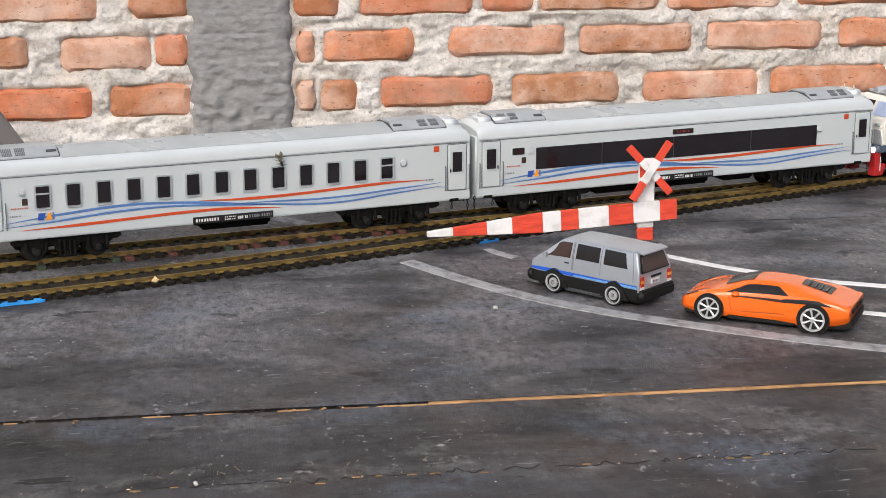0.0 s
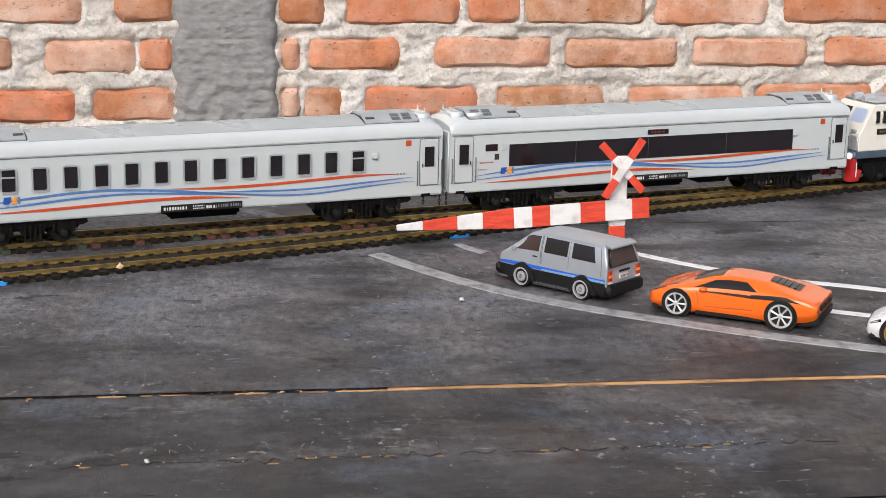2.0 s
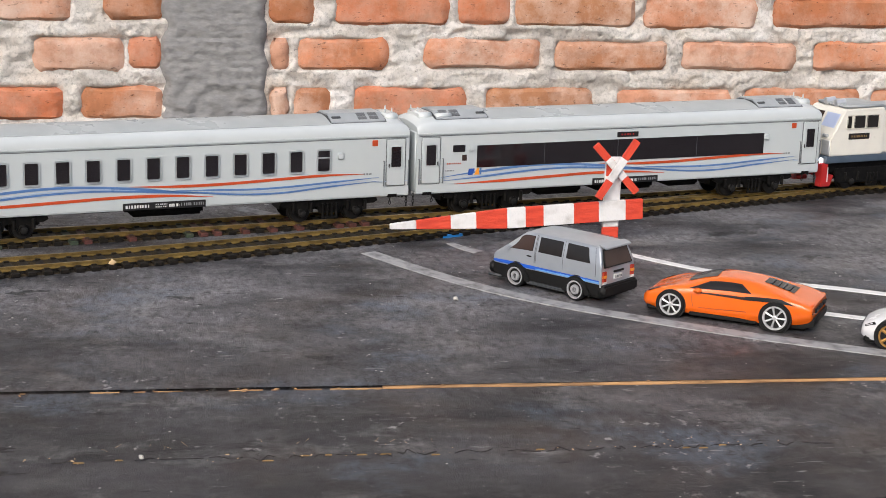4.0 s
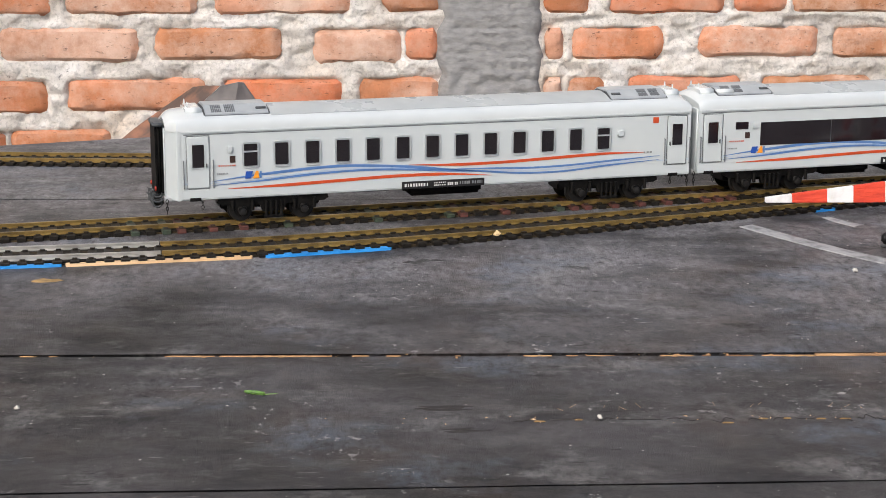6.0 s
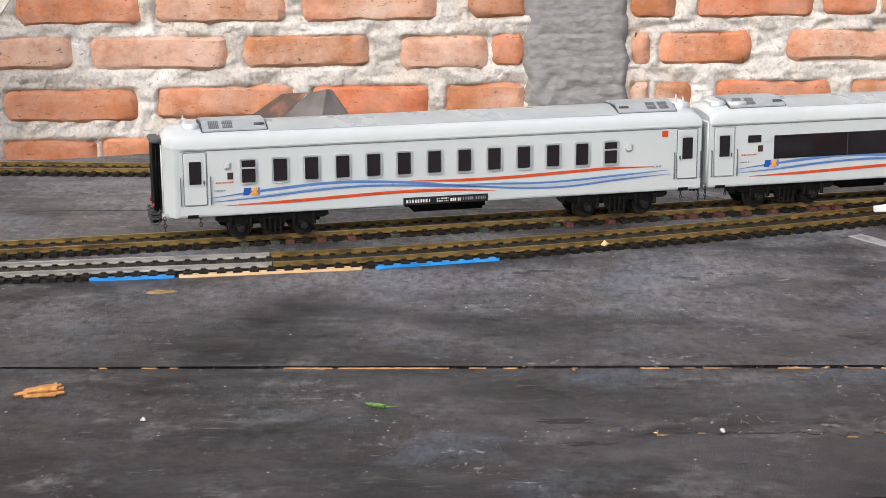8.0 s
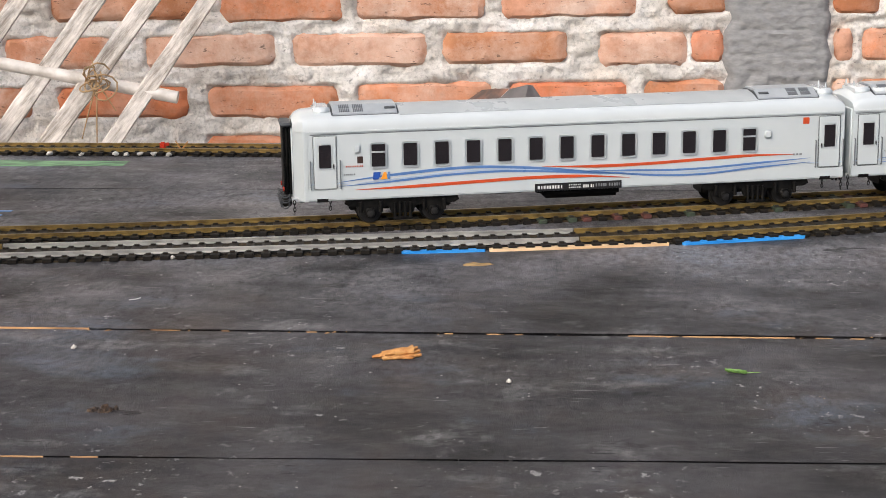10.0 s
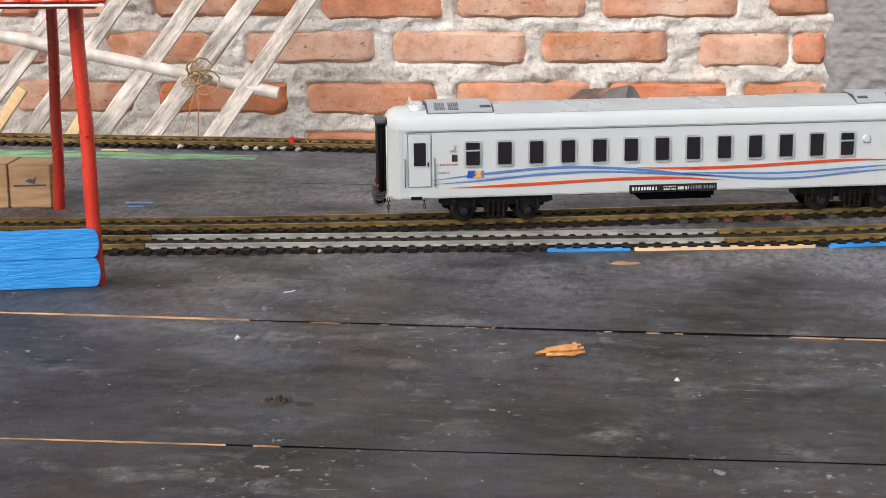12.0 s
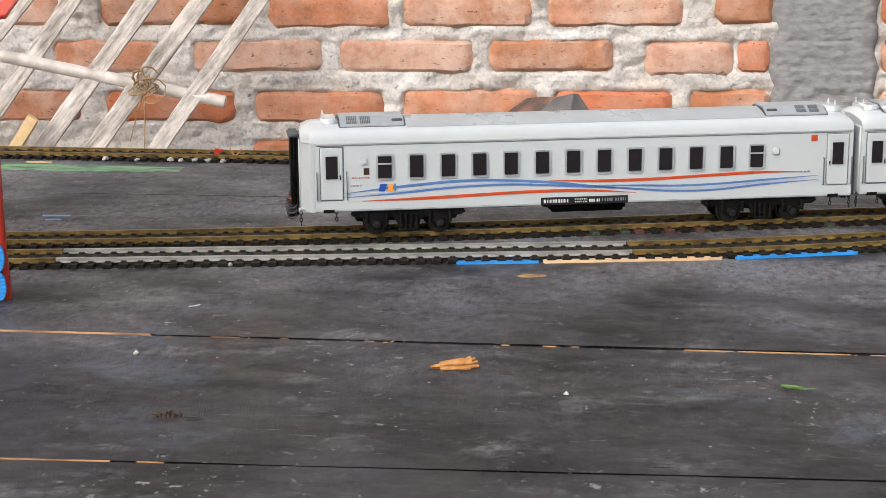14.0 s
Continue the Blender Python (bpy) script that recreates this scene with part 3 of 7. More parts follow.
for sx, sy, sl, n in ((0.065, -0.2030, 0.009, 6), (0.067, -0.2240, 0.008, 5), (-0.058, -0.1185, 0.008, 2), (-0.188, -0.2236, 0.005, 4)):
    for q in range(n):
        ax, ay, al = sx + rt.uniform(-0.4, 0.4) * sl, sy + (q - n / 2) * 0.0008, sl * rt.uniform(0.35, 0.9)
        sz = 0.0 if sy > -0.14 else -sink(ax + al + 0.014)
        ribbon("dark_stain", [(ax - al, ay), (ax - al * 0.3, ay + rt.gauss(0, 0.0003)), (ax + al * 0.3, ay + rt.gauss(0, 0.0003)), (ax + al, ay)], 0.0011, 0.0011, M_STAIN, "dark stain soaked into the painted plank", z=sz + 0.00002 * q, h=0.0001, seed=q + 40, pointed=True)
ribbon("paint_smear", [(0.283, 0.043), (0.277, 0.053), (0.273, 0.063)], 0.007, 0.004, M_LINEGREY, "faint grey paint smear beside the crossing", seed=4)
ribbon("paint_smear", [(-0.46, 0.2250), (-0.38, 0.2205), (-0.33, 0.2155), (-0.284, 0.2130)], 0.022, 0.013, M_GREENPAINT, "green paint smear along the rear track", seed=6)
ribbon("paint_smear", [(-0.326, 0.083), (-0.318, 0.0835), (-0.312, 0.083)], 0.003, 0.002, M_TAPELIGHT, "small pale blue paint scribble on the table", seed=7)
ribbon("paint_smear", [(-0.322, 0.073), (-0.317, 0.0745), (-0.314, 0.073)], 0.002, 0.0012, M_TAPELIGHT, "small pale blue paint scribble on the table", seed=8)

# The wall: rough mortar with bricks bedded in it and a cement pier.
wall = new("wall_north")
tagged(wall, "rough old brick wall with thick pale mortar joints", "wall", kind="structure")
ROWS = {
    0.049: [(-0.83, -0.66), (-0.63, -0.47), (-0.44, -0.28), (-0.25, -0.08), (-0.06, 0.1), (0.12, 0.21), (0.35, 0.48), (0.5, 0.66), (0.68, 0.84), (0.86, 1.02), (1.04, 1.2)],
    -0.011: [(-0.89, -0.80), (-0.78, -0.70), (-0.645, -0.45), (-0.427, -0.273), (-0.255, -0.091), (-0.071, 0.099), (0.139, 0.213), (0.345, 0.404), (0.431, 0.582), (0.592, 0.663), (0.668, 0.836), (0.85, 1.011), (1.033, 1.21), (1.23, 1.39)],
    -0.0705: [(-0.895, -0.79), (-0.708, -0.568), (-0.528, -0.36), (-0.338, -0.167), (-0.146, 0.012), (0.053, 0.166), (0.169, 0.211), (0.347, 0.372), (0.383, 0.502), (0.549, 0.707), (0.726, 0.885), (0.906, 1.073), (1.097, 1.269), (1.29, 1.45)],
    -0.134: [(-0.834, -0.678), (-0.642, -0.474), (-0.449, -0.281), (-0.257, -0.084), (-0.063, 0.088), (0.109, 0.211), (0.347, 0.372), (0.378, 0.427), (0.457, 0.608), (0.634, 0.783), (0.817, 0.982), (1.0, 1.173), (1.19, 1.36)],
    -0.197: [(-0.454, -0.334), (-0.331, -0.205), (0.358, 0.462)],
}


def mortar_sheet():
    """Mortar thrown between the bricks: lumpy, pulled in where a brick stands, torn in places."""
    nx, nz, x0, x1, z0, z1 = 860, 210, -1.1, 1.6, -0.46, 0.2
    xs, zs = np.linspace(x0, x1, nx + 1), np.linspace(z0, z1, nz + 1)
    bed = np.zeros((nz + 1, nx + 1))
    for z, row in ROWS.items():
        for a, b in row:
            u = np.clip(1 - np.maximum(np.abs(xs - (a + b) / 2) - (b - a) / 2 + 0.004, 0) / 0.006, 0, 1)
            v = np.clip(1 - np.maximum(np.abs(zs - z) - 0.0165, 0) / 0.005, 0, 1)
            bed = np.maximum(bed, v[:, None] * u[None, :])
    verts, faces = [], []
    for j, z in enumerate(zs):
        for i, x in enumerate(xs):
            lump = 0.007 * noise.noise((x * 13, z * 24, 0)) + 0.006 * noise.noise((x * 36, z * 58, 3))
            fine = 0.0035 * noise.noise((x * 95, z * 125, 6)) + 0.0018 * noise.noise((x * 210, z * 240, 8))
            tear = 0.016 * max(0.0, noise.noise((x * 21 + z * 14, z * 62 - x * 10, 9)) - 0.33)
            d = 0.002 + lump + fine - tear
            k = bed[j, i]
            d = d * (1 - k) + k * (min(d, 0.0) * 0.4 - 0.006 + max(0.0, lump - 0.0055) * 2.2)
            verts.append((x, WALL - 0.001 - d, z))
    for j in range(nz):
        for i in range(nx):
            a = j * (nx + 1) + i
            faces.append((a, a + 1, a + nx + 2, a + nx + 1))
    me = bpy.data.meshes.new("mortar")
    me.from_pydata(verts, [], faces)
    me.shade_smooth()
    me.materials.append(M_WALL)
    return me


part("mortar", mortar_sheet(), None, wall)
part("backing", box(-6, 6, WALL + 0.014, WALL + 0.12, -0.8, 2.2), M_WALL, wall, smooth=False)


def brick_mesh(l, h, r, half=False):
    """A worn hand-made brick face: rounded outline, uneven, with relief."""
    nx, nz, sd = max(6, int(l / 0.008)), 8, r.random() * 90
    bm = bmesh.new()
    grid = []
    for j in range(nz + 1):
        row = []
        for i in range(nx + 1):
            u, v = i / nx * 2 - 1, j / nz * 2 - 1
            x, z = u * l / 2, v * h / 2
            x += 0.004 * noise.noise((sd, v * 2.2, 1)) * abs(u)
            z += 0.0028 * noise.noise((u * l * 14, sd, 2)) * abs(v) + 0.0007 * noise.noise((u * l * 60, sd, 7)) * abs(v)
            x -= 0.008 * u * abs(v) ** 4 * abs(u) ** 5
            edge = max(abs(u) ** (l / h * 5), abs(v) ** 8)
            y = -0.0035 + 0.0075 * edge + 0.0028 * noise.noise((x * 40, z * 40, sd)) + 0.0016 * noise.noise((x * 110, z * 110, sd))
            row.append(bm.verts.new((x, y, z)))
        grid.append(row)
    for j in range(nz):
        for i in range(nx):
            bm.faces.new((grid[j][i], grid[j][i + 1], grid[j + 1][i + 1], grid[j + 1][i]))
    rim = [grid[0][i] for i in range(nx + 1)] + [grid[j][nx] for j in range(1, nz + 1)] + [grid[nz][i] for i in range(nx - 1, -1, -1)] + [grid[j][0] for j in range(nz - 1, 0, -1)]
    back = [bm.verts.new((v.co.x, 0.02, v.co.z)) for v in rim]
    n = len(rim)
    for i in range(n):
        bm.faces.new((rim[i], back[i], back[(i + 1) % n], rim[(i + 1) % n]))
    return bm


rb = random.Random(11)
for z, row in ROWS.items():
    for a, b in row:
        dz = rb.uniform(-0.0025, 0.0025)
        part("brick", brick_mesh(b - a, 0.0405 + rb.uniform(-0.002, 0.003), rb), M_BRICK, wall, m=pose((a + b) / 2, WALL - 0.003, z + dz, 0, rb.uniform(-0.8, 0.8), 0))


def pier():
    bm = bmesh.new()
    nx, nz = 56, 300
    grid = []
    for j in range(nz + 1):
        z = -0.5 + 0.75 * j / nz
        ragged = [0.006 * noise.noise((s, z * 40, 0)) + 0.008 * noise.noise((s, z * 13, 4)) for s in (1, 30)]
        row = []
        for i in range(nx + 1):
            u = i / nx
            x = (0.207 + ragged[0]) * (1 - u) + (0.346 + ragged[1]) * u
            e = abs(2 * u - 1)
            rough = 1.0 if z < -0.1 else 0.35
            y = WALL - 0.013 + 0.02 * e**14 + rough * 0.005 * noise.noise((x * 60, z * 70, 2)) + 0.0010 * noise.noise((x * 14, z * 170, 8)) + 0.0016 * noise.noise((x * 150, z * 190, 4)) + 0.0030 * max(0.0, noise.noise((x * 9, z * 120, 11)) - 0.3)
            row.append(bm.verts.new((x, y, z)))
        grid.append(row)
    for a, b in zip(grid, grid[1:]):
        for i in range(nx):
            bm.faces.new((a[i], a[i + 1], b[i + 1], b[i]))
    return bm


part("cement_pier", pier(), M_CEMENT, wall, "smooth grey cement patch with ragged edges")
# Unseen plain walls added to close the yard around, open to the sky.
for nm, x0, x1, y0, y1 in (("wall_south", -6, 6, -6.1, -6), ("wall_east", 6, 6.1, -6, 1.5), ("wall_west", -6.1, -6, -6, 1.5)):
    tagged(part(nm, box(x0, x1, y0, y1, -0.8, 1.2), M_WALL, None, smooth=False), "unseen plain rendered yard wall of pale mortar, added", "wall", kind="structure")

# Behind the table: a fence of split bamboo leaning on the wall, and a dark sheet over a heap.
fence = new("bamboo_fence")
tagged(fence, "weathered split bamboo fence panel tied with raffia rope", "fence")


def slat(top, low, w, t=0.006, seed=0):
    top, low = Vector(top), Vector(low)
    d = top - low
    n = 40
    side = Vector((d.z, 0, -d.x)).normalized()
    bm = bmesh.new()
    rows = []
    for i in range(n + 1):
        c = low + d * (i / n)
        k = w / 2 * (1 + 0.10 * noise.noise((i * 0.35, seed, 0)))
        knot = 0.0009 if i % 9 == seed % 9 else 0.0
        k += knot
        rows.append([bm.verts.new(c + side * s * k + Vector((0, y - knot, 0))) for s, y in ((-1, 0), (-0.88, -t * 0.9), (0, -t), (0.88, -t * 0.9), (1, 0), (0, 0.002))])
    for a, b in zip(rows, rows[1:]):
        for j in range(6):
            bm.faces.new((a[j], a[(j + 1) % 6], b[(j + 1) % 6], b[j]))
    bm.faces.new(rows[0])
    bm.faces.new(rows[-1])
    return bm


YB = WALL - 0.112
for k, (xt, xl, w) in enumerate(((-0.815, -0.945, 0.020), (-0.727, -0.862, 0.020), (-0.664, -0.780, 0.019), (-0.570, -0.690, 0.021), (-0.503, -0.625, 0.022), (-0.431, -0.546, 0.019))):
    g = (xt - xl) / 0.161
    part("slat", slat((xt + g * 0.10, YB + 0.03, 0.098), (xl - g * 0.64, YB - 0.09, -0.80), w * 1.08, 0.0024, seed=k), M_BAMBOO, fence, smooth=False)
part("crosspole", rod((-1.15, YB + 0.008, 0.026), (-0.468, YB + 0.008, -0.1145), 0.0085, 0.0078, 14), M_POLE, fence, "pale round bamboo pole")
for (xa, za), (xb, zb), w in (((-0.776, -0.103), (-0.96, -0.35), 0.014), ((-0.697, -0.128), (-0.86, -0.37), 0.015)):
    part("batten", slat((xa, YB - 0.03, za), (xb, YB - 0.03, zb), w, 0.008, 5), M_FRESH, fence, "fresh yellow wooden batten")
rr = random.Random(4)
kx, kz = -0.562, -0.091
for i in range(9):
    ph, rx, rz, tilt = rr.uniform(0, 6), rr.uniform(0.006, 0.022), rr.uniform(0.005, 0.020), rr.uniform(-1.2, 1.2)
    ox, oz = rr.uniform(-0.008, 0.010), rr.uniform(-0.008, 0.008)
    bm = bmesh.new()
    prev = None
    for s in range(rr.randint(7, 12)):
        a = ph + s * 0.55
        q = Vector((rx * math.cos(a), rz * math.sin(a)))
        p = Vector((kx + ox + q.x * math.cos(tilt) - q.y * math.sin(tilt), YB - 0.013 + 0.008 * math.sin(a * 2 + i), kz + oz + q.x * math.sin(tilt) + q.y * math.cos(tilt)))
        if prev:
            add(bm, rod(prev, p, 0.0010, n=6))
        prev = p
    part("rope", bm, M_ROPE, fence, "brown raffia rope")
for dx, dz in ((-0.004, -0.078), (-0.022, -0.070), (0.022, -0.036), (-0.004, 0.03)):
    part("rope_end", rod((kx, YB - 0.014, kz), (kx + dx, YB - 0.014, kz + dz), 0.0012, 0.0007, n=6), M_ROPE, fence, "brown raffia rope")


def sheet_form(lines, thick):
    """A stiff bent sheet from lines of (x, y, z), each from its left to its right border."""
    bm = bmesh.new()
    n = 14
    front, rear = [], []
    for k, line in enumerate(lines):
        a, b = [], []
        for i in range(n + 1):
            f = i / n * (len(line) - 1)
            j = min(int(f), len(line) - 2)
            p = Vector(line[j]).lerp(Vector(line[j + 1]), f - j)
            p.y += 0.003 * noise.noise((i * 0.5, k * 0.8, 3))
            a.append(bm.verts.new(p))
            b.append(bm.verts.new(p + Vector((0, thick, 0))))
        front.append(a)
        rear.append(b)
    for g in (front, rear):
        for a, b in zip(g, g[1:]):
            for i in range(n):
                bm.faces.new((a[i], a[i + 1], b[i + 1], b[i]))
    for i in range(n):
        bm.faces.new((front[0][i], front[0][i + 1], rear[0][i + 1], rear[0][i]))
        bm.faces.new((front[-1][i], front[-1][i + 1], rear[-1][i + 1], rear[-1][i]))
    for a, b, c, d in zip(front, front[1:], rear, rear[1:]):
        bm.faces.new((a[0], b[0], d[0], c[0]))
        bm.faces.new((a[-1], b[-1], d[-1], c[-1]))
    return bm


sheet = tagged(new("bent_sheet"), "stiff grey sheet with a dark brown border leaning at the wall", "sheet")
SH = WALL - 0.115
part("panel", sheet_form([
    [(-0.062, SH + 0.004, -0.108), (-0.040, SH, -0.1025), (-0.034, SH + 0.006, -0.104)],
    [(-0.085, SH - 0.004, -0.128), (-0.045, SH - 0.012, -0.128), (-0.017, SH + 0.004, -0.129)],
    [(-0.122, SH - 0.012, -0.162), (-0.060, SH - 0.026, -0.165), (0.012, SH, -0.172)],
    [(-0.165, SH - 0.020, -0.197), (-0.080, SH - 0.036, -0.205), (0.045, SH - 0.004, -0.220)],
    [(-0.270, SH - 0.040, -0.35), (-0.130, SH - 0.060, -0.37), (0.110, SH - 0.02, -0.38)],
    [(-0.360, SH - 0.060, -0.8), (-0.150, SH - 0.080, -0.8), (0.150, SH - 0.04, -0.8)],
], 0.004), M_SHEET, sheet)
part("border", sheet_form([
    [(-0.096, SH + 0.030, -0.1125), (-0.080, SH + 0.014, -0.1085), (-0.0625, SH + 0.004, -0.1075)],
    [(-0.122, SH + 0.028, -0.130), (-0.104, SH + 0.010, -0.129), (-0.0855, SH - 0.004, -0.128)],
    [(-0.168, SH + 0.024, -0.162), (-0.146, SH + 0.004, -0.162), (-0.1225, SH - 0.012, -0.162)],
    [(-0.210, SH + 0.020, -0.196), (-0.190, SH - 0.002, -0.197), (-0.1655, SH - 0.020, -0.197)],
    [(-0.325, SH, -0.35), (-0.300, SH - 0.022, -0.35), (-0.2705, SH - 0.040, -0.35)],
    [(-0.410, SH - 0.010, -0.8), (-0.385, SH - 0.040, -0.8), (-0.3605, SH - 0.060, -0.8)],
], 0.004), M_TARP, sheet, "dark brown bent border")

# ---- tracks ----
def sleeper_mesh(material, name="sleeper"):
    bm = box(-0.0020, 0.0020, -0.0150, 0.0150, 0.0, 0.0019, 0.00025, 1)
    for s in (-1, 1):
        for o in (-0.00175, 0.00175):
            add(bm, box(-0.0011, 0.0011, s * 0.0088 + o - 0.0007, s * 0.0088 + o + 0.0007, 0.0018, 0.0025))
    return mesh_of(name, bm, material)


SLEEPERS = [sleeper_mesh(m) for m in (M_SLEEPER, M_SLEEPER_R, M_SLEEPER_G)]
RAILFORM = [(-0.0009, 0.0016), (0.0009, 0.0016), (0.0009, 0.0020), (0.0003, 0.0023), (0.0003, 0.0031), (0.0006, 0.0033), (0.0006, 0.0038), (-0.0006, 0.0038), (-0.0006, 0.0033), (-0.0003, 0.0031), (-0.0003, 0.0023), (-0.0009, 0.0020)]


def track_points(f, x0, x1, offset, step=0.012):
    pts = []
    n = max(2, int((x1 - x0) / step))
    for i in range(n + 1):
        x = x0 + (x1 - x0) * i / n
        g = (f(x + 0.001) - f(x - 0.001)) / 0.002
        k = math.hypot(1, g)
        pts.append((x - offset * g / k, f(x) + offset / k))
    return pts


def track(f, x0, x1, runs, label, tint=None, seed=0):
    root = tagged(new("railway_track"), label, "track", "model railway tracks")
    r = random.Random(seed)
    for a, b, material in runs:
        for o in (-0.0088, 0.0088):
            part("rail", sweep(track_points(f, a, b, o), RAILFORM), material, root, smooth=False)
    for o in (-0.0088, 0.0088):
        part("web", sweep(track_points(f, x0, x1, o), [(-0.0018, 0.0), (0.0018, 0.0), (0.0018, 0.0010), (-0.0018, 0.0010)]), M_SLEEPER, root, smooth=False)
    part("track_bed", sweep(track_points(f, x0, x1, 0), [(-0.0133, 0.0), (0.0133, 0.0), (0.0128, 0.0005), (0.0074, 0.0005), (0.0070, 0.0017), (-0.0070, 0.0017), (-0.0074, 0.0005), (-0.0128, 0.0005)]), M_BED, root, "dirty brown-black track bed", smooth=False)
    x = x0
    while x < x1:
        g = (f(x + 0.001) - f(x - 0.001)) / 0.002
        k = 0
        if tint and tint[0] < x < tint[1]:
            k = r.choice((0, 0, 1, 1, 0, 2))
        part("sleeper", SLEEPERS[k], None, root, m=pose(x, f(x), 0, 0, 0, math.degrees(math.atan(g)) + r.uniform(-1.2, 1.2)))
        x += 0.0071 / math.hypot(1, g)
    return root


track(train_y, -0.55, 0.85, [(-0.55, 0.85, M_BRASS)], "tarnished brass rails on black and reddish plastic sleepers", (-0.06, 0.24), 2)
track(front_y, -0.55, 0.52, [(-0.55, -0.29, M_BRASS), (-0.2895, -0.0405, M_NICKEL), (-0.04, 0.52, M_BRASS)], "brass rails with one bright nickel length on black sleepers", None, 3)
track(rear_y, -0.7, 0.45, [(-0.7, 0.45, M_BRASS)], "tarnished brass rails on black sleepers at the table's back", None, 4)


def stick(p, q, w, t, material, name, label, category="wood stick", z=0.0):
    """A flat craft stick with rounded ends lying from p to q."""
    p, q = Vector(p), Vector(q)
    l = (q - p).length
    n = 6
    out = [(l / 2 - w / 2 * 0.6 + w * 0.3 * math.cos(radians(-90 + 180 * i / n)), w / 2 * math.sin(radians(-90 + 180 * i / n))) for i in range(n + 1)]
    out += [(-x, -y) for x, y in out]
    ob = part(name, prism(out, 0, t, "z"), material, None, m=pose((p.x + q.x) / 2, (p.y + q.y) / 2, z, 0, 0, math.degrees(math.atan2(q.y - p.y, q.x - p.x))), smooth=False)
    return tagged(ob, label, category)


def beside(f, x0, x1, w):
    e = [(x, f(x) - 0.0130 - w / 2) for x in (x0, x1)]
    return e


for x0, x1, w, material, words in ((-0.116, -0.080, 0.0030, M_STICKBLUE, "bright blue painted stick tucked along the track"), (-0.0785, -0.0005, 0.0034, M_STICKWOOD, "bare pale wood stick tucked along the track"), (0.005, 0.060, 0.0040, M_STICKBLUE, "bright blue painted stick with a pale edge along the track"), (0.271, 0.283, 0.0028, M_STICKBLUE, "short blue painted stick beside the crossing")):
    a, b = beside(front_y, x0, x1, w)
    stick(a, b, w, 0.0011, material, "packing_stick", words)


# ---- coaches ----
def ribbon_side(up, low, u0, u1, y, n=60):
    """A livery stripe on the flank between two smooth edges, tapering to its ends."""
    bm = bmesh.new()
    rows = []
    for i in range(n + 1):
        u = u0 + (u1 - u0) * i / n
        a, b = up(u), low(u)
        rows.append([bm.verts.new((u, yy, z)) for yy, z in ((y + 0.0002, b), (y, b), (y, max(a, b + 0.00005)), (y + 0.0002, max(a, b + 0.00005)))])
    for a, b in zip(rows, rows[1:]):
        for j in range(3):
            bm.faces.new((a[j], b[j], b[j + 1], a[j + 1]))
    return bm


def band(points, width, taper=0.25):
    """Edges of a stripe about a centre line in millimetres; the ends thin out."""
    f = smooth_line([(u / 1000, z / 1000) for u, z in points])
    u0, u1 = points[0][0] / 1000, points[-1][0] / 1000

    def w(u):
        s = (u - u0) / (u1 - u0)
        return width / 2000 * min(1, s / taper + 0.12, (1 - s) / taper + 0.12)
    return (lambda u: f(u) + w(u)), (lambda u: f(u) - w(u)), u0, u1


def bars(bm, u0, u1, z0, z1, y, r, step=0.0016):
    """Rows of small marks in place of lettering."""
    u = u0
    while u < u1:
        w = step * r.uniform(0.4, 0.8)
        add(bm, box(u, min(u + w, u1), y - 0.00012, y, z0, z1))
        u += step * r.uniform(0.85, 1.3)
    return bm


WHEELSETS = []


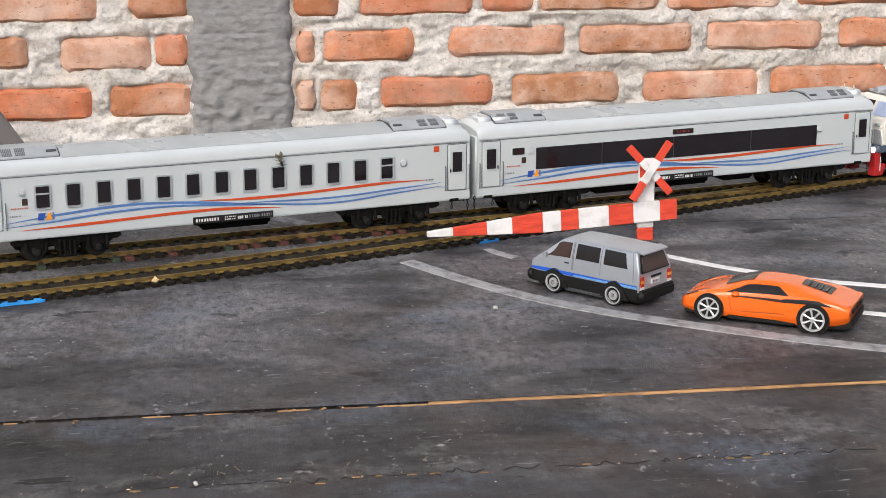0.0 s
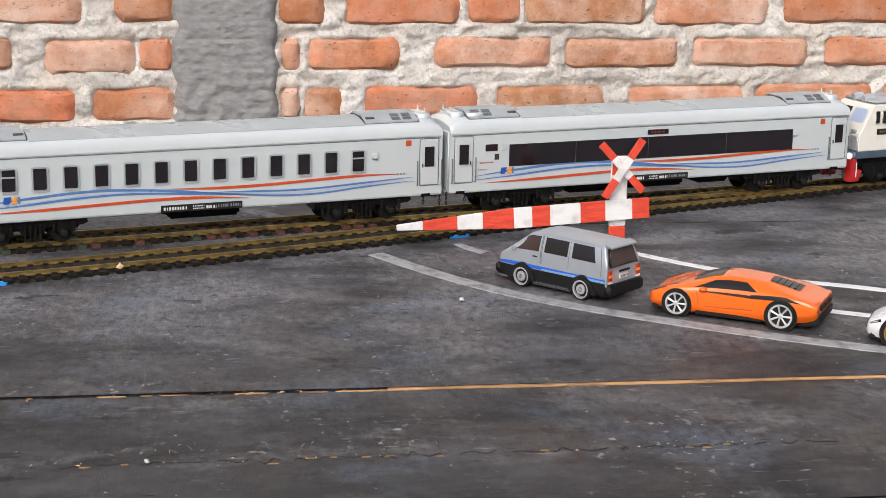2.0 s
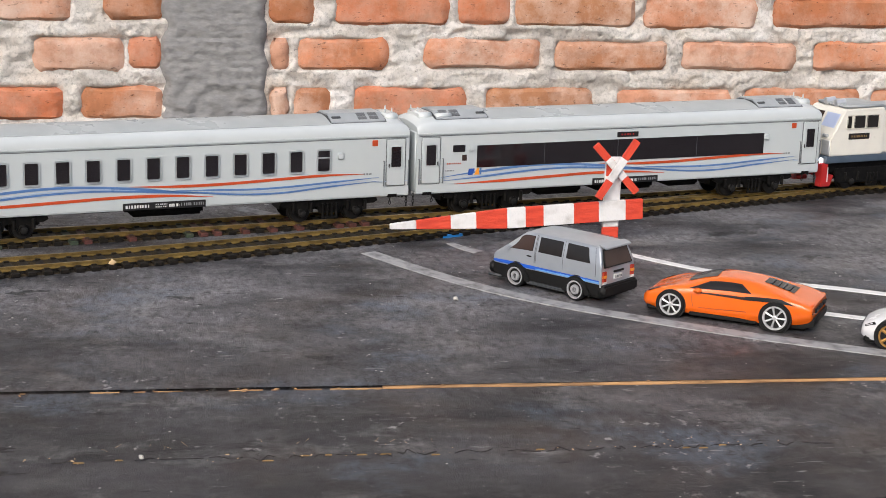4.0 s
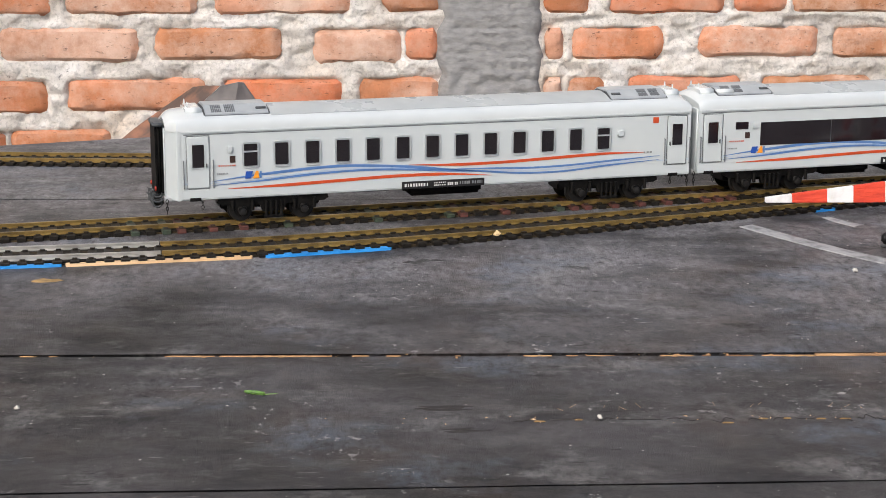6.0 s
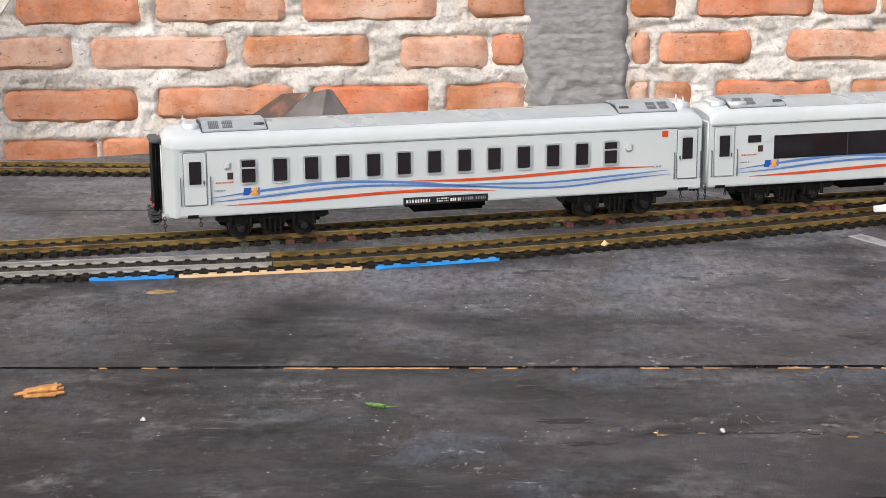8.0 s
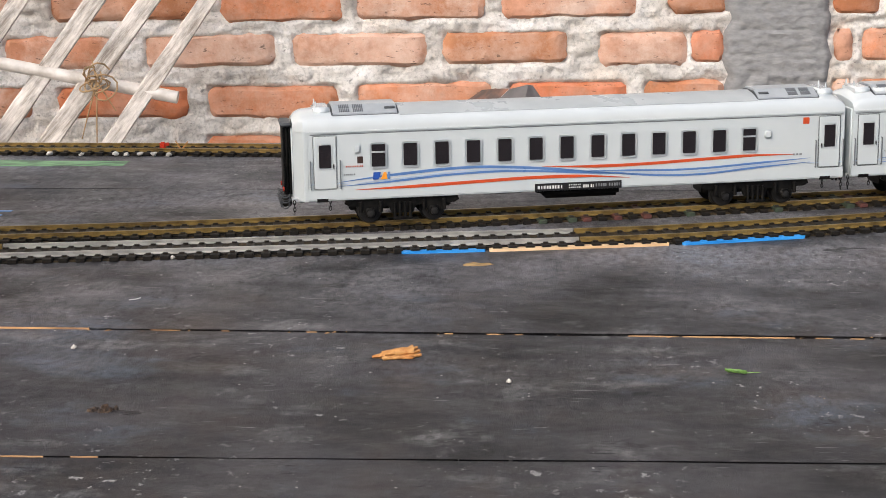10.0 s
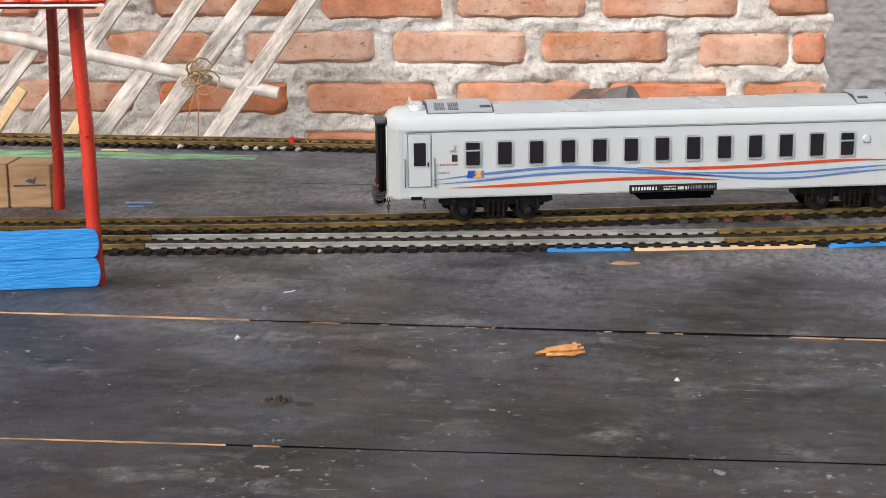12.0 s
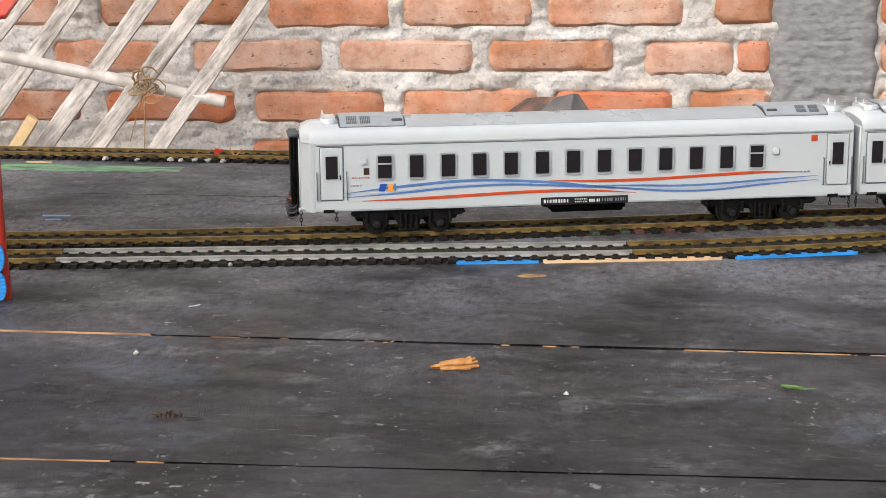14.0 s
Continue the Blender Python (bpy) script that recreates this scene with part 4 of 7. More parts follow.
def bogie(root, x, base=0.0145, trailing=1):
    b = part("bogie", box(-0.0235, 0.0235, -0.0068, 0.0068, 0.0055, 0.0133, 0.0006), M_BOGIE, root, "black cast bogie")
    b.matrix_basis = pose(x, 0, 0)
    for s in (-1, 1):
        y0, y1 = sorted((s * 0.0122, s * 0.0144))
        f = prism([(-0.0256, 0.0118), (-0.0262, 0.0100), (-0.0240, 0.0088), (-0.0186, 0.0086), (-0.0172, 0.0046), (-0.0118, 0.0046), (-0.0104, 0.0084), (-0.0062, 0.0084), (-0.0050, 0.0050), (0.0050, 0.0050), (0.0062, 0.0084), (0.0104, 0.0084), (0.0118, 0.0046), (0.0172, 0.0046), (0.0186, 0.0086), (0.0240, 0.0088), (0.0262, 0.0100), (0.0256, 0.0118)], y0, y1, "y")
        part("side_frame", f, M_BOGIE, b)
        for sx in (-1, 1):
            ax = sx * base
            ya, yb = sorted((s * 0.0144, s * 0.0157))
            part("axle_box", box(ax - 0.0022, ax + 0.0022, ya, yb, 0.0034, 0.0078, 0.0005), M_BOGIE, b)
            part("axle_cap", lathe([(0.0006, -0.0006), (0.0016, -0.0004), (0.0018, 0.0004)], 14) if s < 0 else lathe([(0.0006, 0.0006), (0.0016, 0.0004), (0.0018, -0.0004)], 14), M_WHEEL, b, "dull steel axle cap", m=pose(ax, s * 0.0160, 0.0054))
            part("spring", add(rod((ax - 0.0046, s * 0.0151, 0.0060), (ax - 0.0046, s * 0.0151, 0.0108), 0.0009), rod((ax + 0.0046, s * 0.0151, 0.0060), (ax + 0.0046, s * 0.0151, 0.0108), 0.0009)), M_BOGIE, b)
        ya, yb = sorted((s * 0.0144, s * 0.0160))
        c = box(-0.0046, 0.0046, ya, yb, 0.0022, 0.0035, 0.0003)
        for u in (-0.0036, -0.0012, 0.0012, 0.0036):
            add(c, rod((u, s * 0.0152, 0.003), (u, s * 0.0152, 0.0100), 0.0007, n=8))
        part("bolster_spring", c, M_BOGIE, b)
    for sx in (-1, 1):
        w = lathe([(0.0009, -0.0155), (0.0009, -0.0112), (0.0050, -0.0112), (0.0054, -0.0105), (0.0054, -0.0086), (0.0060, -0.0082), (0.0060, -0.0076), (0.0009, -0.0074), (0.0009, 0.0074), (0.0060, 0.0076), (0.0060, 0.0082), (0.0054, 0.0086), (0.0054, 0.0105), (0.0050, 0.0112), (0.0009, 0.0112), (0.0009, 0.0155)], 20)
        o = part("wheelset", w, M_WHEEL, b, "dark steel wheelset", m=pose(sx * base, 0, 0.0054))
        WHEELSETS.append((o, sx * base, 0.0054))
    return b


def chain(root, x, y, z0, n=4):
    bm = bmesh.new()
    for i in range(n):
        z = z0 - i * 0.0016
        lk = bmesh.new()
        k = 8
        prev = None
        for j in range(k + 1):
            a = 2 * math.pi * j / k
            p = Vector((0.0006 * math.cos(a) * (1 if i % 2 == 0 else 0.1), 0.0006 * math.cos(a) * (0.1 if i % 2 == 0 else 1), 0.0011 * math.sin(a)))
            if prev is not None:
                add(lk, rod(prev, p, 0.0002, n=5))
            prev = p
        add(bm, moved(lk, Matrix.Translation((x, y, z))))
    return part("chain", bm, M_WHEEL, root, "small dark steel chain")


def roof_form(w, z0, z1):
    """Outline of a roof: steep rounded shoulders, then a gentle crown."""
    half = [(0.0, 0.0), (0.0001, 0.18), (0.0004, 0.36), (0.0009, 0.50), (0.0016, 0.60), (0.0026, 0.66), (0.0044, 0.73), (0.0074, 0.83), (0.0115, 0.93)]
    pts = [(w - d, z0 + (z1 - z0) * k) for d, k in half]
    return pts + [(0.0, z1)] + [(-y, z) for y, z in pts[::-1]]


def coach(panorama):
    """A model coach: x along its length, the rails at z 0."""
    root = new("railway_coach")
    H, W = 0.1255, 0.0170
    flank = [(-W + 0.0006, 0.0121), (-W, 0.0128), (-W, 0.0436), (W, 0.0436), (W, 0.0128), (W - 0.0006, 0.0121)]
    part("body", prism(flank, -H, H, "x", 0.0003), M_COACH, root)
    # Roof, drawn down at both ends.
    form = roof_form(W + 0.0003, 0.0436, 0.0528)
    bm = bmesh.new()
    rows = []
    # The free end of the rear coach is bowed: it narrows towards the gangway.
    bow = 0.0 if panorama else 0.0062
    if bow:
        end = prism([(-H - 0.0020, -W), (-H - bow, -0.0092), (-H - bow, 0.0092), (-H - 0.0020, W), (-H, W), (-H, -W)], 0.0121, 0.0442, "z", 0.0003)
        part("bowed_end", end, M_COACH, root)
    first = [(-H - bow, 0.55, 0.60), (-H - 0.0045, 0.78, 0.78), (-H - 0.0020, 0.90, 0.97)] if bow else [(-H, 0.58, 0.97), (-H + 0.0015, 0.80, 0.99)]
    for x, k, wide in first + [(x, k, 0.94 + 0.06 * k) for x, k in ((-H + 0.005, 0.93 if not bow else 0.975), (-H + 0.012, 0.99), (-H + 0.02, 1), (H - 0.02, 1), (H - 0.012, 0.99), (H - 0.005, 0.93), (H - 0.0015, 0.80), (H, 0.58))]:
        rows.append([bm.verts.new((x, y * wide, 0.0436 + (z - 0.0436) * k)) for y, z in form])
    for a, b in zip(rows, rows[1:]):
        for j in range(len(form) - 1):
            bm.faces.new((a[j], a[j + 1], b[j + 1], b[j]))
        bm.faces.new((a[-1], a[0], b[0], b[-1]))
    bm.faces.new(rows[0])
    bm.faces.new(rows[-1])
    crown = part("roof", bm, M_ROOF, root, "silver-grey curved roof")
    for p in crown.data.polygons:
        p.use_smooth = len(p.vertices) == 4
    # Grey tone of this panel stands in for the crown's duller reflection.
    top = [(y, z + 0.00035) for y, z in form if abs(y) < W - 0.0020]
    panel = part("roof_sheen_panel", prism(top + [(y, z - 0.0012) for y, z in top[::-1]], -0.0836, 0.0836, "x"), M_CROWN_SHEEN, root, "raised roof panel, its duller sheen painted mid-grey")
    for p in panel.data.polygons:
        p.use_smooth = len(p.vertices) == 4 and p.area > 0.0001
    for s in (-1, 1):
        y0, y1 = sorted((s * (W + 0.0001), s * (W + 0.0005)))
        part("gutter", box(-H + 0.001, H - 0.001, y0, y1, 0.0431, 0.0439, 0.0001), M_COACH, root)
        y0, y1 = sorted((s * W, s * (W + 0.0002)))
        part("panel_line", box(-H + 0.001, H - 0.001, y0, y1, 0.0423, 0.0426), M_LINE, root, smooth=False)
        part("panel_line", box(-H + 0.0005, -H + 0.018, y0, y1, 0.0198, 0.0202), M_SPALE, root, smooth=False)
        part("panel_line", box(H - 0.018, H - 0.0005, y0, y1, 0.0198, 0.0202), M_SPALE, root, smooth=False)
    # Ends: gangway bellows, buffer beam, coupler, chains.
    for s in (-1, 1):
        E = H + bow if s < 0 else H
        x0, x1 = sorted((s * (E - 0.0002), s * (E + 0.0007)))
        part("end_panel", box(x0, x1, -0.0155 if E == H else -0.0092, 0.0155 if E == H else 0.0092, 0.0136, 0.0445, 0.0003), M_COACH, root)
        for k in range(3 if s < 0 and not panorama else 1):
            x0, x1 = sorted((s * (E + 0.0007 + 0.0013 * k), s * (E + 0.0017 + 0.0013 * k)))
            part("bellows", box(x0, x1, -0.0082, 0.0082, 0.0140, 0.0455, 0.0005), M_DARK, root, "black folded gangway bellows")
        if s < 0 and not panorama:
            part("bellows_cap", box(-E - 0.0052, -E - 0.0002, -0.0092, 0.0092, 0.0452, 0.0470, 0.0006), M_GRILLE, root)
            part("tail_lamp", box(-E - 0.0050, -E - 0.0042, -0.0084, -0.0064, 0.0160, 0.0180, 0.0002), M_TAIL, root, "red tail lamp")
            part("tail_lamp", box(-E - 0.0050, -E - 0.0042, 0.0064, 0.0084, 0.0160, 0.0180, 0.0002), M_TAIL, root, "red tail lamp")
        x0, x1 = sorted((s * (E - 0.004), s * (E + 0.0012)))
        part("buffer_beam", box(x0, x1, -0.0125, 0.0125, 0.0112, 0.0134, 0.0003), M_FRAME, root)
        x0, x1 = sorted((s * (E + 0.0008), s * (E + (0.0052 if s < 0 and not panorama else 0.0015))))
        cp = box(x0, x1, -0.003, 0.003, 0.0082, 0.0136 if s < 0 and not panorama else 0.0118, 0.0006)
        add(cp, box(x0, x1, -0.0068, -0.0042, 0.0088, 0.0112, 0.0005))
        add(cp, box(x0, x1, 0.0042, 0.0068, 0.0088, 0.0112, 0.0005))
        part("coupler", cp, M_WHEEL, root, "dark cast coupler")
        if s < 0 and not panorama:
            for yc in (-0.0075, 0.0, 0.0075):
                cage = bmesh.new()
                for zc, rx in ((0.0090, 0.0020), (0.0115, 0.0027), (0.0138, 0.0022)):
                    loop = [(-E - 0.0040 + rx * math.cos(a), yc + 0.0024 * math.sin(a), zc + 0.0006 * math.cos(2 * a)) for a in [math.pi * q / 5 for q in range(11)]]
                    for p, q in zip(loop, loop[1:]):
                        add(cage, rod(p, q, 0.00035, n=5))
                for dx in (-0.0020, 0.0018):
                    add(cage, rod((-E - 0.0040 + dx, yc - 0.0012, 0.0088), (-E - 0.0040 + dx, yc - 0.0012, 0.0140), 0.0003, n=5))
                part("coupler_loop", cage, M_GRILLE, root, "dark wire coupling loops")
        chain(root, s * (E + 0.0003), -0.0135, 0.0116)
        chain(root, s * (H - 0.0095), -0.0150, 0.0118, 3)
        # Grab rails and doors on both flanks.
        for f in (-1, 1):
            d0, d1 = sorted((s * (H - 0.0125), s * (H - 0.0025)))
            y0, y1 = sorted((f * W, f * (W + 0.0002)))
            ya, yb = sorted((f * W, f * (W + 0.0005)))
            part("door_seam", ring(d0 - 0.0004, d1 + 0.0004, 0.0175, 0.0420, 0.0008, 0.0004, f * W, f * (W + 0.00025)), M_LINE, root, "dark door seam")
            door = part("door", box(d0, d1, ya, yb, 0.0179, 0.0416, 0.0002), M_COACH, root)
            c = (d0 + d1) / 2
            part("window_frame", ring(c - 0.0033, c + 0.0033, 0.0268, 0.0384, 0.0008, 0.0006, f * (W + 0.0004), f * (W + 0.0008)), M_FRAME, door)
            ya, yb = sorted((f * (W + 0.0004), f * (W + 0.0006)))
            part("door_pane", prism(rrect(c - 0.0027, c + 0.0027, 0.0274, 0.0378, 0.0004), ya, yb, "y"), M_PANE, door, "dark tinted pane")
            hx = d1 - 0.0012 if s < 0 else d0 + 0.0012
            part("door_handle", add(box(hx - 0.0003, hx + 0.0003, min(ya, yb), max(ya, yb) + 0.0, 0.0275, 0.0290), rod((hx, f * (W + 0.0009), 0.027), (hx, f * (W + 0.0009), 0.0292), 0.0002, n=6)), M_WHEEL, door)
            for gx in (d0 - 0.0017, d1 + 0.0017):
                g = rod((gx, f * (W + 0.0010), 0.0178), (gx, f * (W + 0.0010), 0.0308), 0.00028, n=6)
                for gz in (0.0180, 0.0306):
                    add(g, rod((gx, f * W, gz), (gx, f * (W + 0.0011), gz), 0.00022, n=6))
                part("grab_rail", g, M_LINE, root, "thin dark grab rail")
            part("step", box(d0 + 0.001, d0 + 0.006, *sorted((f * (W - 0.002), f * (W + 0.0001))), 0.0118, 0.0134), M_DARK, root)
    # Windows and fittings of the flanks.
    for f in (-1, 1):
        def on(depth, f=f):
            return f * (W + depth)
        if panorama:
            ya, yb = sorted((on(0.0), on(0.0003)))
            part("window_band", prism(rrect(-0.0918, 0.0865, 0.0250, 0.0366, 0.0003), ya, yb, "y"), M_PANE, root, "one long black panorama window")
            for u in (-0.0525, -0.008, 0.042):
                part("band_seam", box(u, u + 0.00025, *sorted((on(0.0003), on(0.0004))), 0.0250, 0.0366), M_GRILLE, root, smooth=False)
            part("display", prism(rrect(-0.0085, 0.0045, 0.0378, 0.0405, 0.0003), ya, yb, "y"), M_PLATE, root, "black display panel with red letters too small to read")
            part("display_text", bars(bmesh.new(), -0.006, 0.002, 0.0387, 0.0396, on(0.0003) if f < 0 else on(0.0004), random.Random(3)), M_REDDOTS, root, smooth=False)
            part("small_pane", prism(rrect(-0.1056, -0.0987, 0.0336, 0.0372, 0.0003), ya, yb, "y"), M_PANE, root)
        else:
            for i in range(13):
                u = -0.0940 + i * 0.01442
                win = part("window", ring(u - 0.0039, u + 0.0039, 0.0263, 0.0381, 0.0013, 0.0008, on(-0.0001), on(0.0007)), M_FRAME, root, "dark tinted window in a rounded silver frame")
                part("pane", prism(rrect(u - 0.0031, u + 0.0031, 0.0271, 0.0373, 0.0006), *sorted((on(0.0), on(0.0002))), "y"), M_PANE, win)
                if i in (0, 12):
                    part("transom", box(u - 0.0032, u + 0.0032, *sorted((on(0.0), on(0.0006))), 0.0334, 0.0341), M_FRAME, win)
        vx = 0.0084 if panorama else 0.0
        part("vent_box", box(-0.1052 + vx, -0.1022 + vx, *sorted((on(-0.0002), on(0.0012))), 0.0337, 0.0370, 0.0005), M_COACH, root)
        part("vent_box", box(0.0863, 0.0897, *sorted((on(-0.0002), on(0.0012))), 0.0326, 0.0362, 0.0005), M_COACH, root)
        part("class_plate", box(-0.1036 + vx * 0.4, -0.1010 + vx * 0.4, *sorted((on(0), on(0.0002))), 0.0289, 0.0320), M_BRONZE, root, "dark plum square plate")
        part("sign", prism(rrect(0.1050, 0.1080, 0.0385, 0.0415, 0.0003), *sorted((on(0), on(0.0002))), "y"), M_SRED, root, "small red square sign")
        r = random.Random(6)
        yy = on(0.0002) if f < 0 else on(0.00032)
        part("lettering", bars(bmesh.new(), -0.1088, -0.1010, 0.0273, 0.0280, yy, r, 0.0009), M_SRED, root, smooth=False)
        part("lettering", bars(bmesh.new(), -0.1096, -0.1045, 0.0237, 0.0244, yy, r, 0.0008), M_PRINTG, root, smooth=False)
        part("lettering", bars(bmesh.new(), 0.1005, 0.1048, 0.0240, 0.0248, yy, r), M_PRINTG, root, smooth=False)
        # Livery: two blue waves with pale ones beneath, two red ones.
        y = on(0.00025)
        waves = (
            ([(-112, 20.6), (-97, 22.2), (-80, 23.6), (-63, 24.7), (-48, 24.9), (-37, 24.4), (-16, 22.7), (2, 20.6), (18, 18.8)], 1.25, M_SBLUE),
            ([(-112, 18.8), (-90, 19.9), (-63, 21.9), (-37, 22.5), (-16, 21.5), (4, 19.9), (24, 18.6)], 0.95, M_SBLUE),
            ([(-104, 19.9), (-80, 21.6), (-60, 23.1), (-38, 23.4), (-16, 22.1)], 0.6, M_SPALE),
            ([(-8, 21.7), (15, 19.4), (36, 17.4), (55, 17.0), (82, 18.9), (109, 20.5)], 0.9, M_SBLUE),
            ([(2, 21.0), (25, 20.2), (42, 19.6), (58, 19.8), (82, 21.0), (109, 22.4)], 0.95, M_SBLUE),
            ([(20, 19.3), (38, 18.5), (55, 18.5), (82, 20.0), (104, 21.3)], 0.5, M_SPALE),
            ([(-104.6, 16.9), (-76, 17.4), (-50, 18.2), (-24, 18.9), (2, 18.5), (22, 17.0)], 1.4, M_SRED),
            ([(-19, 23.9), (2, 23.0), (28, 23.0), (55, 23.9), (82, 24.7), (101, 24.4)], 1.35, M_SRED),
        )
        for k, (pts, w, material) in enumerate(waves):
            up, lw, u0, u1 = band(pts, w)
            part("stripe", ribbon_side(up, lw, u0, u1, y, 50), material, root, smooth=False)
        lg = prism([(-0.0968, 0.0213), (-0.0942, 0.0213), (-0.0930, 0.0246), (-0.0964, 0.0246)], *sorted((on(0.0003), on(0.0005))), "y")
        part("emblem", lg, M_NAVY, root, "dark blue emblem shape", smooth=False)
        part("emblem", prism([(-0.0932, 0.0213), (-0.0917, 0.0246), (-0.0906, 0.0246), (-0.0903, 0.0213)], *sorted((on(0.0003), on(0.0005))), "y"), M_YELLOW, root, "amber emblem shape", smooth=False)
        part("emblem", box(-0.0900, -0.0891, *sorted((on(0.0003), on(0.0005))), 0.0213, 0.0246), M_SBLUE, root, "blue emblem shape", smooth=False)
        part("number_board", box(-0.0225, 0.0182, *sorted((on(0.0002), on(0.0005))), 0.0124, 0.0159), M_PLATE, root, "black board with white marks")
        yy = on(0.0005) if f < 0 else on(0.00062)
        part("number_marks", bars(bmesh.new(), -0.0212, -0.0098, 0.0134, 0.0149, yy, random.Random(2), 0.00125), M_PRINT, root, smooth=False)
        nm = bars(bmesh.new(), -0.0066, -0.0010, 0.0145, 0.0151, yy, r, 0.0009)
        bars(nm, -0.0066, -0.0010, 0.0133, 0.0139, yy, r, 0.0009)
        bars(nm, 0.0, 0.0050, 0.0133, 0.0147, yy, r, 0.0012)
        part("number_marks", nm, M_PRINT, root, smooth=False)
        part("number_marks", bars(bars(bmesh.new(), 0.0060, 0.0110, 0.0135, 0.0149, yy, r, 0.001), 0.0122, 0.0172, 0.0135, 0.0149, yy, r, 0.001), M_PRINTG, root, smooth=False)
    # Roof fittings.
    for s in (-1, 1):
        a, b = sorted((s * 0.1135, s * 0.0845))
        f2 = [(-0.0130, 0.0470), (-0.0130, 0.0506), (-0.0120, 0.0513), (-0.0060, 0.0541), (0.0060, 0.0541), (0.0120, 0.0513), (0.0130, 0.0506), (0.0130, 0.0470)]
        unit = prism(f2, a, b, "x", 0.0003)
        # Dark rim stands in for the shadow gap around the unit's base.
        part("unit_shade_rim", prism([(-0.0137, 0.0465), (-0.0137, 0.0498), (-0.0124, 0.0506), (-0.0062, 0.0533), (0.0062, 0.0533), (0.0124, 0.0506), (0.0137, 0.0498), (0.0137, 0.0465)], a - 0.0007, b + 0.0007, "x", 0.0003), M_GRILLE, root, "dark rim painted for the shadow gap round the roof unit")
        ac = part("roof_unit", unit, M_AC, root, "mid-grey roof air-conditioning unit")
        for k in range(2):
            u = a + 0.003 + k * 0.0062 if s < 0 else b - 0.003 - k * 0.0062 - 0.0048
            for y0, zt in ((-0.0117, 0.05145), (-0.0088, 0.0528)):
                g = bmesh.new()
                for q in range(6):
                    add(g, moved(box(q * 0.0008, q * 0.0008 + 0.0005, 0, 0.0024, 0, 0.0004), Matrix.Translation((u, y0, zt)) @ Matrix.Rotation(radians(24.8), 4, "X")))
                part("vent_grille", g, M_ACGRILLE, ac, smooth=False)
        u = b - 0.0055 if s < 0 else a + 0.0010
        part("vent_slot", moved(box(0, 0.0048, 0, 0.0016, 0, 0.0006, 0.0002), Matrix.Translation((u, -0.0104, 0.0520)) @ Matrix.Rotation(radians(24.8), 4, "X")), M_GRILLE, ac)
        part("unit_rim", box(a - 0.0004, b + 0.0004, -0.0136, -0.0130, 0.0497, 0.0504, 0.0002), M_LINE, ac)
        a, b = sorted((s * 0.1240 - s * 0.002, s * 0.1145))
        part("roof_hatch", box(a, b, -0.0098, 0.0065, 0.0490, 0.0536, 0.0008), M_ROOF, root, "pale raised roof hatch")
        for y in (-0.004, 0.005):
            part("roof_pin", rod((s * 0.1205, y, 0.053), (s * 0.1205, y, 0.0556), 0.0005, 0.0003, n=6), M_ROOF, root)
        if panorama and s < 0:
            part("roof_hatch", box(-0.1135, -0.1125 + 0.008, -0.012, -0.004, 0.0500, 0.0532, 0.0006), M_ROOF, root, "pale raised roof hatch")
        bogie(root, s * 0.0833)
    # Boxes under the floor.
    tank = box(-0.0175, 0.0185, -0.0130, 0.0130, 0.0078, 0.0134, 0.0014)
    add(tank, box(-0.0205, -0.017, -0.0125, 0.0125, 0.0106, 0.0134))
    part("equipment_box", tank, M_DARK, root)
    part("equipment_box", box(-0.0455, -0.0275, -0.0130, 0.0130, 0.0112, 0.0133, 0.0003), M_DARK, root)
    if panorama:
        part("equipment_box", box(-0.0535, -0.026, -0.0125, 0.0125, 0.0072, 0.0133, 0.0016), M_DARK, root)
        part("equipment_box", box(0.028, 0.048, -0.0125, 0.0125, 0.0080, 0.0133, 0.0012), M_DARK, root)
    words = "pale grey model coach with one long dark window and wave stripes" if panorama else "pale grey model coach with thirteen windows and wave stripes"
    return tagged(root, words, "railway coach", "train")


coach_rear = coach(False)
coach_front = coach(True)


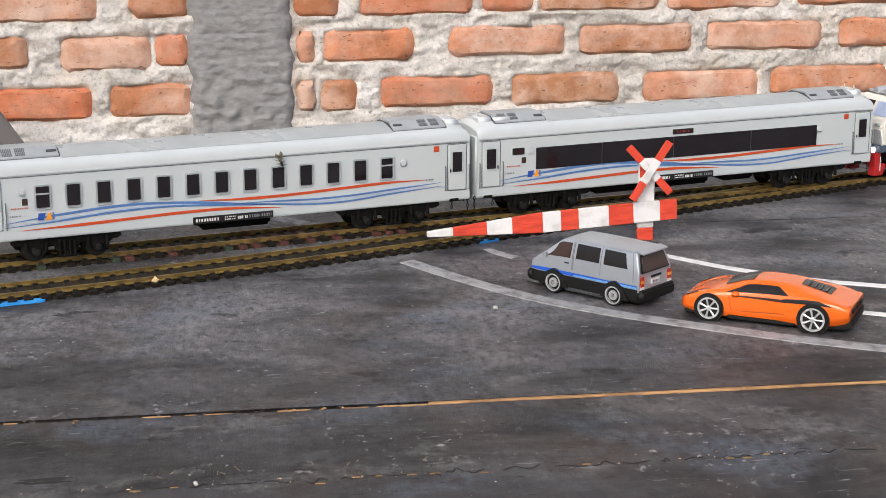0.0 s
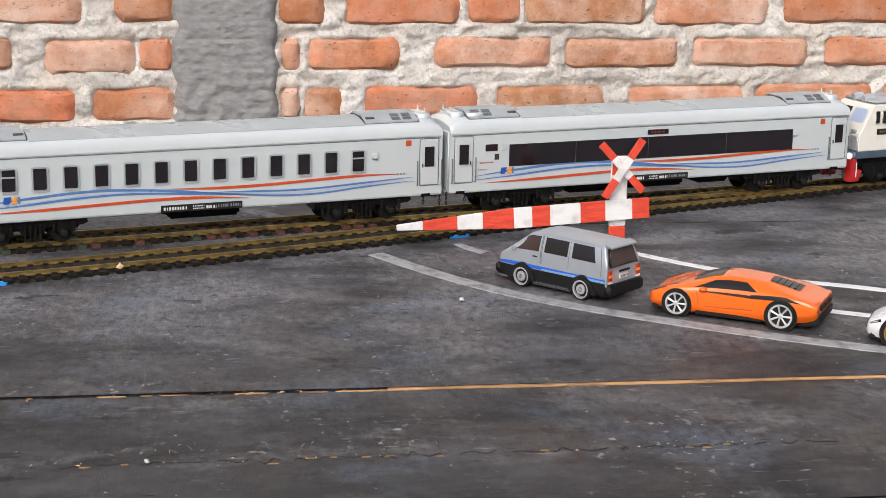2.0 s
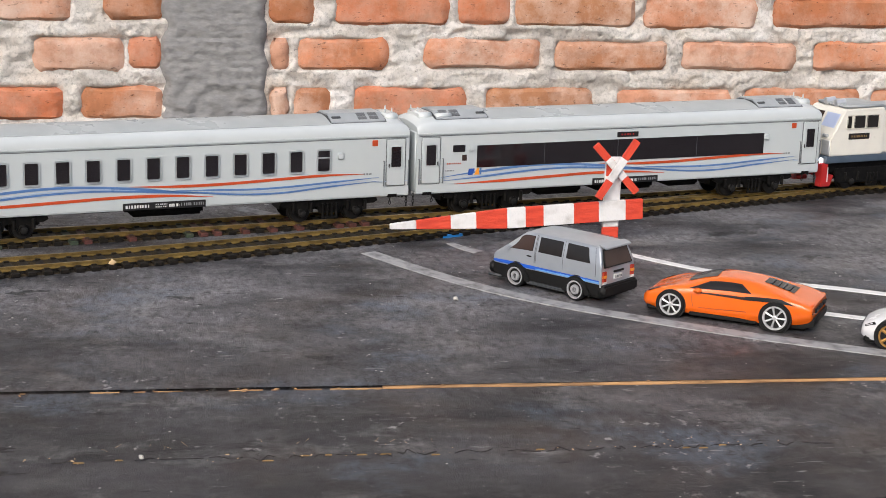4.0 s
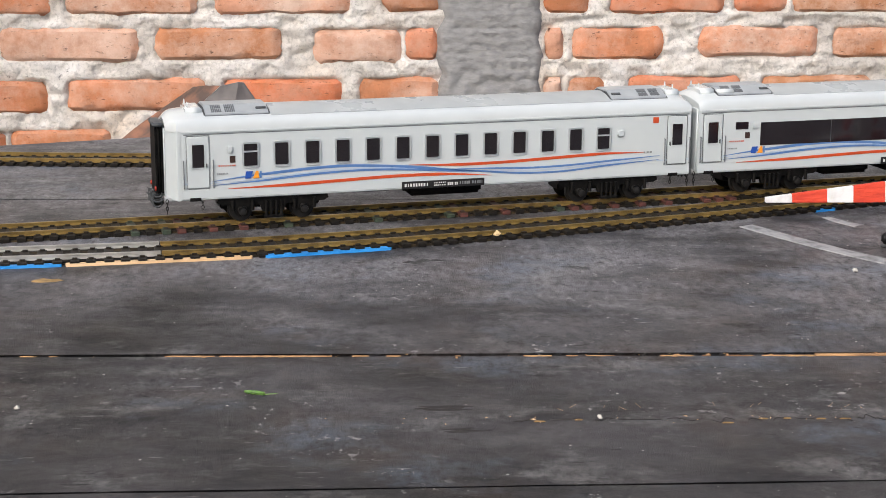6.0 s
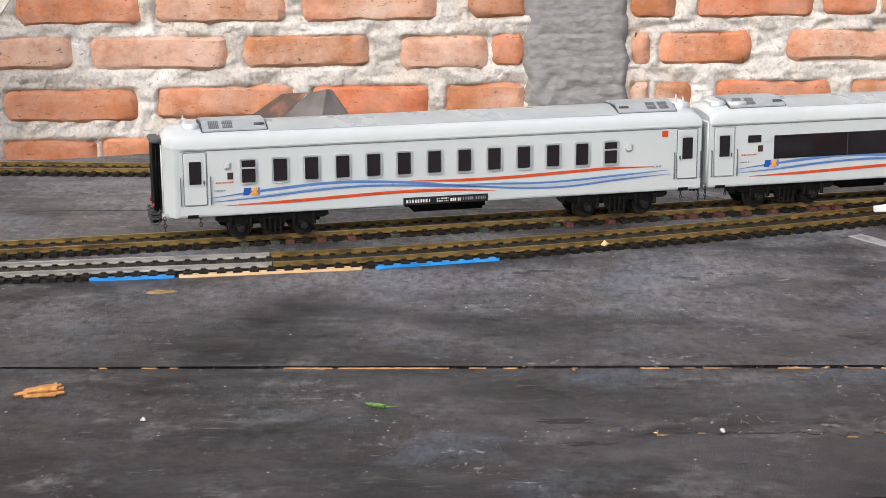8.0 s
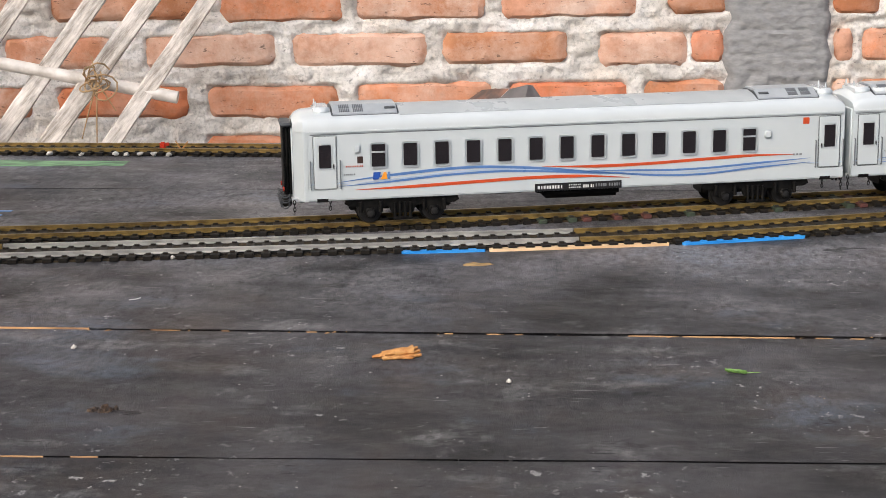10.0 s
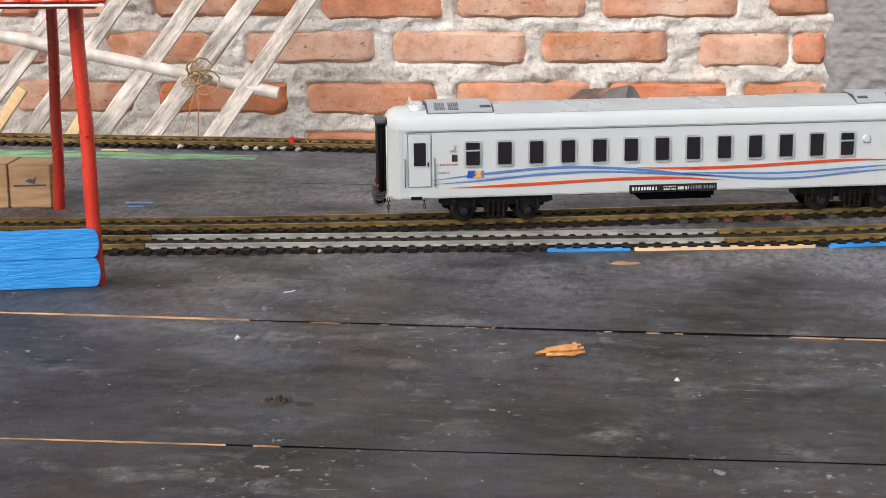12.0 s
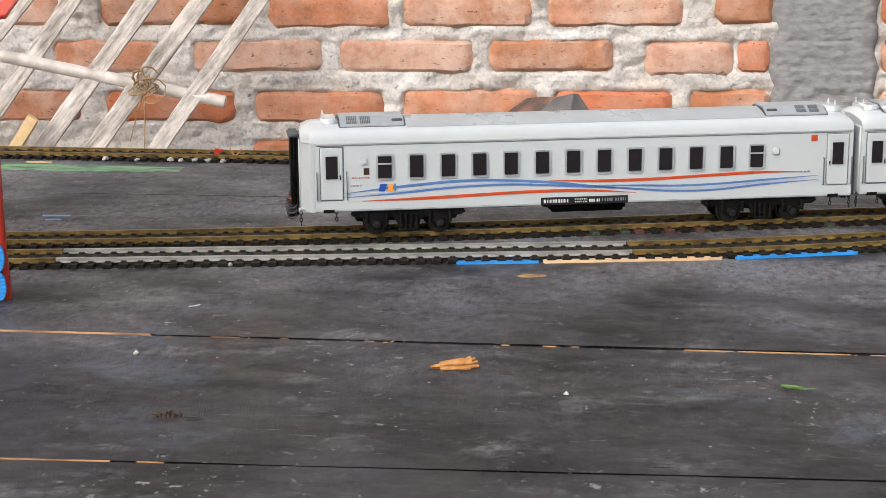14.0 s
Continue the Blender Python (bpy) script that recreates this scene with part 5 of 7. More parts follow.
# ---- locomotive ----
def locomotive():
    """Diesel with a cab at the end next to the coaches; x 0 is its rear buffer beam."""
    root = new("locomotive")
    W = 0.0150
    cab = [(0.004, 0.0205), (0.0040, 0.0300), (0.0125, 0.0460), (0.0140, 0.0475), (0.0420, 0.0480), (0.0425, 0.0205)]
    part("cab", prism(cab, -W, W, "y", 0.0006), M_CREAM, root, "cream painted sloping cab")
    part("cab_roof", box(0.0145, 0.0430, -W + 0.0012, W - 0.0012, 0.0478, 0.0496, 0.0008), M_AC, root)
    part("hood", box(0.0430, 0.168, -0.0125, 0.0125, 0.0205, 0.0455, 0.001), M_CREAM, root)
    for i in range(9):
        part("hood_louvre", box(0.062 + i * 0.011, 0.070 + i * 0.011, -0.0128, -0.0124, 0.0300, 0.0420), M_GRILLE, root, smooth=False)
    part("hood_roof", box(0.0435, 0.167, -0.0100, 0.0100, 0.0455, 0.0478, 0.0008), M_AC, root)
    part("exhaust", box(0.066, 0.082, -0.006, 0.006, 0.0478, 0.0502, 0.0008), M_GRILLE, root)
    part("frame", box(0.0015, 0.176, -0.0155, 0.0155, 0.0166, 0.0206, 0.0004), M_LOCOBLUE, root, "slate blue frame band")
    # Windscreens on the sloping front; the near one glows to imitate glare on its glass.
    for s in (-1, 1):
        y0, y1 = sorted((s * 0.0012, s * 0.0128))
        bm = bmesh.new()
        vs = [bm.verts.new(c) for c in ((0.0073, y0, 0.0368), (0.0073, y1, 0.0368), (0.0114, y1, 0.0446), (0.0114, y0, 0.0446))]
        bm.faces.new(vs)
        bmesh.ops.solidify(bm, geom=bm.faces[:], thickness=0.0004)
        part("windscreen", bm, M_CABGLARE if s < 0 else M_BRONZE, root, "cab windscreen, glare painted as glow on the near one")
        part("roof_lamp", add(rod((0.0135, s * 0.0045, 0.0500), (0.0200, s * 0.0045, 0.0506), 0.0019, n=12), box(0.015, 0.019, s * 0.0045 - 0.001, s * 0.0045 + 0.001, 0.0478, 0.0495)), M_CHROME, root, "plated roof lamp")
        part("grab_handle", box(0.0035, 0.0052, s * 0.0095 - 0.002, s * 0.0095 + 0.002, 0.0312, 0.0330, 0.0003), M_AC, root)
        lamp = part("lamp_housing", rod((0.0022, s * 0.0118, 0.0180), (0.0005, s * 0.0118, 0.0180), 0.0020, n=14), M_CHROME, root)
        part("headlamp", rod((0.0006, s * 0.0118, 0.0180), (-0.0002, s * 0.0118, 0.0180), 0.0015, n=14), M_LAMP, lamp, "lit white headlamp")
        for u0, u1, skew in ((0.0150, 0.0180, 0.0), (0.0200, 0.0278, 0), (0.0292, 0.0375, 0)):
            ya, yb = sorted((s * W, s * (W + 0.0003)))
            w = part("side_window", prism(rrect(u0, u1, 0.0366, 0.0437, 0.0006), ya, yb, "y"), M_GLASS, root, "cab side window")
            part("window_frame", ring(u0 - 0.0005, u1 + 0.0005, 0.0361, 0.0442, 0.0009, 0.0006, s * W, s * (W + 0.0005)), M_CREAM, w)
        ya, yb = sorted((s * W, s * (W + 0.0004)))
        part("name_plate", box(0.0165, 0.0318, ya, yb, 0.0300, 0.0335, 0.0002), M_PLATE, root, "dark plate with marks too small to read")
        part("name_marks", bars(bmesh.new(), 0.0185, 0.0300, 0.0312, 0.0323, s * (W + 0.0004) if s < 0 else s * (W + 0.00052), random.Random(8), 0.0012), M_CHIP, root, smooth=False)
    part("radiator_grille", box(0.0030, 0.0042, -0.0060, 0.0135 - 0.02, 0.0215, 0.0290), M_FRAME, root)
    part("front_door", box(0.0034, 0.0043, -0.0145, -0.0078, 0.0212, 0.0296, 0.0002), M_FRAME, root, "grey front grille panel")
    # Red buffer beam, steps and pilot.
    pl = box(-0.0005, 0.004, -0.0150, 0.0150, 0.0085, 0.0166, 0.0005)
    add(pl, prism([(-0.001, 0.003), (0.006, 0.003), (0.0085, 0.0095), (0.0, 0.0095)], -0.0148, -0.0095, "y", 0.0003))
    add(pl, prism([(-0.001, 0.003), (0.006, 0.003), (0.0085, 0.0095), (0.0, 0.0095)], 0.0095, 0.0148, "y", 0.0003))
    part("pilot", pl, M_PILOT, root, "red buffer beam with steps")
    part("drawbar", box(-0.0068, -0.0004, -0.0022, 0.0022, 0.0055, 0.0080, 0.0005), M_PILOT, root)
    for y in (-0.0158, 0.0158):
        part("handrail", rod((0.003, y, 0.0145), (0.003, y, 0.0060), 0.0003, n=6), M_PRINT, root)
    part("underframe", box(0.006, 0.172, -0.0120, 0.0120, 0.0110, 0.0166), M_DARK, root, smooth=False)
    part("fuel_tank", box(0.066, 0.112, -0.0140, 0.0140, 0.0045, 0.0150, 0.0015), M_DARK, root)
    for x in (0.036, 0.142):
        b = bogie(root, x, 0.0150)
        for s in (-1, 1):
            ya, yb = sorted((s * 0.0144, s * 0.0154))
            part("side_frame", prism([(-0.027, 0.0070), (-0.024, 0.0045), (0.024, 0.0045), (0.027, 0.0070), (0.027, 0.0135), (-0.027, 0.0135)], ya, yb, "y", 0.0003), M_DARK, b)
    return tagged(root, "cream model diesel locomotive with red buffer beam and lit headlamps", "locomotive", "train")


loco = locomotive()

# ---- toy cars ----
def loft(rings, pull=0.4):
    """A smooth car skin through cross sections of eleven points each, from one lower edge over the roof to the other.
    Returns S(u, v, lift) with u along the car and v from 0 over the roof (5) to 10."""
    g = np.array(rings)

    def cubic(p0, p1, p2, p3, t):
        m1, m2 = (p2 - p0) * pull, (p3 - p1) * pull
        return (2 * t**3 - 3 * t**2 + 1) * p1 + (t**3 - 2 * t**2 + t) * m1 + (3 * t**2 - 2 * t**3) * p2 + (t**3 - t**2) * m2

    def raw(u, v):
        def at(arr, f):
            n = len(arr)
            f = min(max(f, 0), n - 1 - 1e-9)
            i = int(f)
            return cubic(arr[max(i - 1, 0)], arr[i], arr[min(i + 1, n - 1)], arr[min(i + 2, n - 1)], f - i)
        row = np.array([at(g[:, k], u) for k in range(g.shape[1])])
        return at(row, v)

    def surf(u, v, lift=0.0):
        p = raw(u, v)
        if lift:
            a, b = raw(u + 0.02, v) - raw(u - 0.02, v), raw(u, v + 0.02) - raw(u, v - 0.02)
            n = np.cross(a, b)
            n = n / (np.linalg.norm(n) + 1e-12)
            c = p - np.array((p[0], 0, 0.008))
            if np.dot(n, c) < 0:
                n = -n
            p = p + n * lift
        return Vector(p)
    return surf, len(rings) - 1


def shell(stations, pull=0.4):
    """A skin from cross sections in millimetres: (x, zb, wb, w, zl, ws, zs, wr, zr, zc)."""
    rings = []
    for x, zb, wb, w, zl, ws, zs, wr, zr, zc in np.array(stations, float) / 1000:
        half = [(wb, zb), (w, zl), (ws, zs), (wr, zr), (wr * 0.5, zc * 0.75 + zr * 0.25), (0, zc)]
        rings.append([(x, y, z) for y, z in half] + [(x, -y, z) for y, z in half[-2::-1]])
    return loft(rings, pull)


def along(stations):
    """Turns a length along the car, in millimetres, into the skin's u."""
    xs = [q[0] for q in stations]
    return lambda x: float(np.interp(x, xs, range(len(xs))))


def skin(surf, nu, ku=6, kv=4):
    bm = bmesh.new()
    rows = [[bm.verts.new(surf(nu * i / (nu * ku), 10 * j / (10 * kv))) for j in range(10 * kv + 1)] for i in range(nu * ku + 1)]
    for a, b in zip(rows, rows[1:]):
        for j in range(len(a) - 1):
            bm.faces.new((a[j], a[j + 1], b[j + 1], b[j]))
        bm.faces.new((a[-1], a[0], b[0], b[-1]))
    bm.faces.new(rows[0])
    bm.faces.new(rows[-1])
    return bm


def patch(surf, corners, lift=0.00015, n=10, m=6):
    """A piece that lies on the skin, with four corners (u, v)."""
    bm = bmesh.new()
    (a, b, c, d) = [Vector(q) for q in corners]
    rows = []
    for i in range(n + 1):
        s = i / n
        row = []
        for j in range(m + 1):
            t = j / m
            q = (a * (1 - s) + b * s) * (1 - t) + (d * (1 - s) + c * s) * t
            row.append(bm.verts.new(surf(q.x, q.y, lift)))
        rows.append(row)
    for p, q in zip(rows, rows[1:]):
        for j in range(m):
            bm.faces.new((p[j], p[j + 1], q[j + 1], q[j]))
    return bm


def both(corners):
    return corners, [(u, 10 - v) for u, v in corners]


def wheel(root, x, y, r, width, spokes, rim_mat, spoke_w=0.0009, disc=False):
    s = 1 if y > 0 else -1
    hub = new("wheel")
    hub.parent = root
    hub.matrix_basis = pose(x, y, r, 0, 0, 0 if s < 0 else 180)
    w = width
    part("tyre", lathe([(r * 0.78, -w * 0.02), (r * 0.80, -w * 0.42), (r * 0.86, -w / 2), (r * 0.95, -w / 2), (r, -w * 0.38), (r, w * 0.4), (r * 0.9, w / 2), (r * 0.3, w / 2)], 28), M_TYRE, hub)
    bm = bmesh.new()
    prof = [(r * 0.83, -w * 0.40), (r * 0.83, -w * 0.50), (r * 0.71, -w * 0.50), (r * 0.68, -w * 0.30), (r * 0.68, w * 0.1)]
    n = 28
    rows = [[bm.verts.new((rr_ * math.cos(2 * math.pi * i / n), yy, rr_ * math.sin(2 * math.pi * i / n))) for i in range(n)] for rr_, yy in prof]
    for a, b in zip(rows, rows[1:]):
        for i in range(n):
            bm.faces.new((a[i], a[(i + 1) % n], b[(i + 1) % n], b[i]))
    part("rim", bm, rim_mat, hub, "plated rim")
    part("well", lathe([(r * 0.69, -w * 0.12), (r * 0.69, 0.0)], 24), M_TYRE, hub)
    if disc:
        part("hub_disc", lathe([(r * 0.24, -w * 0.50), (r * 0.44, -w * 0.46), (r * 0.46, -w * 0.1)], 24), rim_mat, hub)
        part("hub_cap", lathe([(r * 0.20, -w * 0.50), (r * 0.22, -w * 0.3)], 16), M_TYRE, hub)
    else:
        for k in range(spokes):
            a = 2 * math.pi * k / spokes
            ca, sa = math.cos(a), math.sin(a)
            part("spoke", rod((ca * r * 0.12, -w * 0.40, sa * r * 0.12), (ca * r * 0.70, -w * 0.40, sa * r * 0.70), spoke_w * 0.55, spoke_w * 0.85, n=8), rim_mat, hub)
        part("hub_cap", lathe([(r * 0.12, -w * 0.50), (r * 0.18, -w * 0.44), (r * 0.2, -w * 0.3)], 14), rim_mat, hub)
    return hub


def arch(root, x, y, r, depth):
    s = 1 if y > 0 else -1
    return part("wheel_arch", rod((x, y - s * depth, r * 0.97), (x, y, r * 0.97), r * 1.13, n=28), M_TYRE, root, "black wheel arch")


def sports_car():
    root = new("sports_car")
    st = [
        (-36.9, 6.6, 11.0, 12.4, 8.2, 12.4, 10.4, 8.0, 11.0, 11.2),
        (-36.2, 5.2, 12.4, 14.4, 8.0, 14.2, 11.4, 9.0, 12.1, 12.2),
        (-30.0, 3.6, 13.6, 15.5, 7.0, 15.3, 13.0, 9.2, 13.8, 13.9),
        (-22.0, 2.8, 14.0, 15.8, 6.5, 15.3, 13.9, 8.8, 15.9, 16.0),
        (-13.0, 2.4, 13.8, 15.2, 6.2, 14.4, 14.0, 8.8, 17.5, 17.9),
        (-5.0, 2.4, 13.6, 14.6, 6.0, 13.8, 13.9, 8.9, 18.0, 18.7),
        (2.0, 2.4, 13.5, 14.4, 5.8, 13.6, 13.7, 8.9, 18.0, 18.8),
        (9.0, 2.4, 13.5, 14.5, 5.8, 13.7, 13.4, 8.9, 16.9, 17.8),
        (16.0, 2.4, 13.4, 14.9, 5.8, 14.1, 13.0, 9.0, 14.9, 15.5),
        (23.0, 2.5, 13.2, 15.1, 5.8, 14.3, 12.5, 8.6, 13.0, 13.2),
        (29.0, 2.6, 12.4, 14.3, 5.4, 13.3, 10.9, 7.6, 11.0, 11.1),
        (33.5, 2.8, 10.8, 12.6, 5.0, 11.5, 9.0, 6.0, 9.1, 9.2),
        (35.8, 3.4, 8.4, 9.4, 4.6, 8.4, 7.2, 4.6, 7.4, 7.5),
    ]
    s, nu = shell(st, 0.46)
    U = along(st)
    part("body", skin(s, nu), M_ORANGE, root)
    for c in both([(U(-11.5), 2.05), (U(15.4), 2.02), (U(7.0), 2.68), (U(-6.5), 2.68)]):
        part("window_surround", patch(s, c, 0.00012, 14), M_TYRE, root)
    for c in both([(U(-10.2), 2.11), (U(13.6), 2.08), (U(6.2), 2.60), (U(-5.8), 2.60)]):
        part("side_window", patch(s, c, 0.00024, 14), M_GLASS, root, "smoked side window")
    part("windscreen", patch(s, [(U(5.0), 3.35), (U(17.0), 3.20), (U(17.0), 6.80), (U(5.0), 6.65)], 0.0002, 10, 10), M_GLASS, root, "smoked windscreen")
    part("engine_cover", patch(s, [(U(-27.0), 3.75), (U(-14.5), 3.95), (U(-14.5), 6.05), (U(-27.0), 6.25)], 0.0002, 10, 10), M_GLASS, root, "dark slatted engine cover")
    for x in (-17.5, -20.0, -22.5, -25.0):
        part("cover_slat", patch(s, [(U(x), 3.95), (U(x + 0.7), 3.95), (U(x + 0.7), 6.05), (U(x), 6.05)], 0.00055, 2, 10), M_GRILLE, root)
    for c in both([(U(-30.0), 1.78), (U(-9.0), 1.66), (U(-9.0), 1.84), (U(-24.0), 2.02)]):
        part("air_intake", patch(s, c, 0.0002, 16), M_TYRE, root, "black air intake")
    for c in both([(U(-9.0), 1.66), (U(12.5), 1.76), (U(12.5), 1.82), (U(-9.0), 1.80)]):
        part("crease", patch(s, c, 0.00014, 16, 2), M_BRONZE, root, "dark body crease")
    for c in both([(U(-10.0), 1.05), (U(10.5), 0.95), (U(10.5), 1.00), (U(-10.0), 1.11)]):
        part("door_seam", patch(s, c, 0.0001, 16, 2), M_SEAM, root)
    for c in both([(U(12.6), 1.0), (U(12.9), 1.0), (U(14.2), 1.8), (U(13.9), 1.8)]):
        part("door_seam", patch(s, c, 0.0001, 2, 10), M_SEAM, root)
    for c in both([(U(27.0), 2.10), (U(33.0), 1.95), (U(33.5), 2.30), (U(29.0), 2.55)]):
        part("headlight", patch(s, c, 0.00015), M_GLASS, root)
    for c in both([(0.35, 1.30), (0.80, 1.30), (0.80, 1.48), (0.35, 1.48)]):
        part("tail_light", patch(s, c, 0.0003), M_BRONZE, root, "dark tail light")
    part("tail_lip", patch(s, [(0.75, 2.6), (1.15, 2.5), (1.15, 7.5), (0.75, 7.4)], 0.0007, 4, 16), M_ORANGE, root, "raised lip on the tail")
    for y in (-0.0068, 0.0, 0.0068):
        part("tail_vent", box(-0.0378, -0.0366, y - 0.0028, y + 0.0028, 0.0086, 0.0104, 0.0003), M_TYRE, root, "black slotted tail vent")
    part("chassis", box(-0.0345, 0.0335, -0.0125, 0.0125, 0.0016, 0.0042, 0.0006), M_TYRE, root, "black base plate")
    part("rear_diffuser", prism([(-0.0376, 0.0034), (-0.0295, 0.0018), (-0.0295, 0.0056), (-0.0378, 0.0070)], -0.0128, 0.0128, "y", 0.0003), M_TYRE, root)
    for y in (-1, 1):
        part("side_skirt", box(-0.0145, 0.0145, *sorted((y * 0.0128, y * 0.0145)), 0.0018, 0.0034, 0.0004), M_TYRE, root)
        part("wing_mirror", moved(box(-0.0015, 0.0015, -0.0018, 0.0018, -0.001, 0.001, 0.0005), Matrix.Translation((0.0112, y * 0.0144, 0.0128))), M_ORANGE, root)
        for x, r in ((-0.0222, 0.0061), (0.0222, 0.0057)):
            wide = 0.0161 if x < 0 else 0.0154
            arch(root, x, y * wide, r, 0.006)
            wheel(root, x, y * (wide - 0.0013), r, 0.0040, 7, M_CHROME, 0.0006)
    return tagged(root, "glossy orange die-cast sports car with plated wheels", "car", "toy cars on the road")


def van():
    root = new("van")
    # x, bottom, width below, width, belt width, belt height, rail width, rail height, crown
    plan = [
        (-29.0, 4.6, 10.8, 11.8, 11.6, 16.8, 9.2, 23.7, 23.9),
        (-28.4, 4.0, 11.6, 12.5, 12.3, 17.0, 9.8, 24.4, 24.8),
        (-20.0, 3.8, 11.9, 12.6, 12.4, 17.0, 10.2, 24.6, 25.3),
        (-8.0, 3.8, 11.9, 12.6, 12.4, 17.0, 10.3, 24.8, 25.6),
        (5.0, 3.8, 11.9, 12.6, 12.4, 17.0, 10.3, 24.8, 25.6),
        (13.0, 3.8, 11.9, 12.6, 12.4, 16.9, 10.2, 24.5, 25.2),
        (16.0, 3.8, 11.9, 12.6, 12.4, 16.8, 10.2, 22.9, 23.6),
        (20.5, 3.8, 11.9, 12.6, 12.3, 16.6, 10.5, 19.7, 20.3),
        (25.5, 3.8, 11.8, 12.5, 12.0, 15.3, 10.8, 16.2, 16.7),
        (28.8, 4.0, 11.4, 12.1, 11.7, 13.5, 10.6, 14.0, 14.4),
        (30.2, 4.2, 11.0, 11.7, 11.3, 12.5, 10.2, 12.9, 13.2),
        (31.0, 4.8, 10.2, 10.9, 10.6, 10.8, 9.6, 11.1, 11.3),
    ]
    rings = []
    for x, zb, wb, w, ws, zs, wr, zr, zc in np.array(plan) / 1000:
        lean = 0.36 if x < -0.025 else 0.0
        half = [(wb, zb), (w, min(0.0094, zs - 0.0012)), (ws, zs), (wr, zr), (wr * 0.72, zr * 0.25 + zc * 0.75), (0, zc)]
        half = [(x + lean * max(0.0, z - 0.0165), y, z) for y, z in half]
        rings.append(half + [(a, -y, z) for a, y, z in half[-2::-1]])
    s, nu = loft(rings, 0.26)
    U = along(plan)
    part("body", skin(s, nu), M_SILVER, root)
    panes = (("side_window", [(-22.8, 2.12), (-10.8, 2.12), (-10.6, 2.80), (-21.0, 2.80)], M_GLASS, "smoked side window"), ("side_window", [(-7.2, 2.12), (4.8, 2.12), (4.6, 2.80), (-7.0, 2.80)], M_GLASS, "smoked side window"), ("front_side_window", [(8.2, 2.10), (20.6, 2.06), (15.2, 2.80), (8.0, 2.80)], M_BRONZE, "smoked brown front side window"))
    for name, c, material, words in panes:
        mid = sum(q[0] for q in c) / 4
        grown = [(U(x + math.copysign(0.25, x - mid)), v + (0.03 if v > 2.5 else -0.03)) for x, v in c]
        for q in both(grown):
            part("window_rubber", patch(s, q, 0.00012), M_TYRE, root, "black window rubber")
        for q in both([(U(x), v) for x, v in c]):
            part(name, patch(s, q, 0.00026), material, root, words)
    part("windscreen", patch(s, [(U(14.4), 3.15), (U(26.2), 3.10), (U(26.2), 6.90), (U(14.4), 6.85)], 0.0002, 10, 10), M_BRONZE, root, "smoked windscreen")
    for c in both([(U(-28.0), 3.02), (U(9.5), 3.02), (U(9.5), 3.12), (U(-28.0), 3.12)]):
        part("drip_rail", patch(s, c, 0.00045, 30, 2), M_SILVER, root)

    def back(name, y0, y1, z0, z1, material, label="", t=0.0005):
        """A piece on the flat tailgate, which leans forward above the belt."""
        zf = lambda z: -0.0290 + max(0.0, (z - 0.0165)) * 0.36
        bm = bmesh.new()
        k = 1 - max(0, (z1 - 0.0168)) * 24
        vs = [bm.verts.new(c) for c in ((zf(z0), y0, z0), (zf(z0), y1, z0), (zf(z1), y1 * k, z1), (zf(z1), y0 * k, z1))]
        f = bm.faces.new(vs)
        e = bmesh.ops.extrude_face_region(bm, geom=[f])
        bmesh.ops.translate(bm, vec=(-t, 0, 0), verts=[v for v in e["geom"] if isinstance(v, bmesh.types.BMVert)])
        return part(name, bm, material, root, label)
    back("window_rubber", -0.0104, 0.0104, 0.0160, 0.0236, M_TYRE, "black window rubber", 0.0004)
    back("rear_window", -0.0096, 0.0096, 0.0166, 0.0230, M_BRONZE, "smoked rear window", 0.0006)
    back("tailgate_handle", -0.0042, 0.0032, 0.0132, 0.0140, M_TYRE)
    back("number_plate", -0.0030, 0.0030, 0.0102, 0.0124, M_PRINT, "small white plate with grey marks")
    part("plate_marks", moved(bars(bmesh.new(), -0.0024, 0.0024, 0.0108, 0.0118, 0.0, random.Random(5), 0.0009), Matrix.Translation((-0.0296, 0, 0)) @ Matrix.Rotation(radians(-90), 4, "Z")), M_PRINTG, root, smooth=False)
    for y in (-1, 1):
        a, b = sorted((y * 0.0094, y * 0.0115))
        back("tail_light", a, b, 0.0096, 0.0146, M_TAIL, "red tail light", 0.0008)
        back("reverse_light", a, b, 0.0118, 0.0130, M_YELLOW, "amber indicator", 0.0010)
        back("reverse_light", a, b, 0.0092, 0.0102, M_PRINT, "white reversing light", 0.0010)
    part("rear_visor", prism([(-0.0290, 0.0238), (-0.0250, 0.0250), (-0.0250, 0.0257), (-0.0290, 0.0246)], -0.0094, 0.0094, "y", 0.0002), M_SILVER, root)
    for c in both([(U(-28.2), 0.02), (U(30.3), 0.02), (U(30.3), 0.86), (U(-28.2), 0.94)]):
        part("lower_trim", patch(s, c, 0.00025, 40, 4), M_TYRE, root, "black lower side trim")
    for c in both([(U(-28.2), 1.00), (U(30.0), 0.98), (U(30.0), 1.26), (U(-28.2), 1.24)]):
        part("side_stripe", patch(s, c, 0.00022, 40, 3), M_TAPEBLUE, root, "bright blue side stripe")
    for c in both([(U(-28.0), 1.02), (U(6.0), 1.02), (U(6.0), 1.13), (U(-28.0), 1.17)]):
        part("side_stripe", patch(s, c, 0.00032, 40, 3), M_TAPELIGHT, root, "light blue side stripe")
    for k in range(9):
        x = -8.0 - k * 2.1
        for c in both([(U(x), 1.02), (U(x + 1.2), 1.02), (U(x + 0.6), 1.18), (U(x - 0.6), 1.18)]):
            part("stripe_dash", patch(s, c, 0.0004, 2, 2), M_TAPELIGHT, root, "light blue slanting dash")
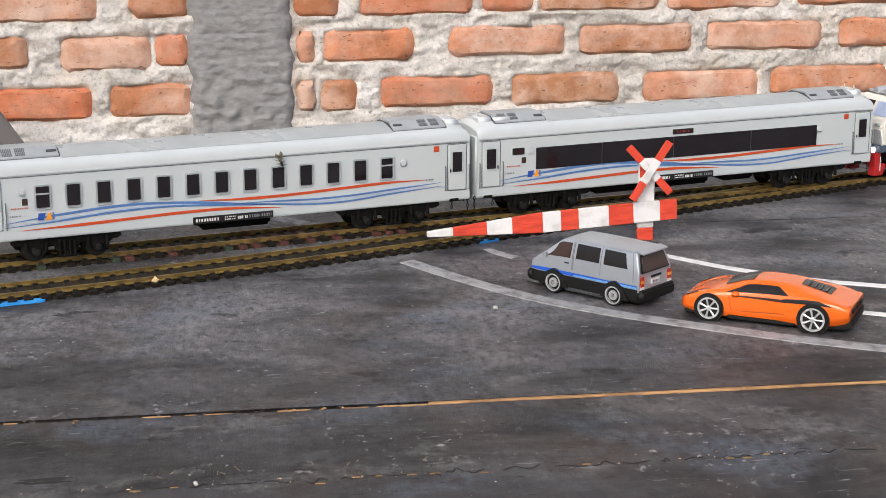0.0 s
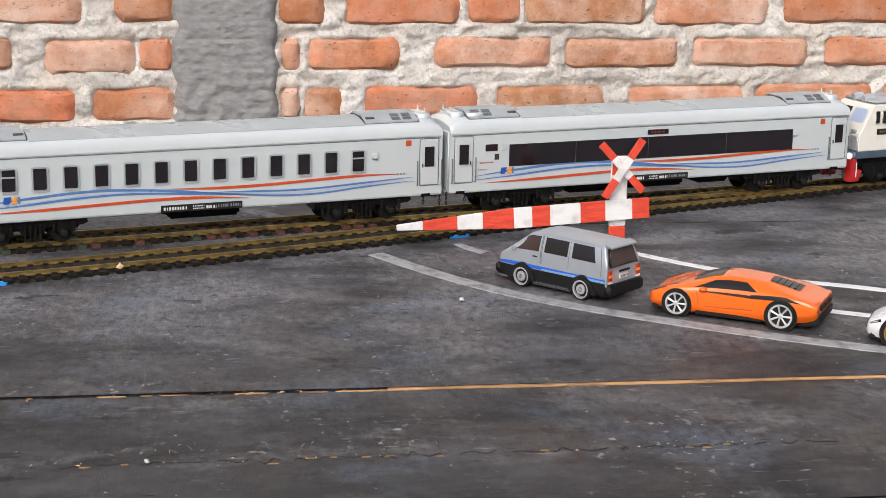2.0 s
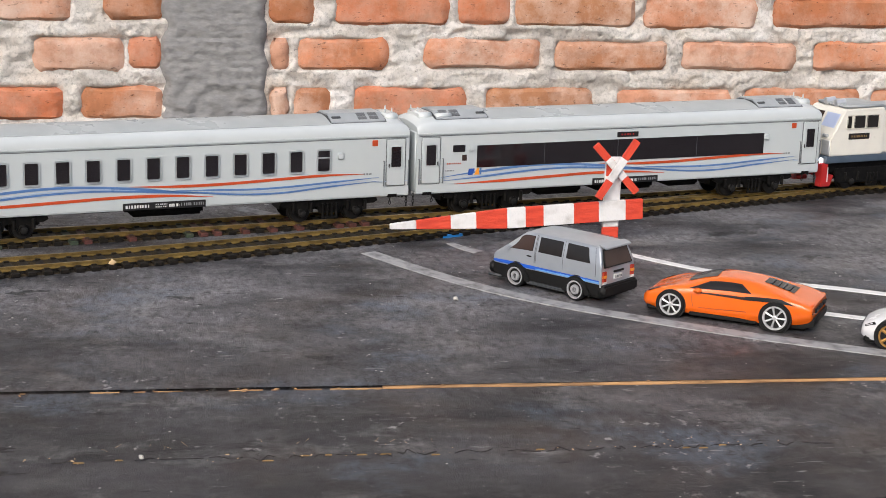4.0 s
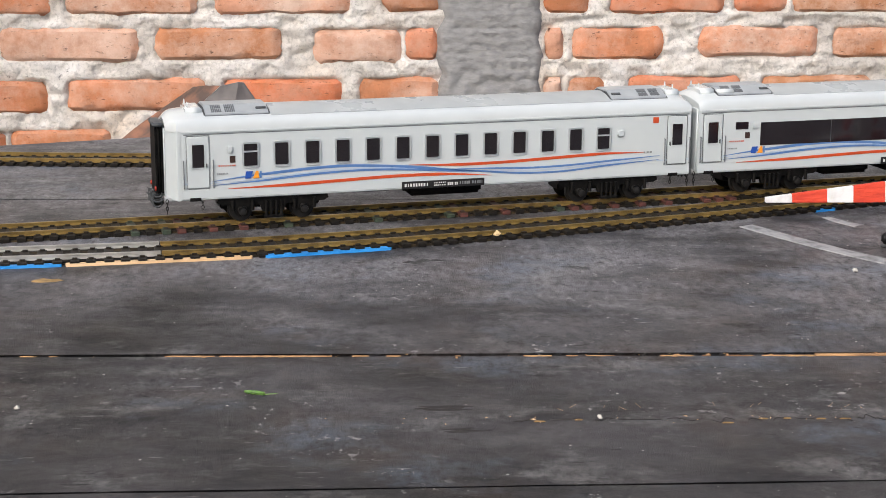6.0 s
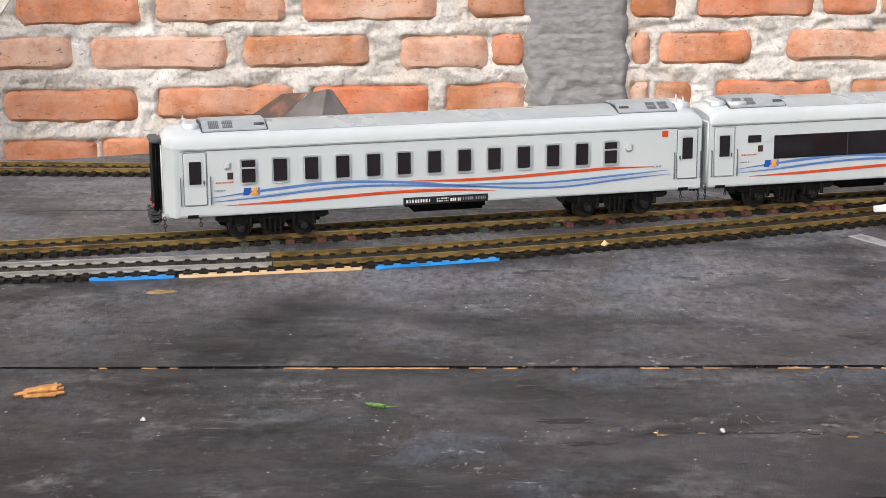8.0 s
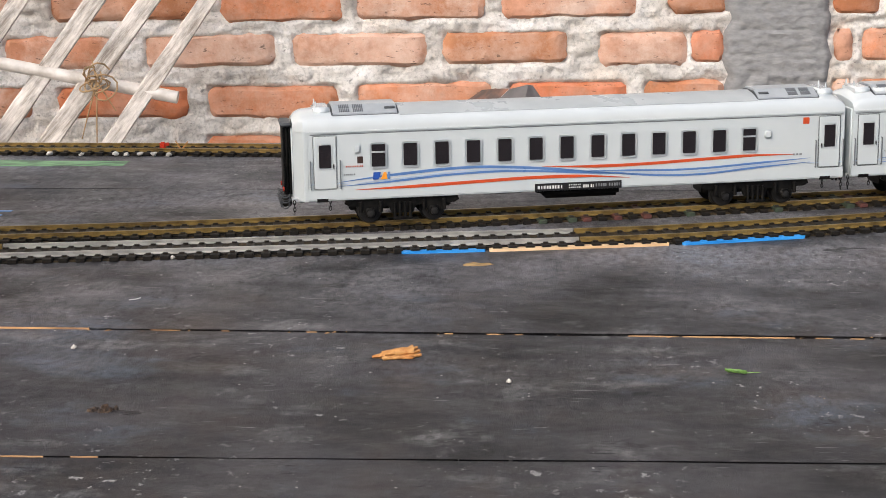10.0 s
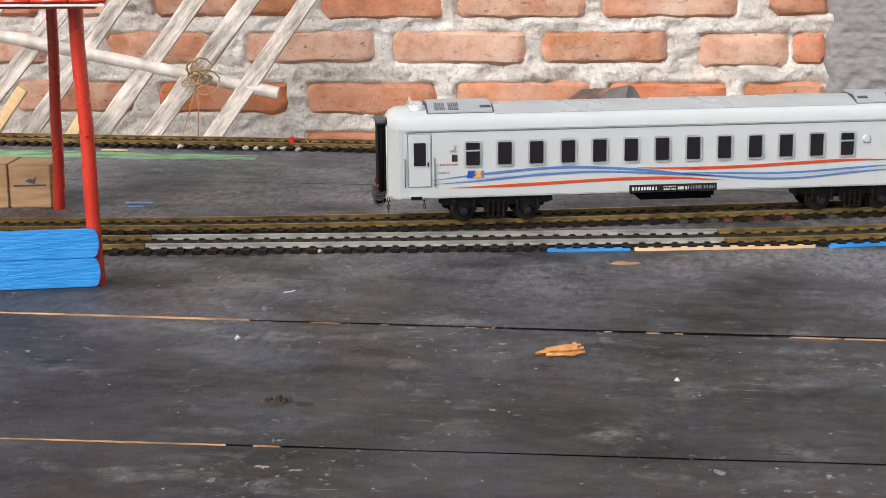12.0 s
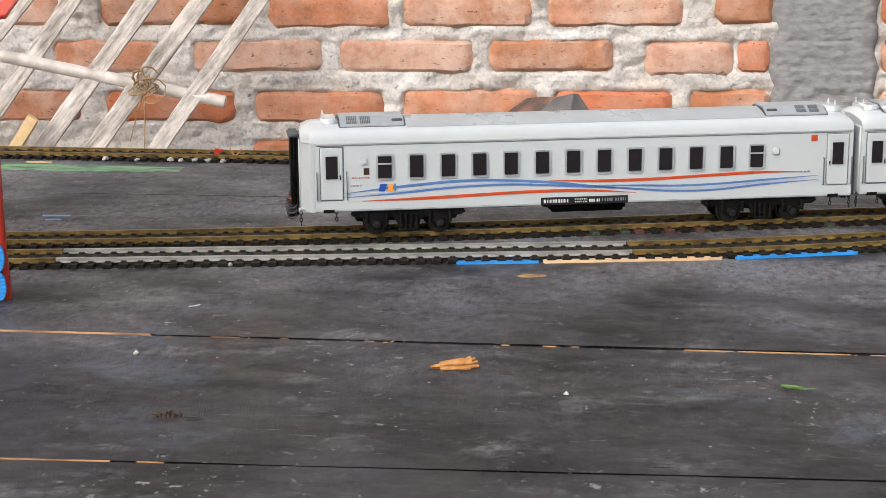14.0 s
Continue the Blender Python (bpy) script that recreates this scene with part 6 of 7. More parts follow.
    for x in (-25.6, -8.9, 6.3, 6.8):
        for c in both([(U(x), 1.4), (U(x + 0.3), 1.4), (U(x + 0.3), 2.92), (U(x), 2.92)]):
            part("door_seam", patch(s, c, 0.0001, 2, 10), M_LINE, root)
    part("rear_bumper", box(-0.0314, -0.0275, -0.0128, 0.0128, 0.0036, 0.0086, 0.0008), M_TYRE, root, "black rear bumper")
    part("front_bumper", box(0.0292, 0.0330, -0.0120, 0.0120, 0.0036, 0.0084, 0.0009), M_TYRE, root, "black front bumper")
    part("front_spoiler", box(0.0262, 0.0334, -0.0118, 0.0118, 0.0018, 0.0032, 0.0005), M_GRILLE, root, "dark front spoiler")
    part("chassis", box(-0.0285, 0.0310, -0.0108, 0.0108, 0.0022, 0.0052, 0.0006), M_TYRE, root)
    for y in (-1, 1):
        part("headlight", box(0.0305, 0.0314, *sorted((y * 0.0052, y * 0.0098)), 0.0092, 0.0112, 0.0003), M_CHROME, root, "square headlight")
        part("side_step", box(-0.0105, 0.0108, *sorted((y * 0.0112, y * 0.0130)), 0.0022, 0.0036, 0.0005), M_GRILLE, root, "dark side step")
        part("wing_mirror", box(0.0205, 0.0222, *sorted((y * 0.0119, y * 0.0144)), 0.0160, 0.0182, 0.0004), M_SILVER, root)
        part("door_handle", box(0.0085, 0.0112, *sorted((y * 0.0124, y * 0.0130)), 0.0146, 0.0152, 0.0002), M_TYRE, root)
        for x in (-0.0164, 0.0164):
            flare = [(0.0066 * math.cos(radians(a)), 0.0047 + 0.0066 * math.sin(radians(a))) for a in range(0, 181, 15)]
            flare += [(-0.0078, 0.0034), (-0.0062, 0.0030), (0.0062, 0.0030), (0.0078, 0.0034)]
            part("arch_flare", prism([(x + a, b) for a, b in flare], *sorted((y * 0.0100, y * 0.0132)), "y", 0.0004), M_TYRE, root, "black wheel arch flare")
            wheel(root, x, y * 0.0121, 0.0049, 0.0038, 0, M_CHROME, disc=True)
    return tagged(root, "silver die-cast van with blue side stripes", "van", "toy cars on the road")


def white_car():
    root = new("coupe")
    st = [
        (-31.0, 5.0, 10, 12.0, 8, 12.0, 12.0, 8.0, 13.0, 13.2),
        (-26.0, 3.0, 12.6, 13.6, 7, 13.4, 12.6, 8.6, 14.6, 15.0),
        (-16.0, 2.6, 13.2, 14.2, 6, 13.8, 12.6, 8.6, 17.2, 17.8),
        (-4.0, 2.4, 13.2, 13.9, 6, 13.2, 12.4, 8.6, 18.8, 19.4),
        (6.0, 2.4, 13.2, 13.9, 6, 13.2, 12.2, 8.8, 17.0, 17.8),
        (13.0, 2.4, 13.2, 14.1, 6, 13.4, 12.0, 9.6, 13.6, 14.2),
        (21.0, 2.4, 13.0, 14.0, 6, 13.0, 11.0, 9.4, 12.4, 12.9),
        (28.0, 2.8, 12.0, 12.8, 6, 11.6, 9.4, 8.4, 10.6, 11.0),
        (31.5, 3.4, 10.0, 10.8, 6, 9.6, 7.8, 6.8, 8.8, 9.2),
        (32.8, 4.0, 8.0, 8.6, 5.6, 7.6, 6.8, 5.4, 7.4, 7.6),
    ]
    s, nu = shell(st)
    part("body", skin(s, nu), M_CARWHITE, root)
    for c in both([(2.0, 2.25), (4.9, 2.2), (4.2, 2.85), (2.4, 2.85)]):
        part("side_window", patch(s, c, 0.0002), M_GLASS, root, "smoked side window")
    part("windscreen", patch(s, [(4.1, 3.2), (5.2, 3.0), (5.2, 7.0), (4.1, 6.8)], 0.0002), M_GLASS, root)
    for c in both([(6.75, 1.82), (7.75, 1.72), (7.85, 2.02), (6.85, 2.22)]):
        part("headlight", patch(s, c, 0.0002), M_GLASS, root, "dark headlight")
    for c in both([(6.95, 1.9), (7.6, 1.8), (7.65, 1.9), (7.0, 2.02)]):
        part("light_strip", patch(s, c, 0.0003), M_CHROME, root)
    part("grille", patch(s, [(8.55, 1.0), (8.95, 1.0), (8.95, 9.0), (8.55, 9.0)], 0.0002, 3, 20), M_TYRE, root, "black grille")
    part("chassis", box(-0.029, 0.0312, -0.0118, 0.0118, 0.0016, 0.0042, 0.0006), M_TYRE, root, "black base plate")
    for y in (-1, 1):
        for x in (-0.0205, 0.0205):
            arch(root, x, y * 0.0145, 0.0058, 0.006)
            wheel(root, x, y * 0.0131, 0.0057, 0.0040, 5, M_GOLD)
    return tagged(root, "glossy white die-cast coupe with gold wheels", "car", "toy cars on the road")


toy_van = van()
toy_sports = sports_car()
toy_coupe = white_car()


def park(car, fx, fy, rx, ry, track_half, heading):
    """Sets a car down so that its near wheels come to the given places."""
    mx, my = (fx + rx) / 2, (fy + ry) / 2
    a = radians(heading)
    # The near side lies to the car's left, which is its +y side.
    car.matrix_basis = pose(mx + math.sin(a) * track_half, my - math.cos(a) * track_half, 0, 0, 0, heading)


park(toy_van, 0.2845, -0.0215, 0.3040, -0.0460, 0.0125, 127)
park(toy_sports, 0.3365, -0.0775, 0.3720, -0.1030, 0.0150, 143.5)
toy_coupe.matrix_basis = pose(0.4330, -0.1335, 0, 0, 0, 146)


# ---- level crossing ----
def striped(l, h0, h1, t, bands, first_red, root, m, name, seed=0):
    """A wooden stick painted in red and white bands; h0 and h1 are its heights at the ends."""
    x = 0.0
    red = first_red
    for k, b in enumerate(bands):
        e = x + b
        ha, hb = (h0 + (h1 - h0) * min(1, q / l * 2.2) for q in (x, e))
        p = prism([(x, -ha / 2), (e, -hb / 2), (e, hb / 2), (x, ha / 2)], -t / 2, t / 2, "y", 0.00025)
        part(name, p, M_SIGNRED if red else M_SIGNWHITE, root, "red painted band" if red else "white painted band", m=m)
        x, red = e, not red


barrier = new("crossing_barrier")
tagged(barrier, "red and white hand-painted wooden level crossing barrier with crossed boards", "barrier")
YP = 0.062
part("post", box(0.3515, 0.3600, YP + 0.0014, YP + 0.0036, 0.0068, 0.0425, 0.0004), M_SIGNWHITE, barrier, "white painted post")
part("post_foot", box(0.3515, 0.3600, YP + 0.0014, YP + 0.0036, 0.0, 0.0068, 0.0004), M_SIGNRED, barrier, "red painted foot of the post")
part("post_tip", box(0.3517, 0.3560, YP + 0.0012, YP + 0.0014, 0.0330, 0.0410, 0.0001), M_SIGNRED, barrier)
boom = pose(0.2425, YP, 0.0093, 0, -3.2, 0)
striped(0.129, 0.0026, 0.0102, 0.0022, [0.0130, 0.0172, 0.0129, 0.0157, 0.0094, 0.0092, 0.0157, 0.0129, 0.0140, 0.0090], False, barrier, boom, "boom_band")
for tilt, dy, l in ((-57, -0.0040, 0.0345), (47, -0.0019, 0.0330)):
    m = pose(0.3558, YP + dy, 0.0373, 0, tilt, 0) @ Matrix.Translation((-l / 2, 0, 0))
    striped(l, 0.0038, 0.0038, 0.0018, [l * 0.3, l * 0.38, l * 0.32] if dy < -0.003 else [l * 0.3, l * 0.4, l * 0.3], True, barrier, m, "cross_board")


# ---- small station shelter ----
station = new("station_shelter")
tagged(station, "little wooden station shelter with red posts and blue painted sticks", "shelter")
A = Vector((-0.2915, -0.0825))
dirx = Vector((-1.0, -0.205)).normalized()
ang = math.degrees(math.atan2(-dirx.y, -dirx.x))
for k in range(2):
    l, h = 0.115, 0.0118
    n = 8
    out = [(-h * 0.22 + h * 0.22 * math.cos(radians(-90 + 180 * i / n)), h / 2 * 0.985 * math.sin(radians(-90 + 180 * i / n))) for i in range(n + 1)]
    out += [(-l - x, -z) for x, z in out]
    b = prism(out, -0.001, 0.001, "y", 0.0002)
    part("wall_stick", b, M_STICKBLUE, station, "bright blue painted flat stick with rounded end", m=pose(A.x, A.y, h / 2 + 0.0001 + k * h, 0, 0, ang))


def branch(p0, p1, r0, r1, seed, n=16):
    """A slightly crooked round stick."""
    p0, p1 = Vector(p0), Vector(p1)
    bm = bmesh.new()
    rows = []
    for i in range(n + 1):
        s = i / n
        c = p0.lerp(p1, s) + Vector((0.0009 * noise.noise((s * 3, seed, 0)), 0.0006 * noise.noise((s * 3, seed, 7)), 0))
        r = (r0 + (r1 - r0) * s) * (1 + 0.05 * noise.noise((s * 7, seed, 3)))
        if i == 0 or i == n:
            c = p0.lerp(p1, s)
        rows.append([bm.verts.new(c + Vector((r * math.cos(a), r * math.sin(a), 0))) for a in [2 * math.pi * k / 14 for k in range(14)]])
    for a, b in zip(rows, rows[1:]):
        for k in range(14):
            bm.faces.new((a[k], a[(k + 1) % 14], b[(k + 1) % 14], b[k]))
    bm.faces.new(rows[0])
    bm.faces.new(rows[-1])
    return bm


part("post", branch((-0.2938, -0.0785, 0), (-0.2975, -0.0770, 0.1150), 0.0029, 0.0029, 2), M_RED, station, "glossy red round post")
part("post", branch((-0.3545, 0.0675, 0), (-0.3512, 0.0660, 0.1180), 0.0028, 0.0026, 5), M_RED, station, "glossy red round post")
part("post", branch((-0.4000, -0.0995, 0), (-0.3980, -0.0960, 0.1150), 0.0029, 0.0029, 3), M_RED, station, "glossy red round post")
part("post", branch((-0.4400, 0.0600, 0), (-0.4400, 0.0600, 0.1180), 0.0028, 0.0026, 6), M_RED, station, "glossy red round post")
part("brace", branch((-0.2960, -0.0778, 0.0800), (-0.3020, -0.0640, 0.1200), 0.0011, 0.0011, 9), M_RED, station)
part("knot", moved(lathe([(0.0004, -0.001), (0.0012, 0), (0.0004, 0.001)], 10), Matrix.Translation((-0.2950, -0.0800, 0.0600))), M_RED, station)
part("platform_block", box(-0.3795, -0.3585, 0.0690, 0.0900, 0.0, 0.0214, 0.0004), M_PINE, station, "pale pine block with a blue pencil mark")
part("platform_block", box(-0.4600, -0.3797, 0.0680, 0.0900, 0.0, 0.0219, 0.0004), M_PINE, station, "pale pine block")
part("paint_mark", prism([(-0.3712, 0.0132), (-0.3668, 0.0122), (-0.3655, 0.0160), (-0.3672, 0.0140), (-0.3690, 0.0146)], 0.0686, 0.0690, "y"), M_LOCOBLUE, station, "dark blue paint blot", smooth=False)
part("paint_mark", prism([(-0.3770, 0.0105), (-0.3610, 0.0112), (-0.3610, 0.0118), (-0.3770, 0.0114)], 0.0686, 0.0690, "y"), M_LOCOBLUE, station, "dark blue paint line", smooth=False)
# Roof of overlapping red shingles on two slopes.
rs = random.Random(9)
for side in (0, 1):
    for row in range(4):
        for k in range(12):
            x1 = -0.2795 - k * 0.0145 - (0.006 if row % 2 else 0)
            w = 0.0140
            l = 0.0290
            g = 18 if side == 0 else -18
            yy = -0.0985 + row * 0.0235 if side == 0 else 0.0960 - row * 0.0235
            zz = 0.1128 + row * 0.0076 + rs.uniform(0, 0.0006)
            b = box(-w, 0, 0 if side == 0 else -l, l if side == 0 else 0, 0, 0.0016, 0.0003)
            part("shingle", b, M_RED, station, m=pose(x1 + (yy + 0.0985) * -0.08, yy, zz, g, 0, rs.uniform(-1.5, 1.5)))
part("eave_edge", box(-0.46, -0.2800, -0.0984, -0.0976, 0.1119, 0.1128), M_PRINT, station, "ragged white edge below the shingles")
part("roof_board", prism([(-0.096, 0.1128), (0.0, 0.1418), (0.094, 0.1128), (0.094, 0.1108), (0.0, 0.1398), (-0.096, 0.1108)], -0.462, -0.284, "x"), M_RED, station, smooth=False)


# ---- small things on the table ----
def pebble(x, y, r, material, name, label, seed, category="grit", squash=0.7, z=0.0):
    bm = bmesh.new()
    bmesh.ops.create_icosphere(bm, subdivisions=2, radius=r)
    for v in bm.verts:
        k = 1 + 0.75 * noise.noise(v.co / r * 1.1 + Vector((seed * 3.7, 0, 0)))
        v.co = (v.co.x * k, v.co.y * k, v.co.z * k * squash)
    low = min(v.co.z for v in bm.verts)
    return tagged(part(name, bm, material, None, m=pose(x, y, z - low, 0, 0, seed * 37)), label, category)


def board_z(x, y):
    """Height of the planks at a place."""
    px, py = on_table(x, y)
    return 0.0 if py > -0.1425 else -sink(px)


for k, (x, y, r) in enumerate(((0.2515, -0.0430, 0.0012), (-0.0710, -0.1950, 0.0009), (-0.2225, -0.1540, 0.0010), (0.1105, -0.2165, 0.0009))):
    pebble(x, y, r, M_PEBBLE, "pebble", "tiny white pebble on the black table", k + 1, "pebble", z=board_z(x, y))
pebble(0.1090, 0.0262, 0.0016, M_FRESH, "crumb", "small yellow crumb on the sleepers", 3, "crumb", z=0.0019)
pebble(-0.2130, -0.0215, 0.0012, M_PEBBLE, "crumb", "small pale crumb beside the track", 6, "crumb")
pebble(-0.1455, -0.0160, 0.0010, M_PEBBLE, "crumb", "small pale crumb beside the track", 8, "crumb")
crumbs = bmesh.new()
rc = random.Random(14)
for k in range(26):
    add(crumbs, flake(rc.gauss(0, 0.0022), rc.gauss(0, 0.0016), rc.uniform(0.0006, 0.0014), rc.uniform(0.0003, 0.0008), rc.uniform(0.0003, 0.0013), rc.uniform(0, 3), rc))
tagged(part("crumbled_bark", crumbs, M_DEBRIS, None, m=pose(-0.1965, -0.2224, board_z(-0.1965, -0.2224), 0, 0, -4), smooth=False), "dark brown crumbled bark on the table", "debris", kind="stuff")
for k, x in enumerate((-0.335, -0.316, -0.296, -0.289, -0.281, -0.273, -0.264)):
    pebble(x, rear_y(x) - 0.0150, 0.0017, M_PEBBLE, "ballast_stone", "white ballast stone beside the rear track", k + 12, "stone")
rk = new("red_figure")
rk.matrix_basis = pose(-0.2700, 0.2475 + 0.0, 0.00135)
part("base", box(-0.003, 0.003, -0.0015, 0.0015, 0, 0.0012, 0.0003), M_DEBRIS, rk)
part("block", box(-0.0016, 0.0018, -0.0012, 0.0012, 0.0012, 0.0052, 0.0006), M_RED, rk, "red block")
part("flag", box(0.0018, 0.0040, -0.0004, 0.0004, 0.0030, 0.0048, 0.0002), M_RED, rk)
tagged(rk, "tiny red block between the rear rails", "marker")
tw = bmesh.new()
for k in range(6):
    a = k * 1.1
    add(tw, rod((0.0, 0, 0.0006), (0.006 * math.cos(a), 0.0018 * math.sin(a), 0.0012 + 0.0022 * (k % 3)), 0.0005, 0.0003, n=6))
tagged(part("twig", tw, M_DRYLEAF, None, m=pose(-0.2590, 0.2470, 0.00135)), "small brown twig between the rear rails", "twig")


def leaf_mesh(l, w, curl, wrinkle, seed, n=18, m=6):
    bm = bmesh.new()
    top, low = [], []
    for i in range(n + 1):
        s = i / n
        k = math.sin(math.pi * min(1, s * 0.97 + 0.02)) ** 0.7
        ra, rb_ = [], []
        for j in range(m + 1):
            v = j / m * 2 - 1
            z = curl * v * v + wrinkle * (0.6 + noise.noise((s * 6 + seed, v * 2.2, 0))) + wrinkle * 0.5 * math.sin(v * 9 + s * 4)
            p = Vector(((s - 0.5) * l, v * w / 2 * k, max(z, 0.0) + 0.0002))
            ra.append(bm.verts.new(p + Vector((0, 0, 0.00012))))
            rb_.append(bm.verts.new(p))
        top.append(ra)
        low.append(rb_)
    for g in (top, low):
        for a, b in zip(g, g[1:]):
            for j in range(m):
                bm.faces.new((a[j], a[j + 1], b[j + 1], b[j]))
    for a, b, c, d in zip(top, top[1:], low, low[1:]):
        bm.faces.new((a[0], b[0], d[0], c[0]))
        bm.faces.new((a[-1], b[-1], d[-1], c[-1]))
    return bm


def rolled(p0, p1, r0, r1, open_at, sweep_deg, seed, n=14, m=9, bend=0.0):
    """A piece of dry leaf rolled up lengthwise, open along one side, with ragged ends."""
    p0, p1 = Vector(p0), Vector(p1)
    d = p1 - p0
    bm = bmesh.new()
    outer, inner = [], []
    for i in range(n + 1):
        s = i / n
        r = (r0 + (r1 - r0) * s) * (1 + 0.25 * noise.noise((s * 5, seed, 0)))
        ra, rb_ = [], []
        for j in range(m + 1):
            a = radians(open_at + sweep_deg * j / m)
            e = 0.06 * noise.noise((j * 1.3, seed, i // n * 9)) * (abs(2 * s - 1) ** 3)
            c = p0 + d * (s + e) + Vector((0, 0, bend * math.sin(math.pi * s)))
            w = r * (1 + 0.2 * noise.noise((j * 0.8, s * 4, seed)))
            ra.append(bm.verts.new(c + Vector((-d.y, d.x, 0)).normalized() * w * math.cos(a) + Vector((0, 0, w * 0.8 * math.sin(a)))))
            rb_.append(bm.verts.new(c + Vector((-d.y, d.x, 0)).normalized() * w * 0.9 * math.cos(a) + Vector((0, 0, w * 0.72 * math.sin(a)))))
        outer.append(ra)
        inner.append(rb_)
    for g in (outer, inner):
        for a, b in zip(g, g[1:]):
            for j in range(m):
                bm.faces.new((a[j], a[j + 1], b[j + 1], b[j]))
    for a, b, c, e in zip(outer, outer[1:], inner, inner[1:]):
        bm.faces.new((a[0], b[0], e[0], c[0]))
        bm.faces.new((a[-1], b[-1], e[-1], c[-1]))
    return bm


dry = new("dry_leaf")
dry.matrix_basis = pose(-0.1085, -0.1660, board_z(-0.1085, -0.165) - 0.0003, 0, 0, 4) @ Matrix.Diagonal((0.88, 0.9, 0.74, 1))
part("blade", rolled((-0.0062, 0.0, 0.0020), (0.0062, 0.0012, 0.0026), 0.0017, 0.0027, -50, 285, 3, bend=0.0006), M_DRYLEAF, dry)
part("tip", rolled((-0.0100, -0.0004, 0.0011), (-0.0050, -0.0004, 0.0018), 0.0007, 0.0019, -130, 300, 7), M_DRYLEAF, dry, "pale withered leaf tip")
part("fold", rolled((-0.0060, -0.0026, 0.0012), (0.0058, -0.0018, 0.0012), 0.0011, 0.0013, 20, 230, 5), M_DRYLEAF, dry)
for k, (x, y, z, dx, dz) in enumerate(((0.0050, -0.0014, 0.0014, 0.0040, 0.0004), (0.0052, 0.0004, 0.0022, 0.0034, 0.0010), (0.0050, 0.0018, 0.0030, 0.0026, 0.0012), (0.0038, 0.0026, 0.0034, 0.0020, 0.0014))):
    part("curled_edge", rolled((x, y, z), (x + dx, y + 0.0003, z + dz), 0.0012, 0.0009, 40 * k, 260, k + 9, n=7, m=7), M_DRYLEAF, dry)
tagged(dry, "crumpled dry orange-brown leaf on the table", "leaf")
green = new("green_leaf")
green.matrix_basis = pose(0.0030, -0.1855, board_z(0.003, -0.1855), 0, 0, -24) @ Matrix.Diagonal((0.8, 0.8, 0.8, 1))
part("blade", leaf_mesh(0.0090, 0.0034, 0.0008, 0.0005, 5), M_LEAF, green)
part("blade", leaf_mesh(0.0058, 0.0026, 0.0010, 0.0004, 8), M_LEAF, green, m=pose(0.0015, -0.0008, 0.0003, 0, 0, -12))
part("stalk", rod((0.0035, 0, 0.0006), (0.0095, 0.0014, 0.0012), 0.0002, 0.00012, n=5), M_LEAF, green)
tagged(green, "small torn fresh green leaf on the table", "leaf")
chip = part("wood_chip", flake(0, 0, 0.0062, 0.0026, 0.0007, 0.0, random.Random(2)), M_CHIP, None, m=pose(-0.0835, -0.0350, 0, 0, 0, 3))
tagged(chip, "flat tan wood chip on the table", "wood chip")
shred = part("paper_shred", prism([(-0.0024, 0), (0.0, -0.0004), (0.0026, 0.0008), (0.0024, 0.0011), (0.0, 0.0001), (-0.0024, 0.0004)], 0, 0.0003, "z"), M_PRINT, None, m=pose(-0.2150, -0.0880, 0, 0, 0, 30), smooth=False)
tagged(shred, "thin white shred of paper on the table", "paper")
straw = part("straw", rod((-0.380, 0.2340, 0.0006), (-0.364, 0.2315, 0.0006), 0.0006, n=6), M_FRESH, None)
tagged(straw, "pale dry straw beside the rear track", "straw")
fibres = bmesh.new()
rf = random.Random(21)
for k in range(14):
    x = rf.uniform(0.10, 0.21)
    y = -0.2020 - 0.05 * x + rf.gauss(0, 0.0015)
    z = board_z(x, y)
    add(fibres, rod((x, y, z), (x + rf.uniform(-0.002, 0.002), y + rf.uniform(-0.001, 0.001), z + rf.uniform(0.0004, 0.0018)), 0.00006, 0.00004, n=4))
tagged(part("wood_fibres", fibres, M_STICKWOOD, None, smooth=False), "fine pale wood fibres standing up from the plank", "splinters", kind="stuff")


def insect():
    """A small brown insect; its feet at y 0, head towards -z, wings folded back along +z."""
    root = new("insect")
    def blob(r, sx, sy, sz, m):
        bm = bmesh.new()
        bmesh.ops.create_icosphere(bm, subdivisions=2, radius=r)
        return moved(bm, m @ Matrix.Diagonal((sx, sy, sz, 1)))
    part("abdomen", blob(0.001, 0.9, 0.9, 2.0, Matrix.Translation((0, -0.0012, 0.0014))), M_DEBRIS, root)
    part("thorax", blob(0.001, 0.9, 0.9, 1.0, Matrix.Translation((0, -0.0013, -0.0008))), M_DEBRIS, root)
    part("head", blob(0.0007, 1.0, 1.0, 0.8, Matrix.Translation((0, -0.0012, -0.0022))), M_DEBRIS, root)
    for s in (-1, 1):
        wing = prism([(0.0, 0.0), (s * 0.0022, 0.0036), (s * 0.0014, 0.0052), (s * 0.0003, 0.0038)], -0.0021, -0.0020, "y")
        part("wing", wing, M_INSECTWING, root, "dull olive-grey wing", smooth=False)
        for k in range(3):
            z = -0.0018 + 0.0012 * k
            part("leg", add(rod((s * 0.0006, -0.0010, z), (s * 0.0016, -0.0014, z + 0.0005 * (k - 1)), 0.00012, n=5), rod((s * 0.0016, -0.0014, z + 0.0005 * (k - 1)), (s * 0.0025, 0, z + 0.0012 * (k - 1)), 0.00012, 0.00008, n=5)), M_DEBRIS, root)
    return tagged(root, "small brown winged insect crawling on a coach", "insect")


fly = insect()


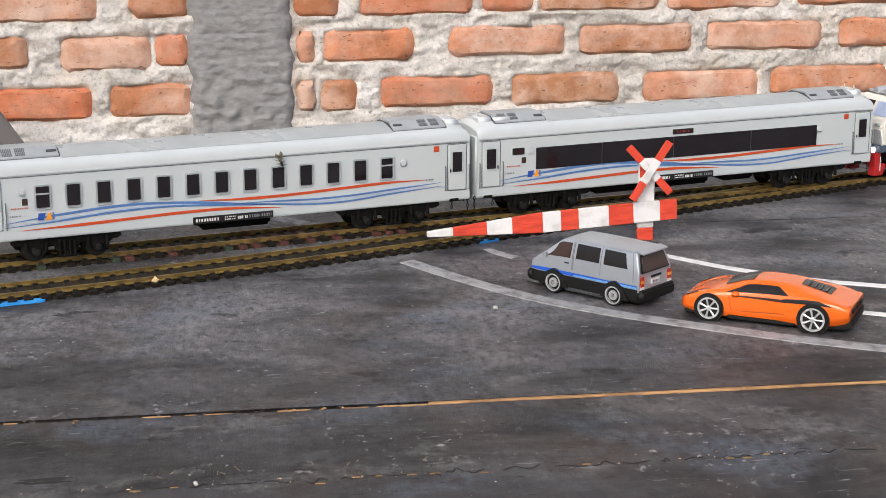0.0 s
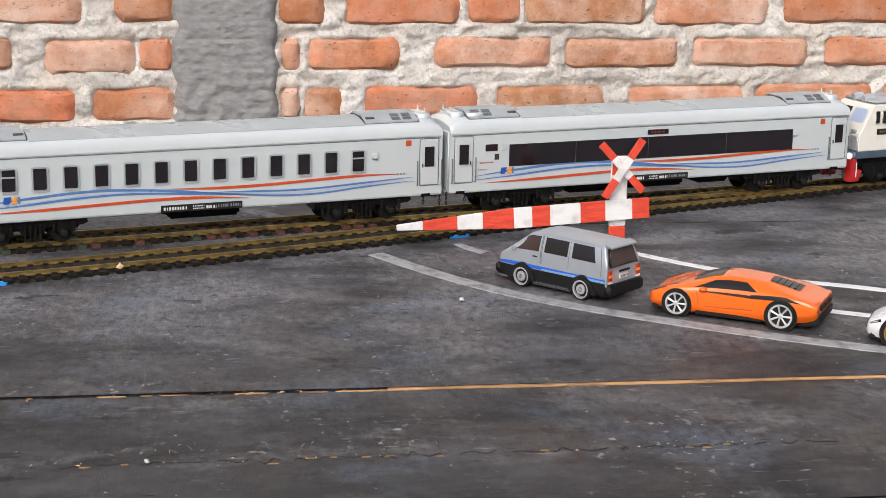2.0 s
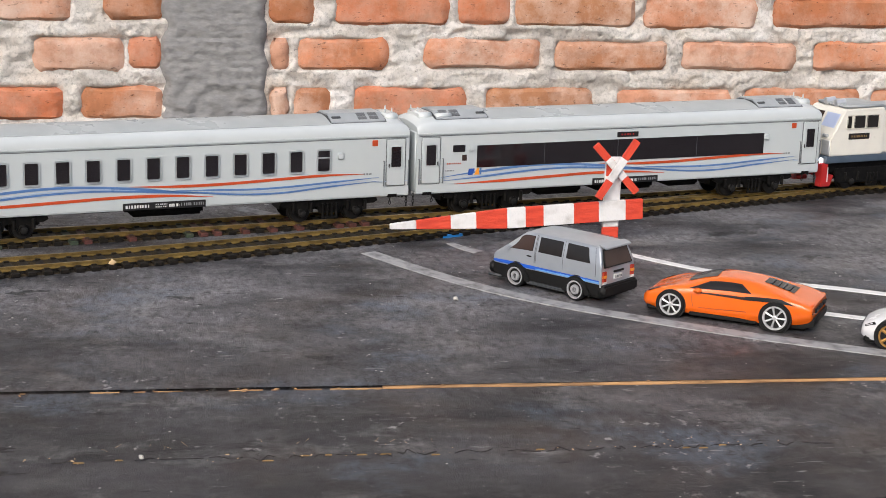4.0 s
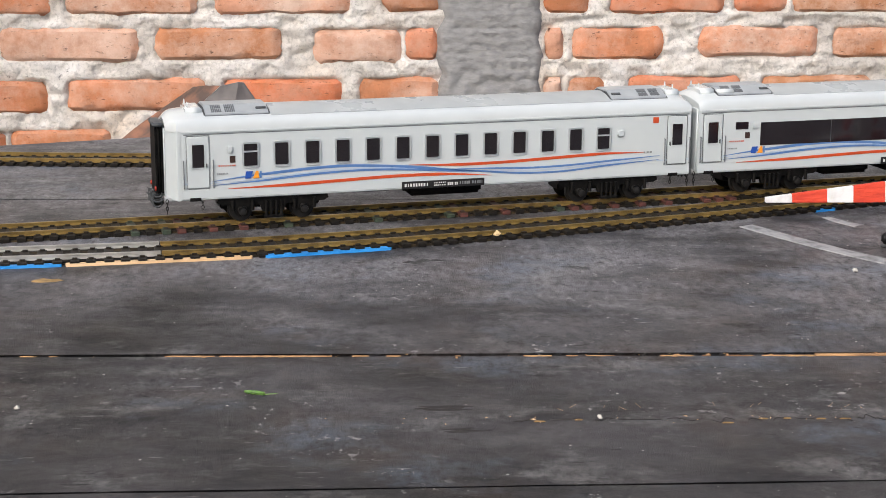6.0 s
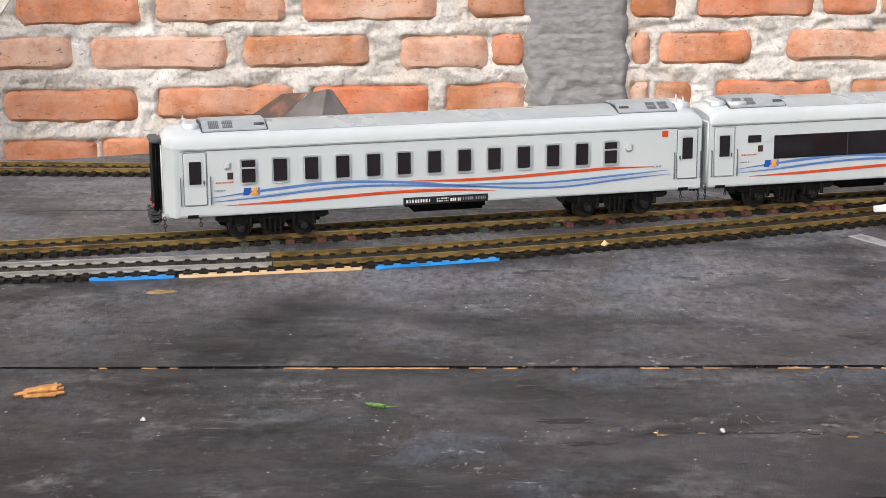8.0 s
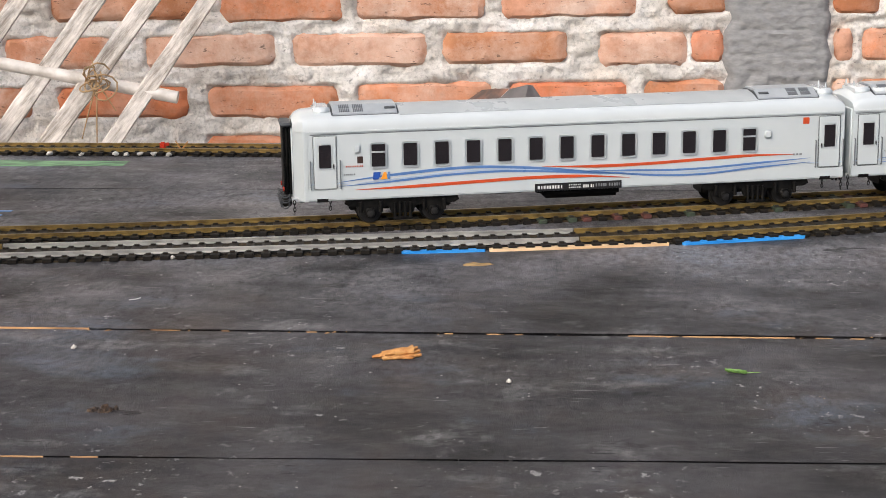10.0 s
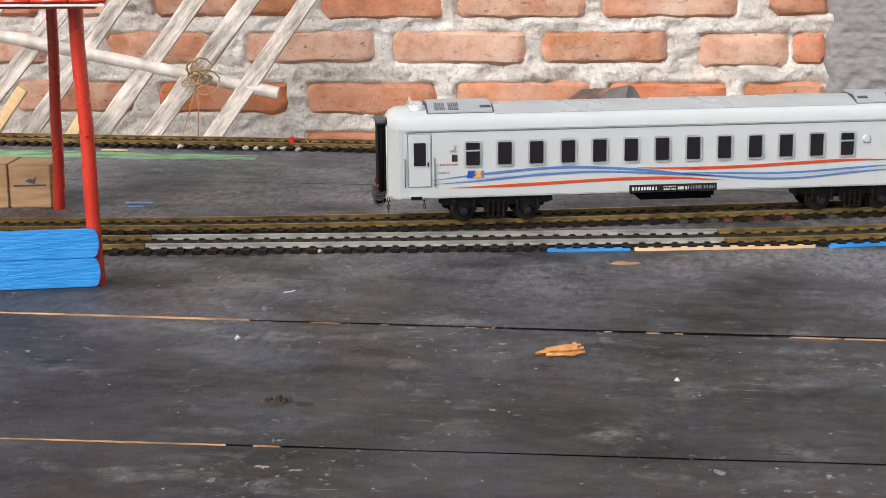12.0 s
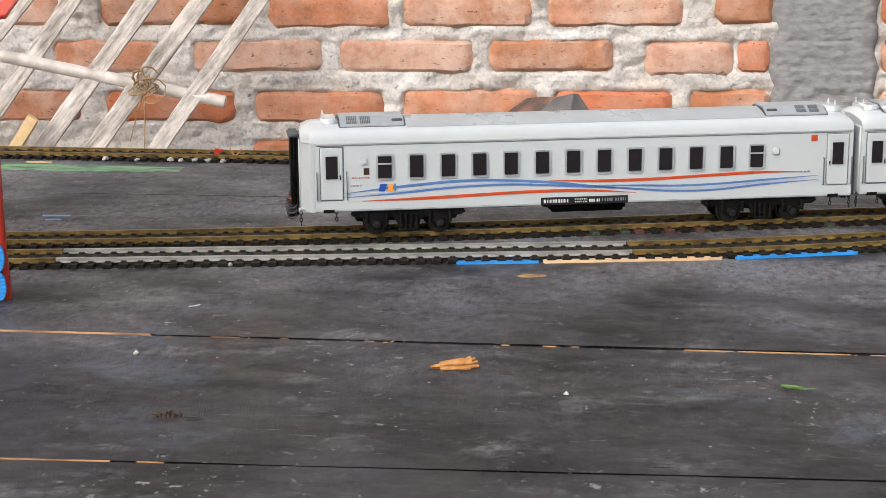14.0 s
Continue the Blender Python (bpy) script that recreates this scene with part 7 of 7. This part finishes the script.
# ---- motion of the train ----
MOVE_T = [0, 3.0, 3.3, 3.7, 4.3, 4.5, 5, 5.5, 6, 6.5, 7, 7.2, 8, 9, 9.5, 10, 10.3, 10.5, 10.7, 11, 14]
MOVE_X = [0.2446, 0.2446, 0.2432, 0.2370, 0.2232, 0.2180, 0.2068, 0.1954, 0.1832, 0.1711, 0.1622, 0.1578, 0.1340, 0.0965, 0.0759, 0.0573, 0.0461, 0.0400, 0.0366, 0.0355, 0.0355]


def travel(t):
    """Where the last coach's fourth wheel stands on the plan's x axis."""
    return float(np.interp(t, MOVE_T, MOVE_X))


def on_track(x, half):
    xa, xb = x - half, x + half
    a, b = Vector((xa, train_y(xa), RAIL)), Vector((xb, train_y(xb), RAIL))
    d = b - a
    c = (a + b) / 2
    return pose(c.x, c.y, c.z, 0, 0, math.degrees(math.atan2(d.y, d.x)))


TIMES = [0, 3.0] + [round(3.3 + 0.2 * i, 1) for i in range(38)] + [11.0, 14]
COS = 0.983


def motions():
    walk(coach_rear, [(t, on_track(travel(t) - 0.0978 * COS, 0.082)) for t in TIMES])
    walk(coach_front, [(t, on_track(travel(t) + (0.2545 - 0.0978) * COS, 0.082)) for t in TIMES])
    walk(loco, [(t, on_track(travel(t) + (0.2545 - 0.0978 + 0.1285 + 0.089) * COS, 0.053) @ Matrix.Translation((-0.089, 0, 0))) for t in TIMES])
    # The insect crawls down the coach, takes off and settles far off on the table.
    side = on_track(travel(0) - 0.0978 * COS, 0.082)
    crawl = [(t, side @ pose(u, -0.0172 - out, z, 0, turn, 0)) for t, u, z, turn, out in ((0.0, 0.0222, 0.0405, -20, 0.0006), (0.2, 0.0335, 0.0385, 20, 0.0012), (0.4, 0.0345, 0.0370, -20, 0.0006), (0.5, 0.0370, 0.0362, -30, 0.0006), (0.6, 0.0880, 0.0290, -60, 0.010))]
    walk(fly, crawl + [(0.75, pose(0.62, -0.05, 0.06, 0, -40, 20)), (1.1, pose(1.05, -0.30, 0.05, -30, -10, 40)), (1.5, pose(1.25, -0.40, 0.0, -90, 0, 60)), (14.0, pose(1.25, -0.40, 0.0, -90, 0, 60))])
    start = travel(0)
    for ob, x, z in WHEELSETS:
        # The wheels roll with the way gone.
        rows = [(t, pose(x, 0, z) @ Matrix.Rotation((travel(t) - start) / COS / 0.0054, 4, "Y")) for t in TIMES]
        walk(ob, rows)


motions()
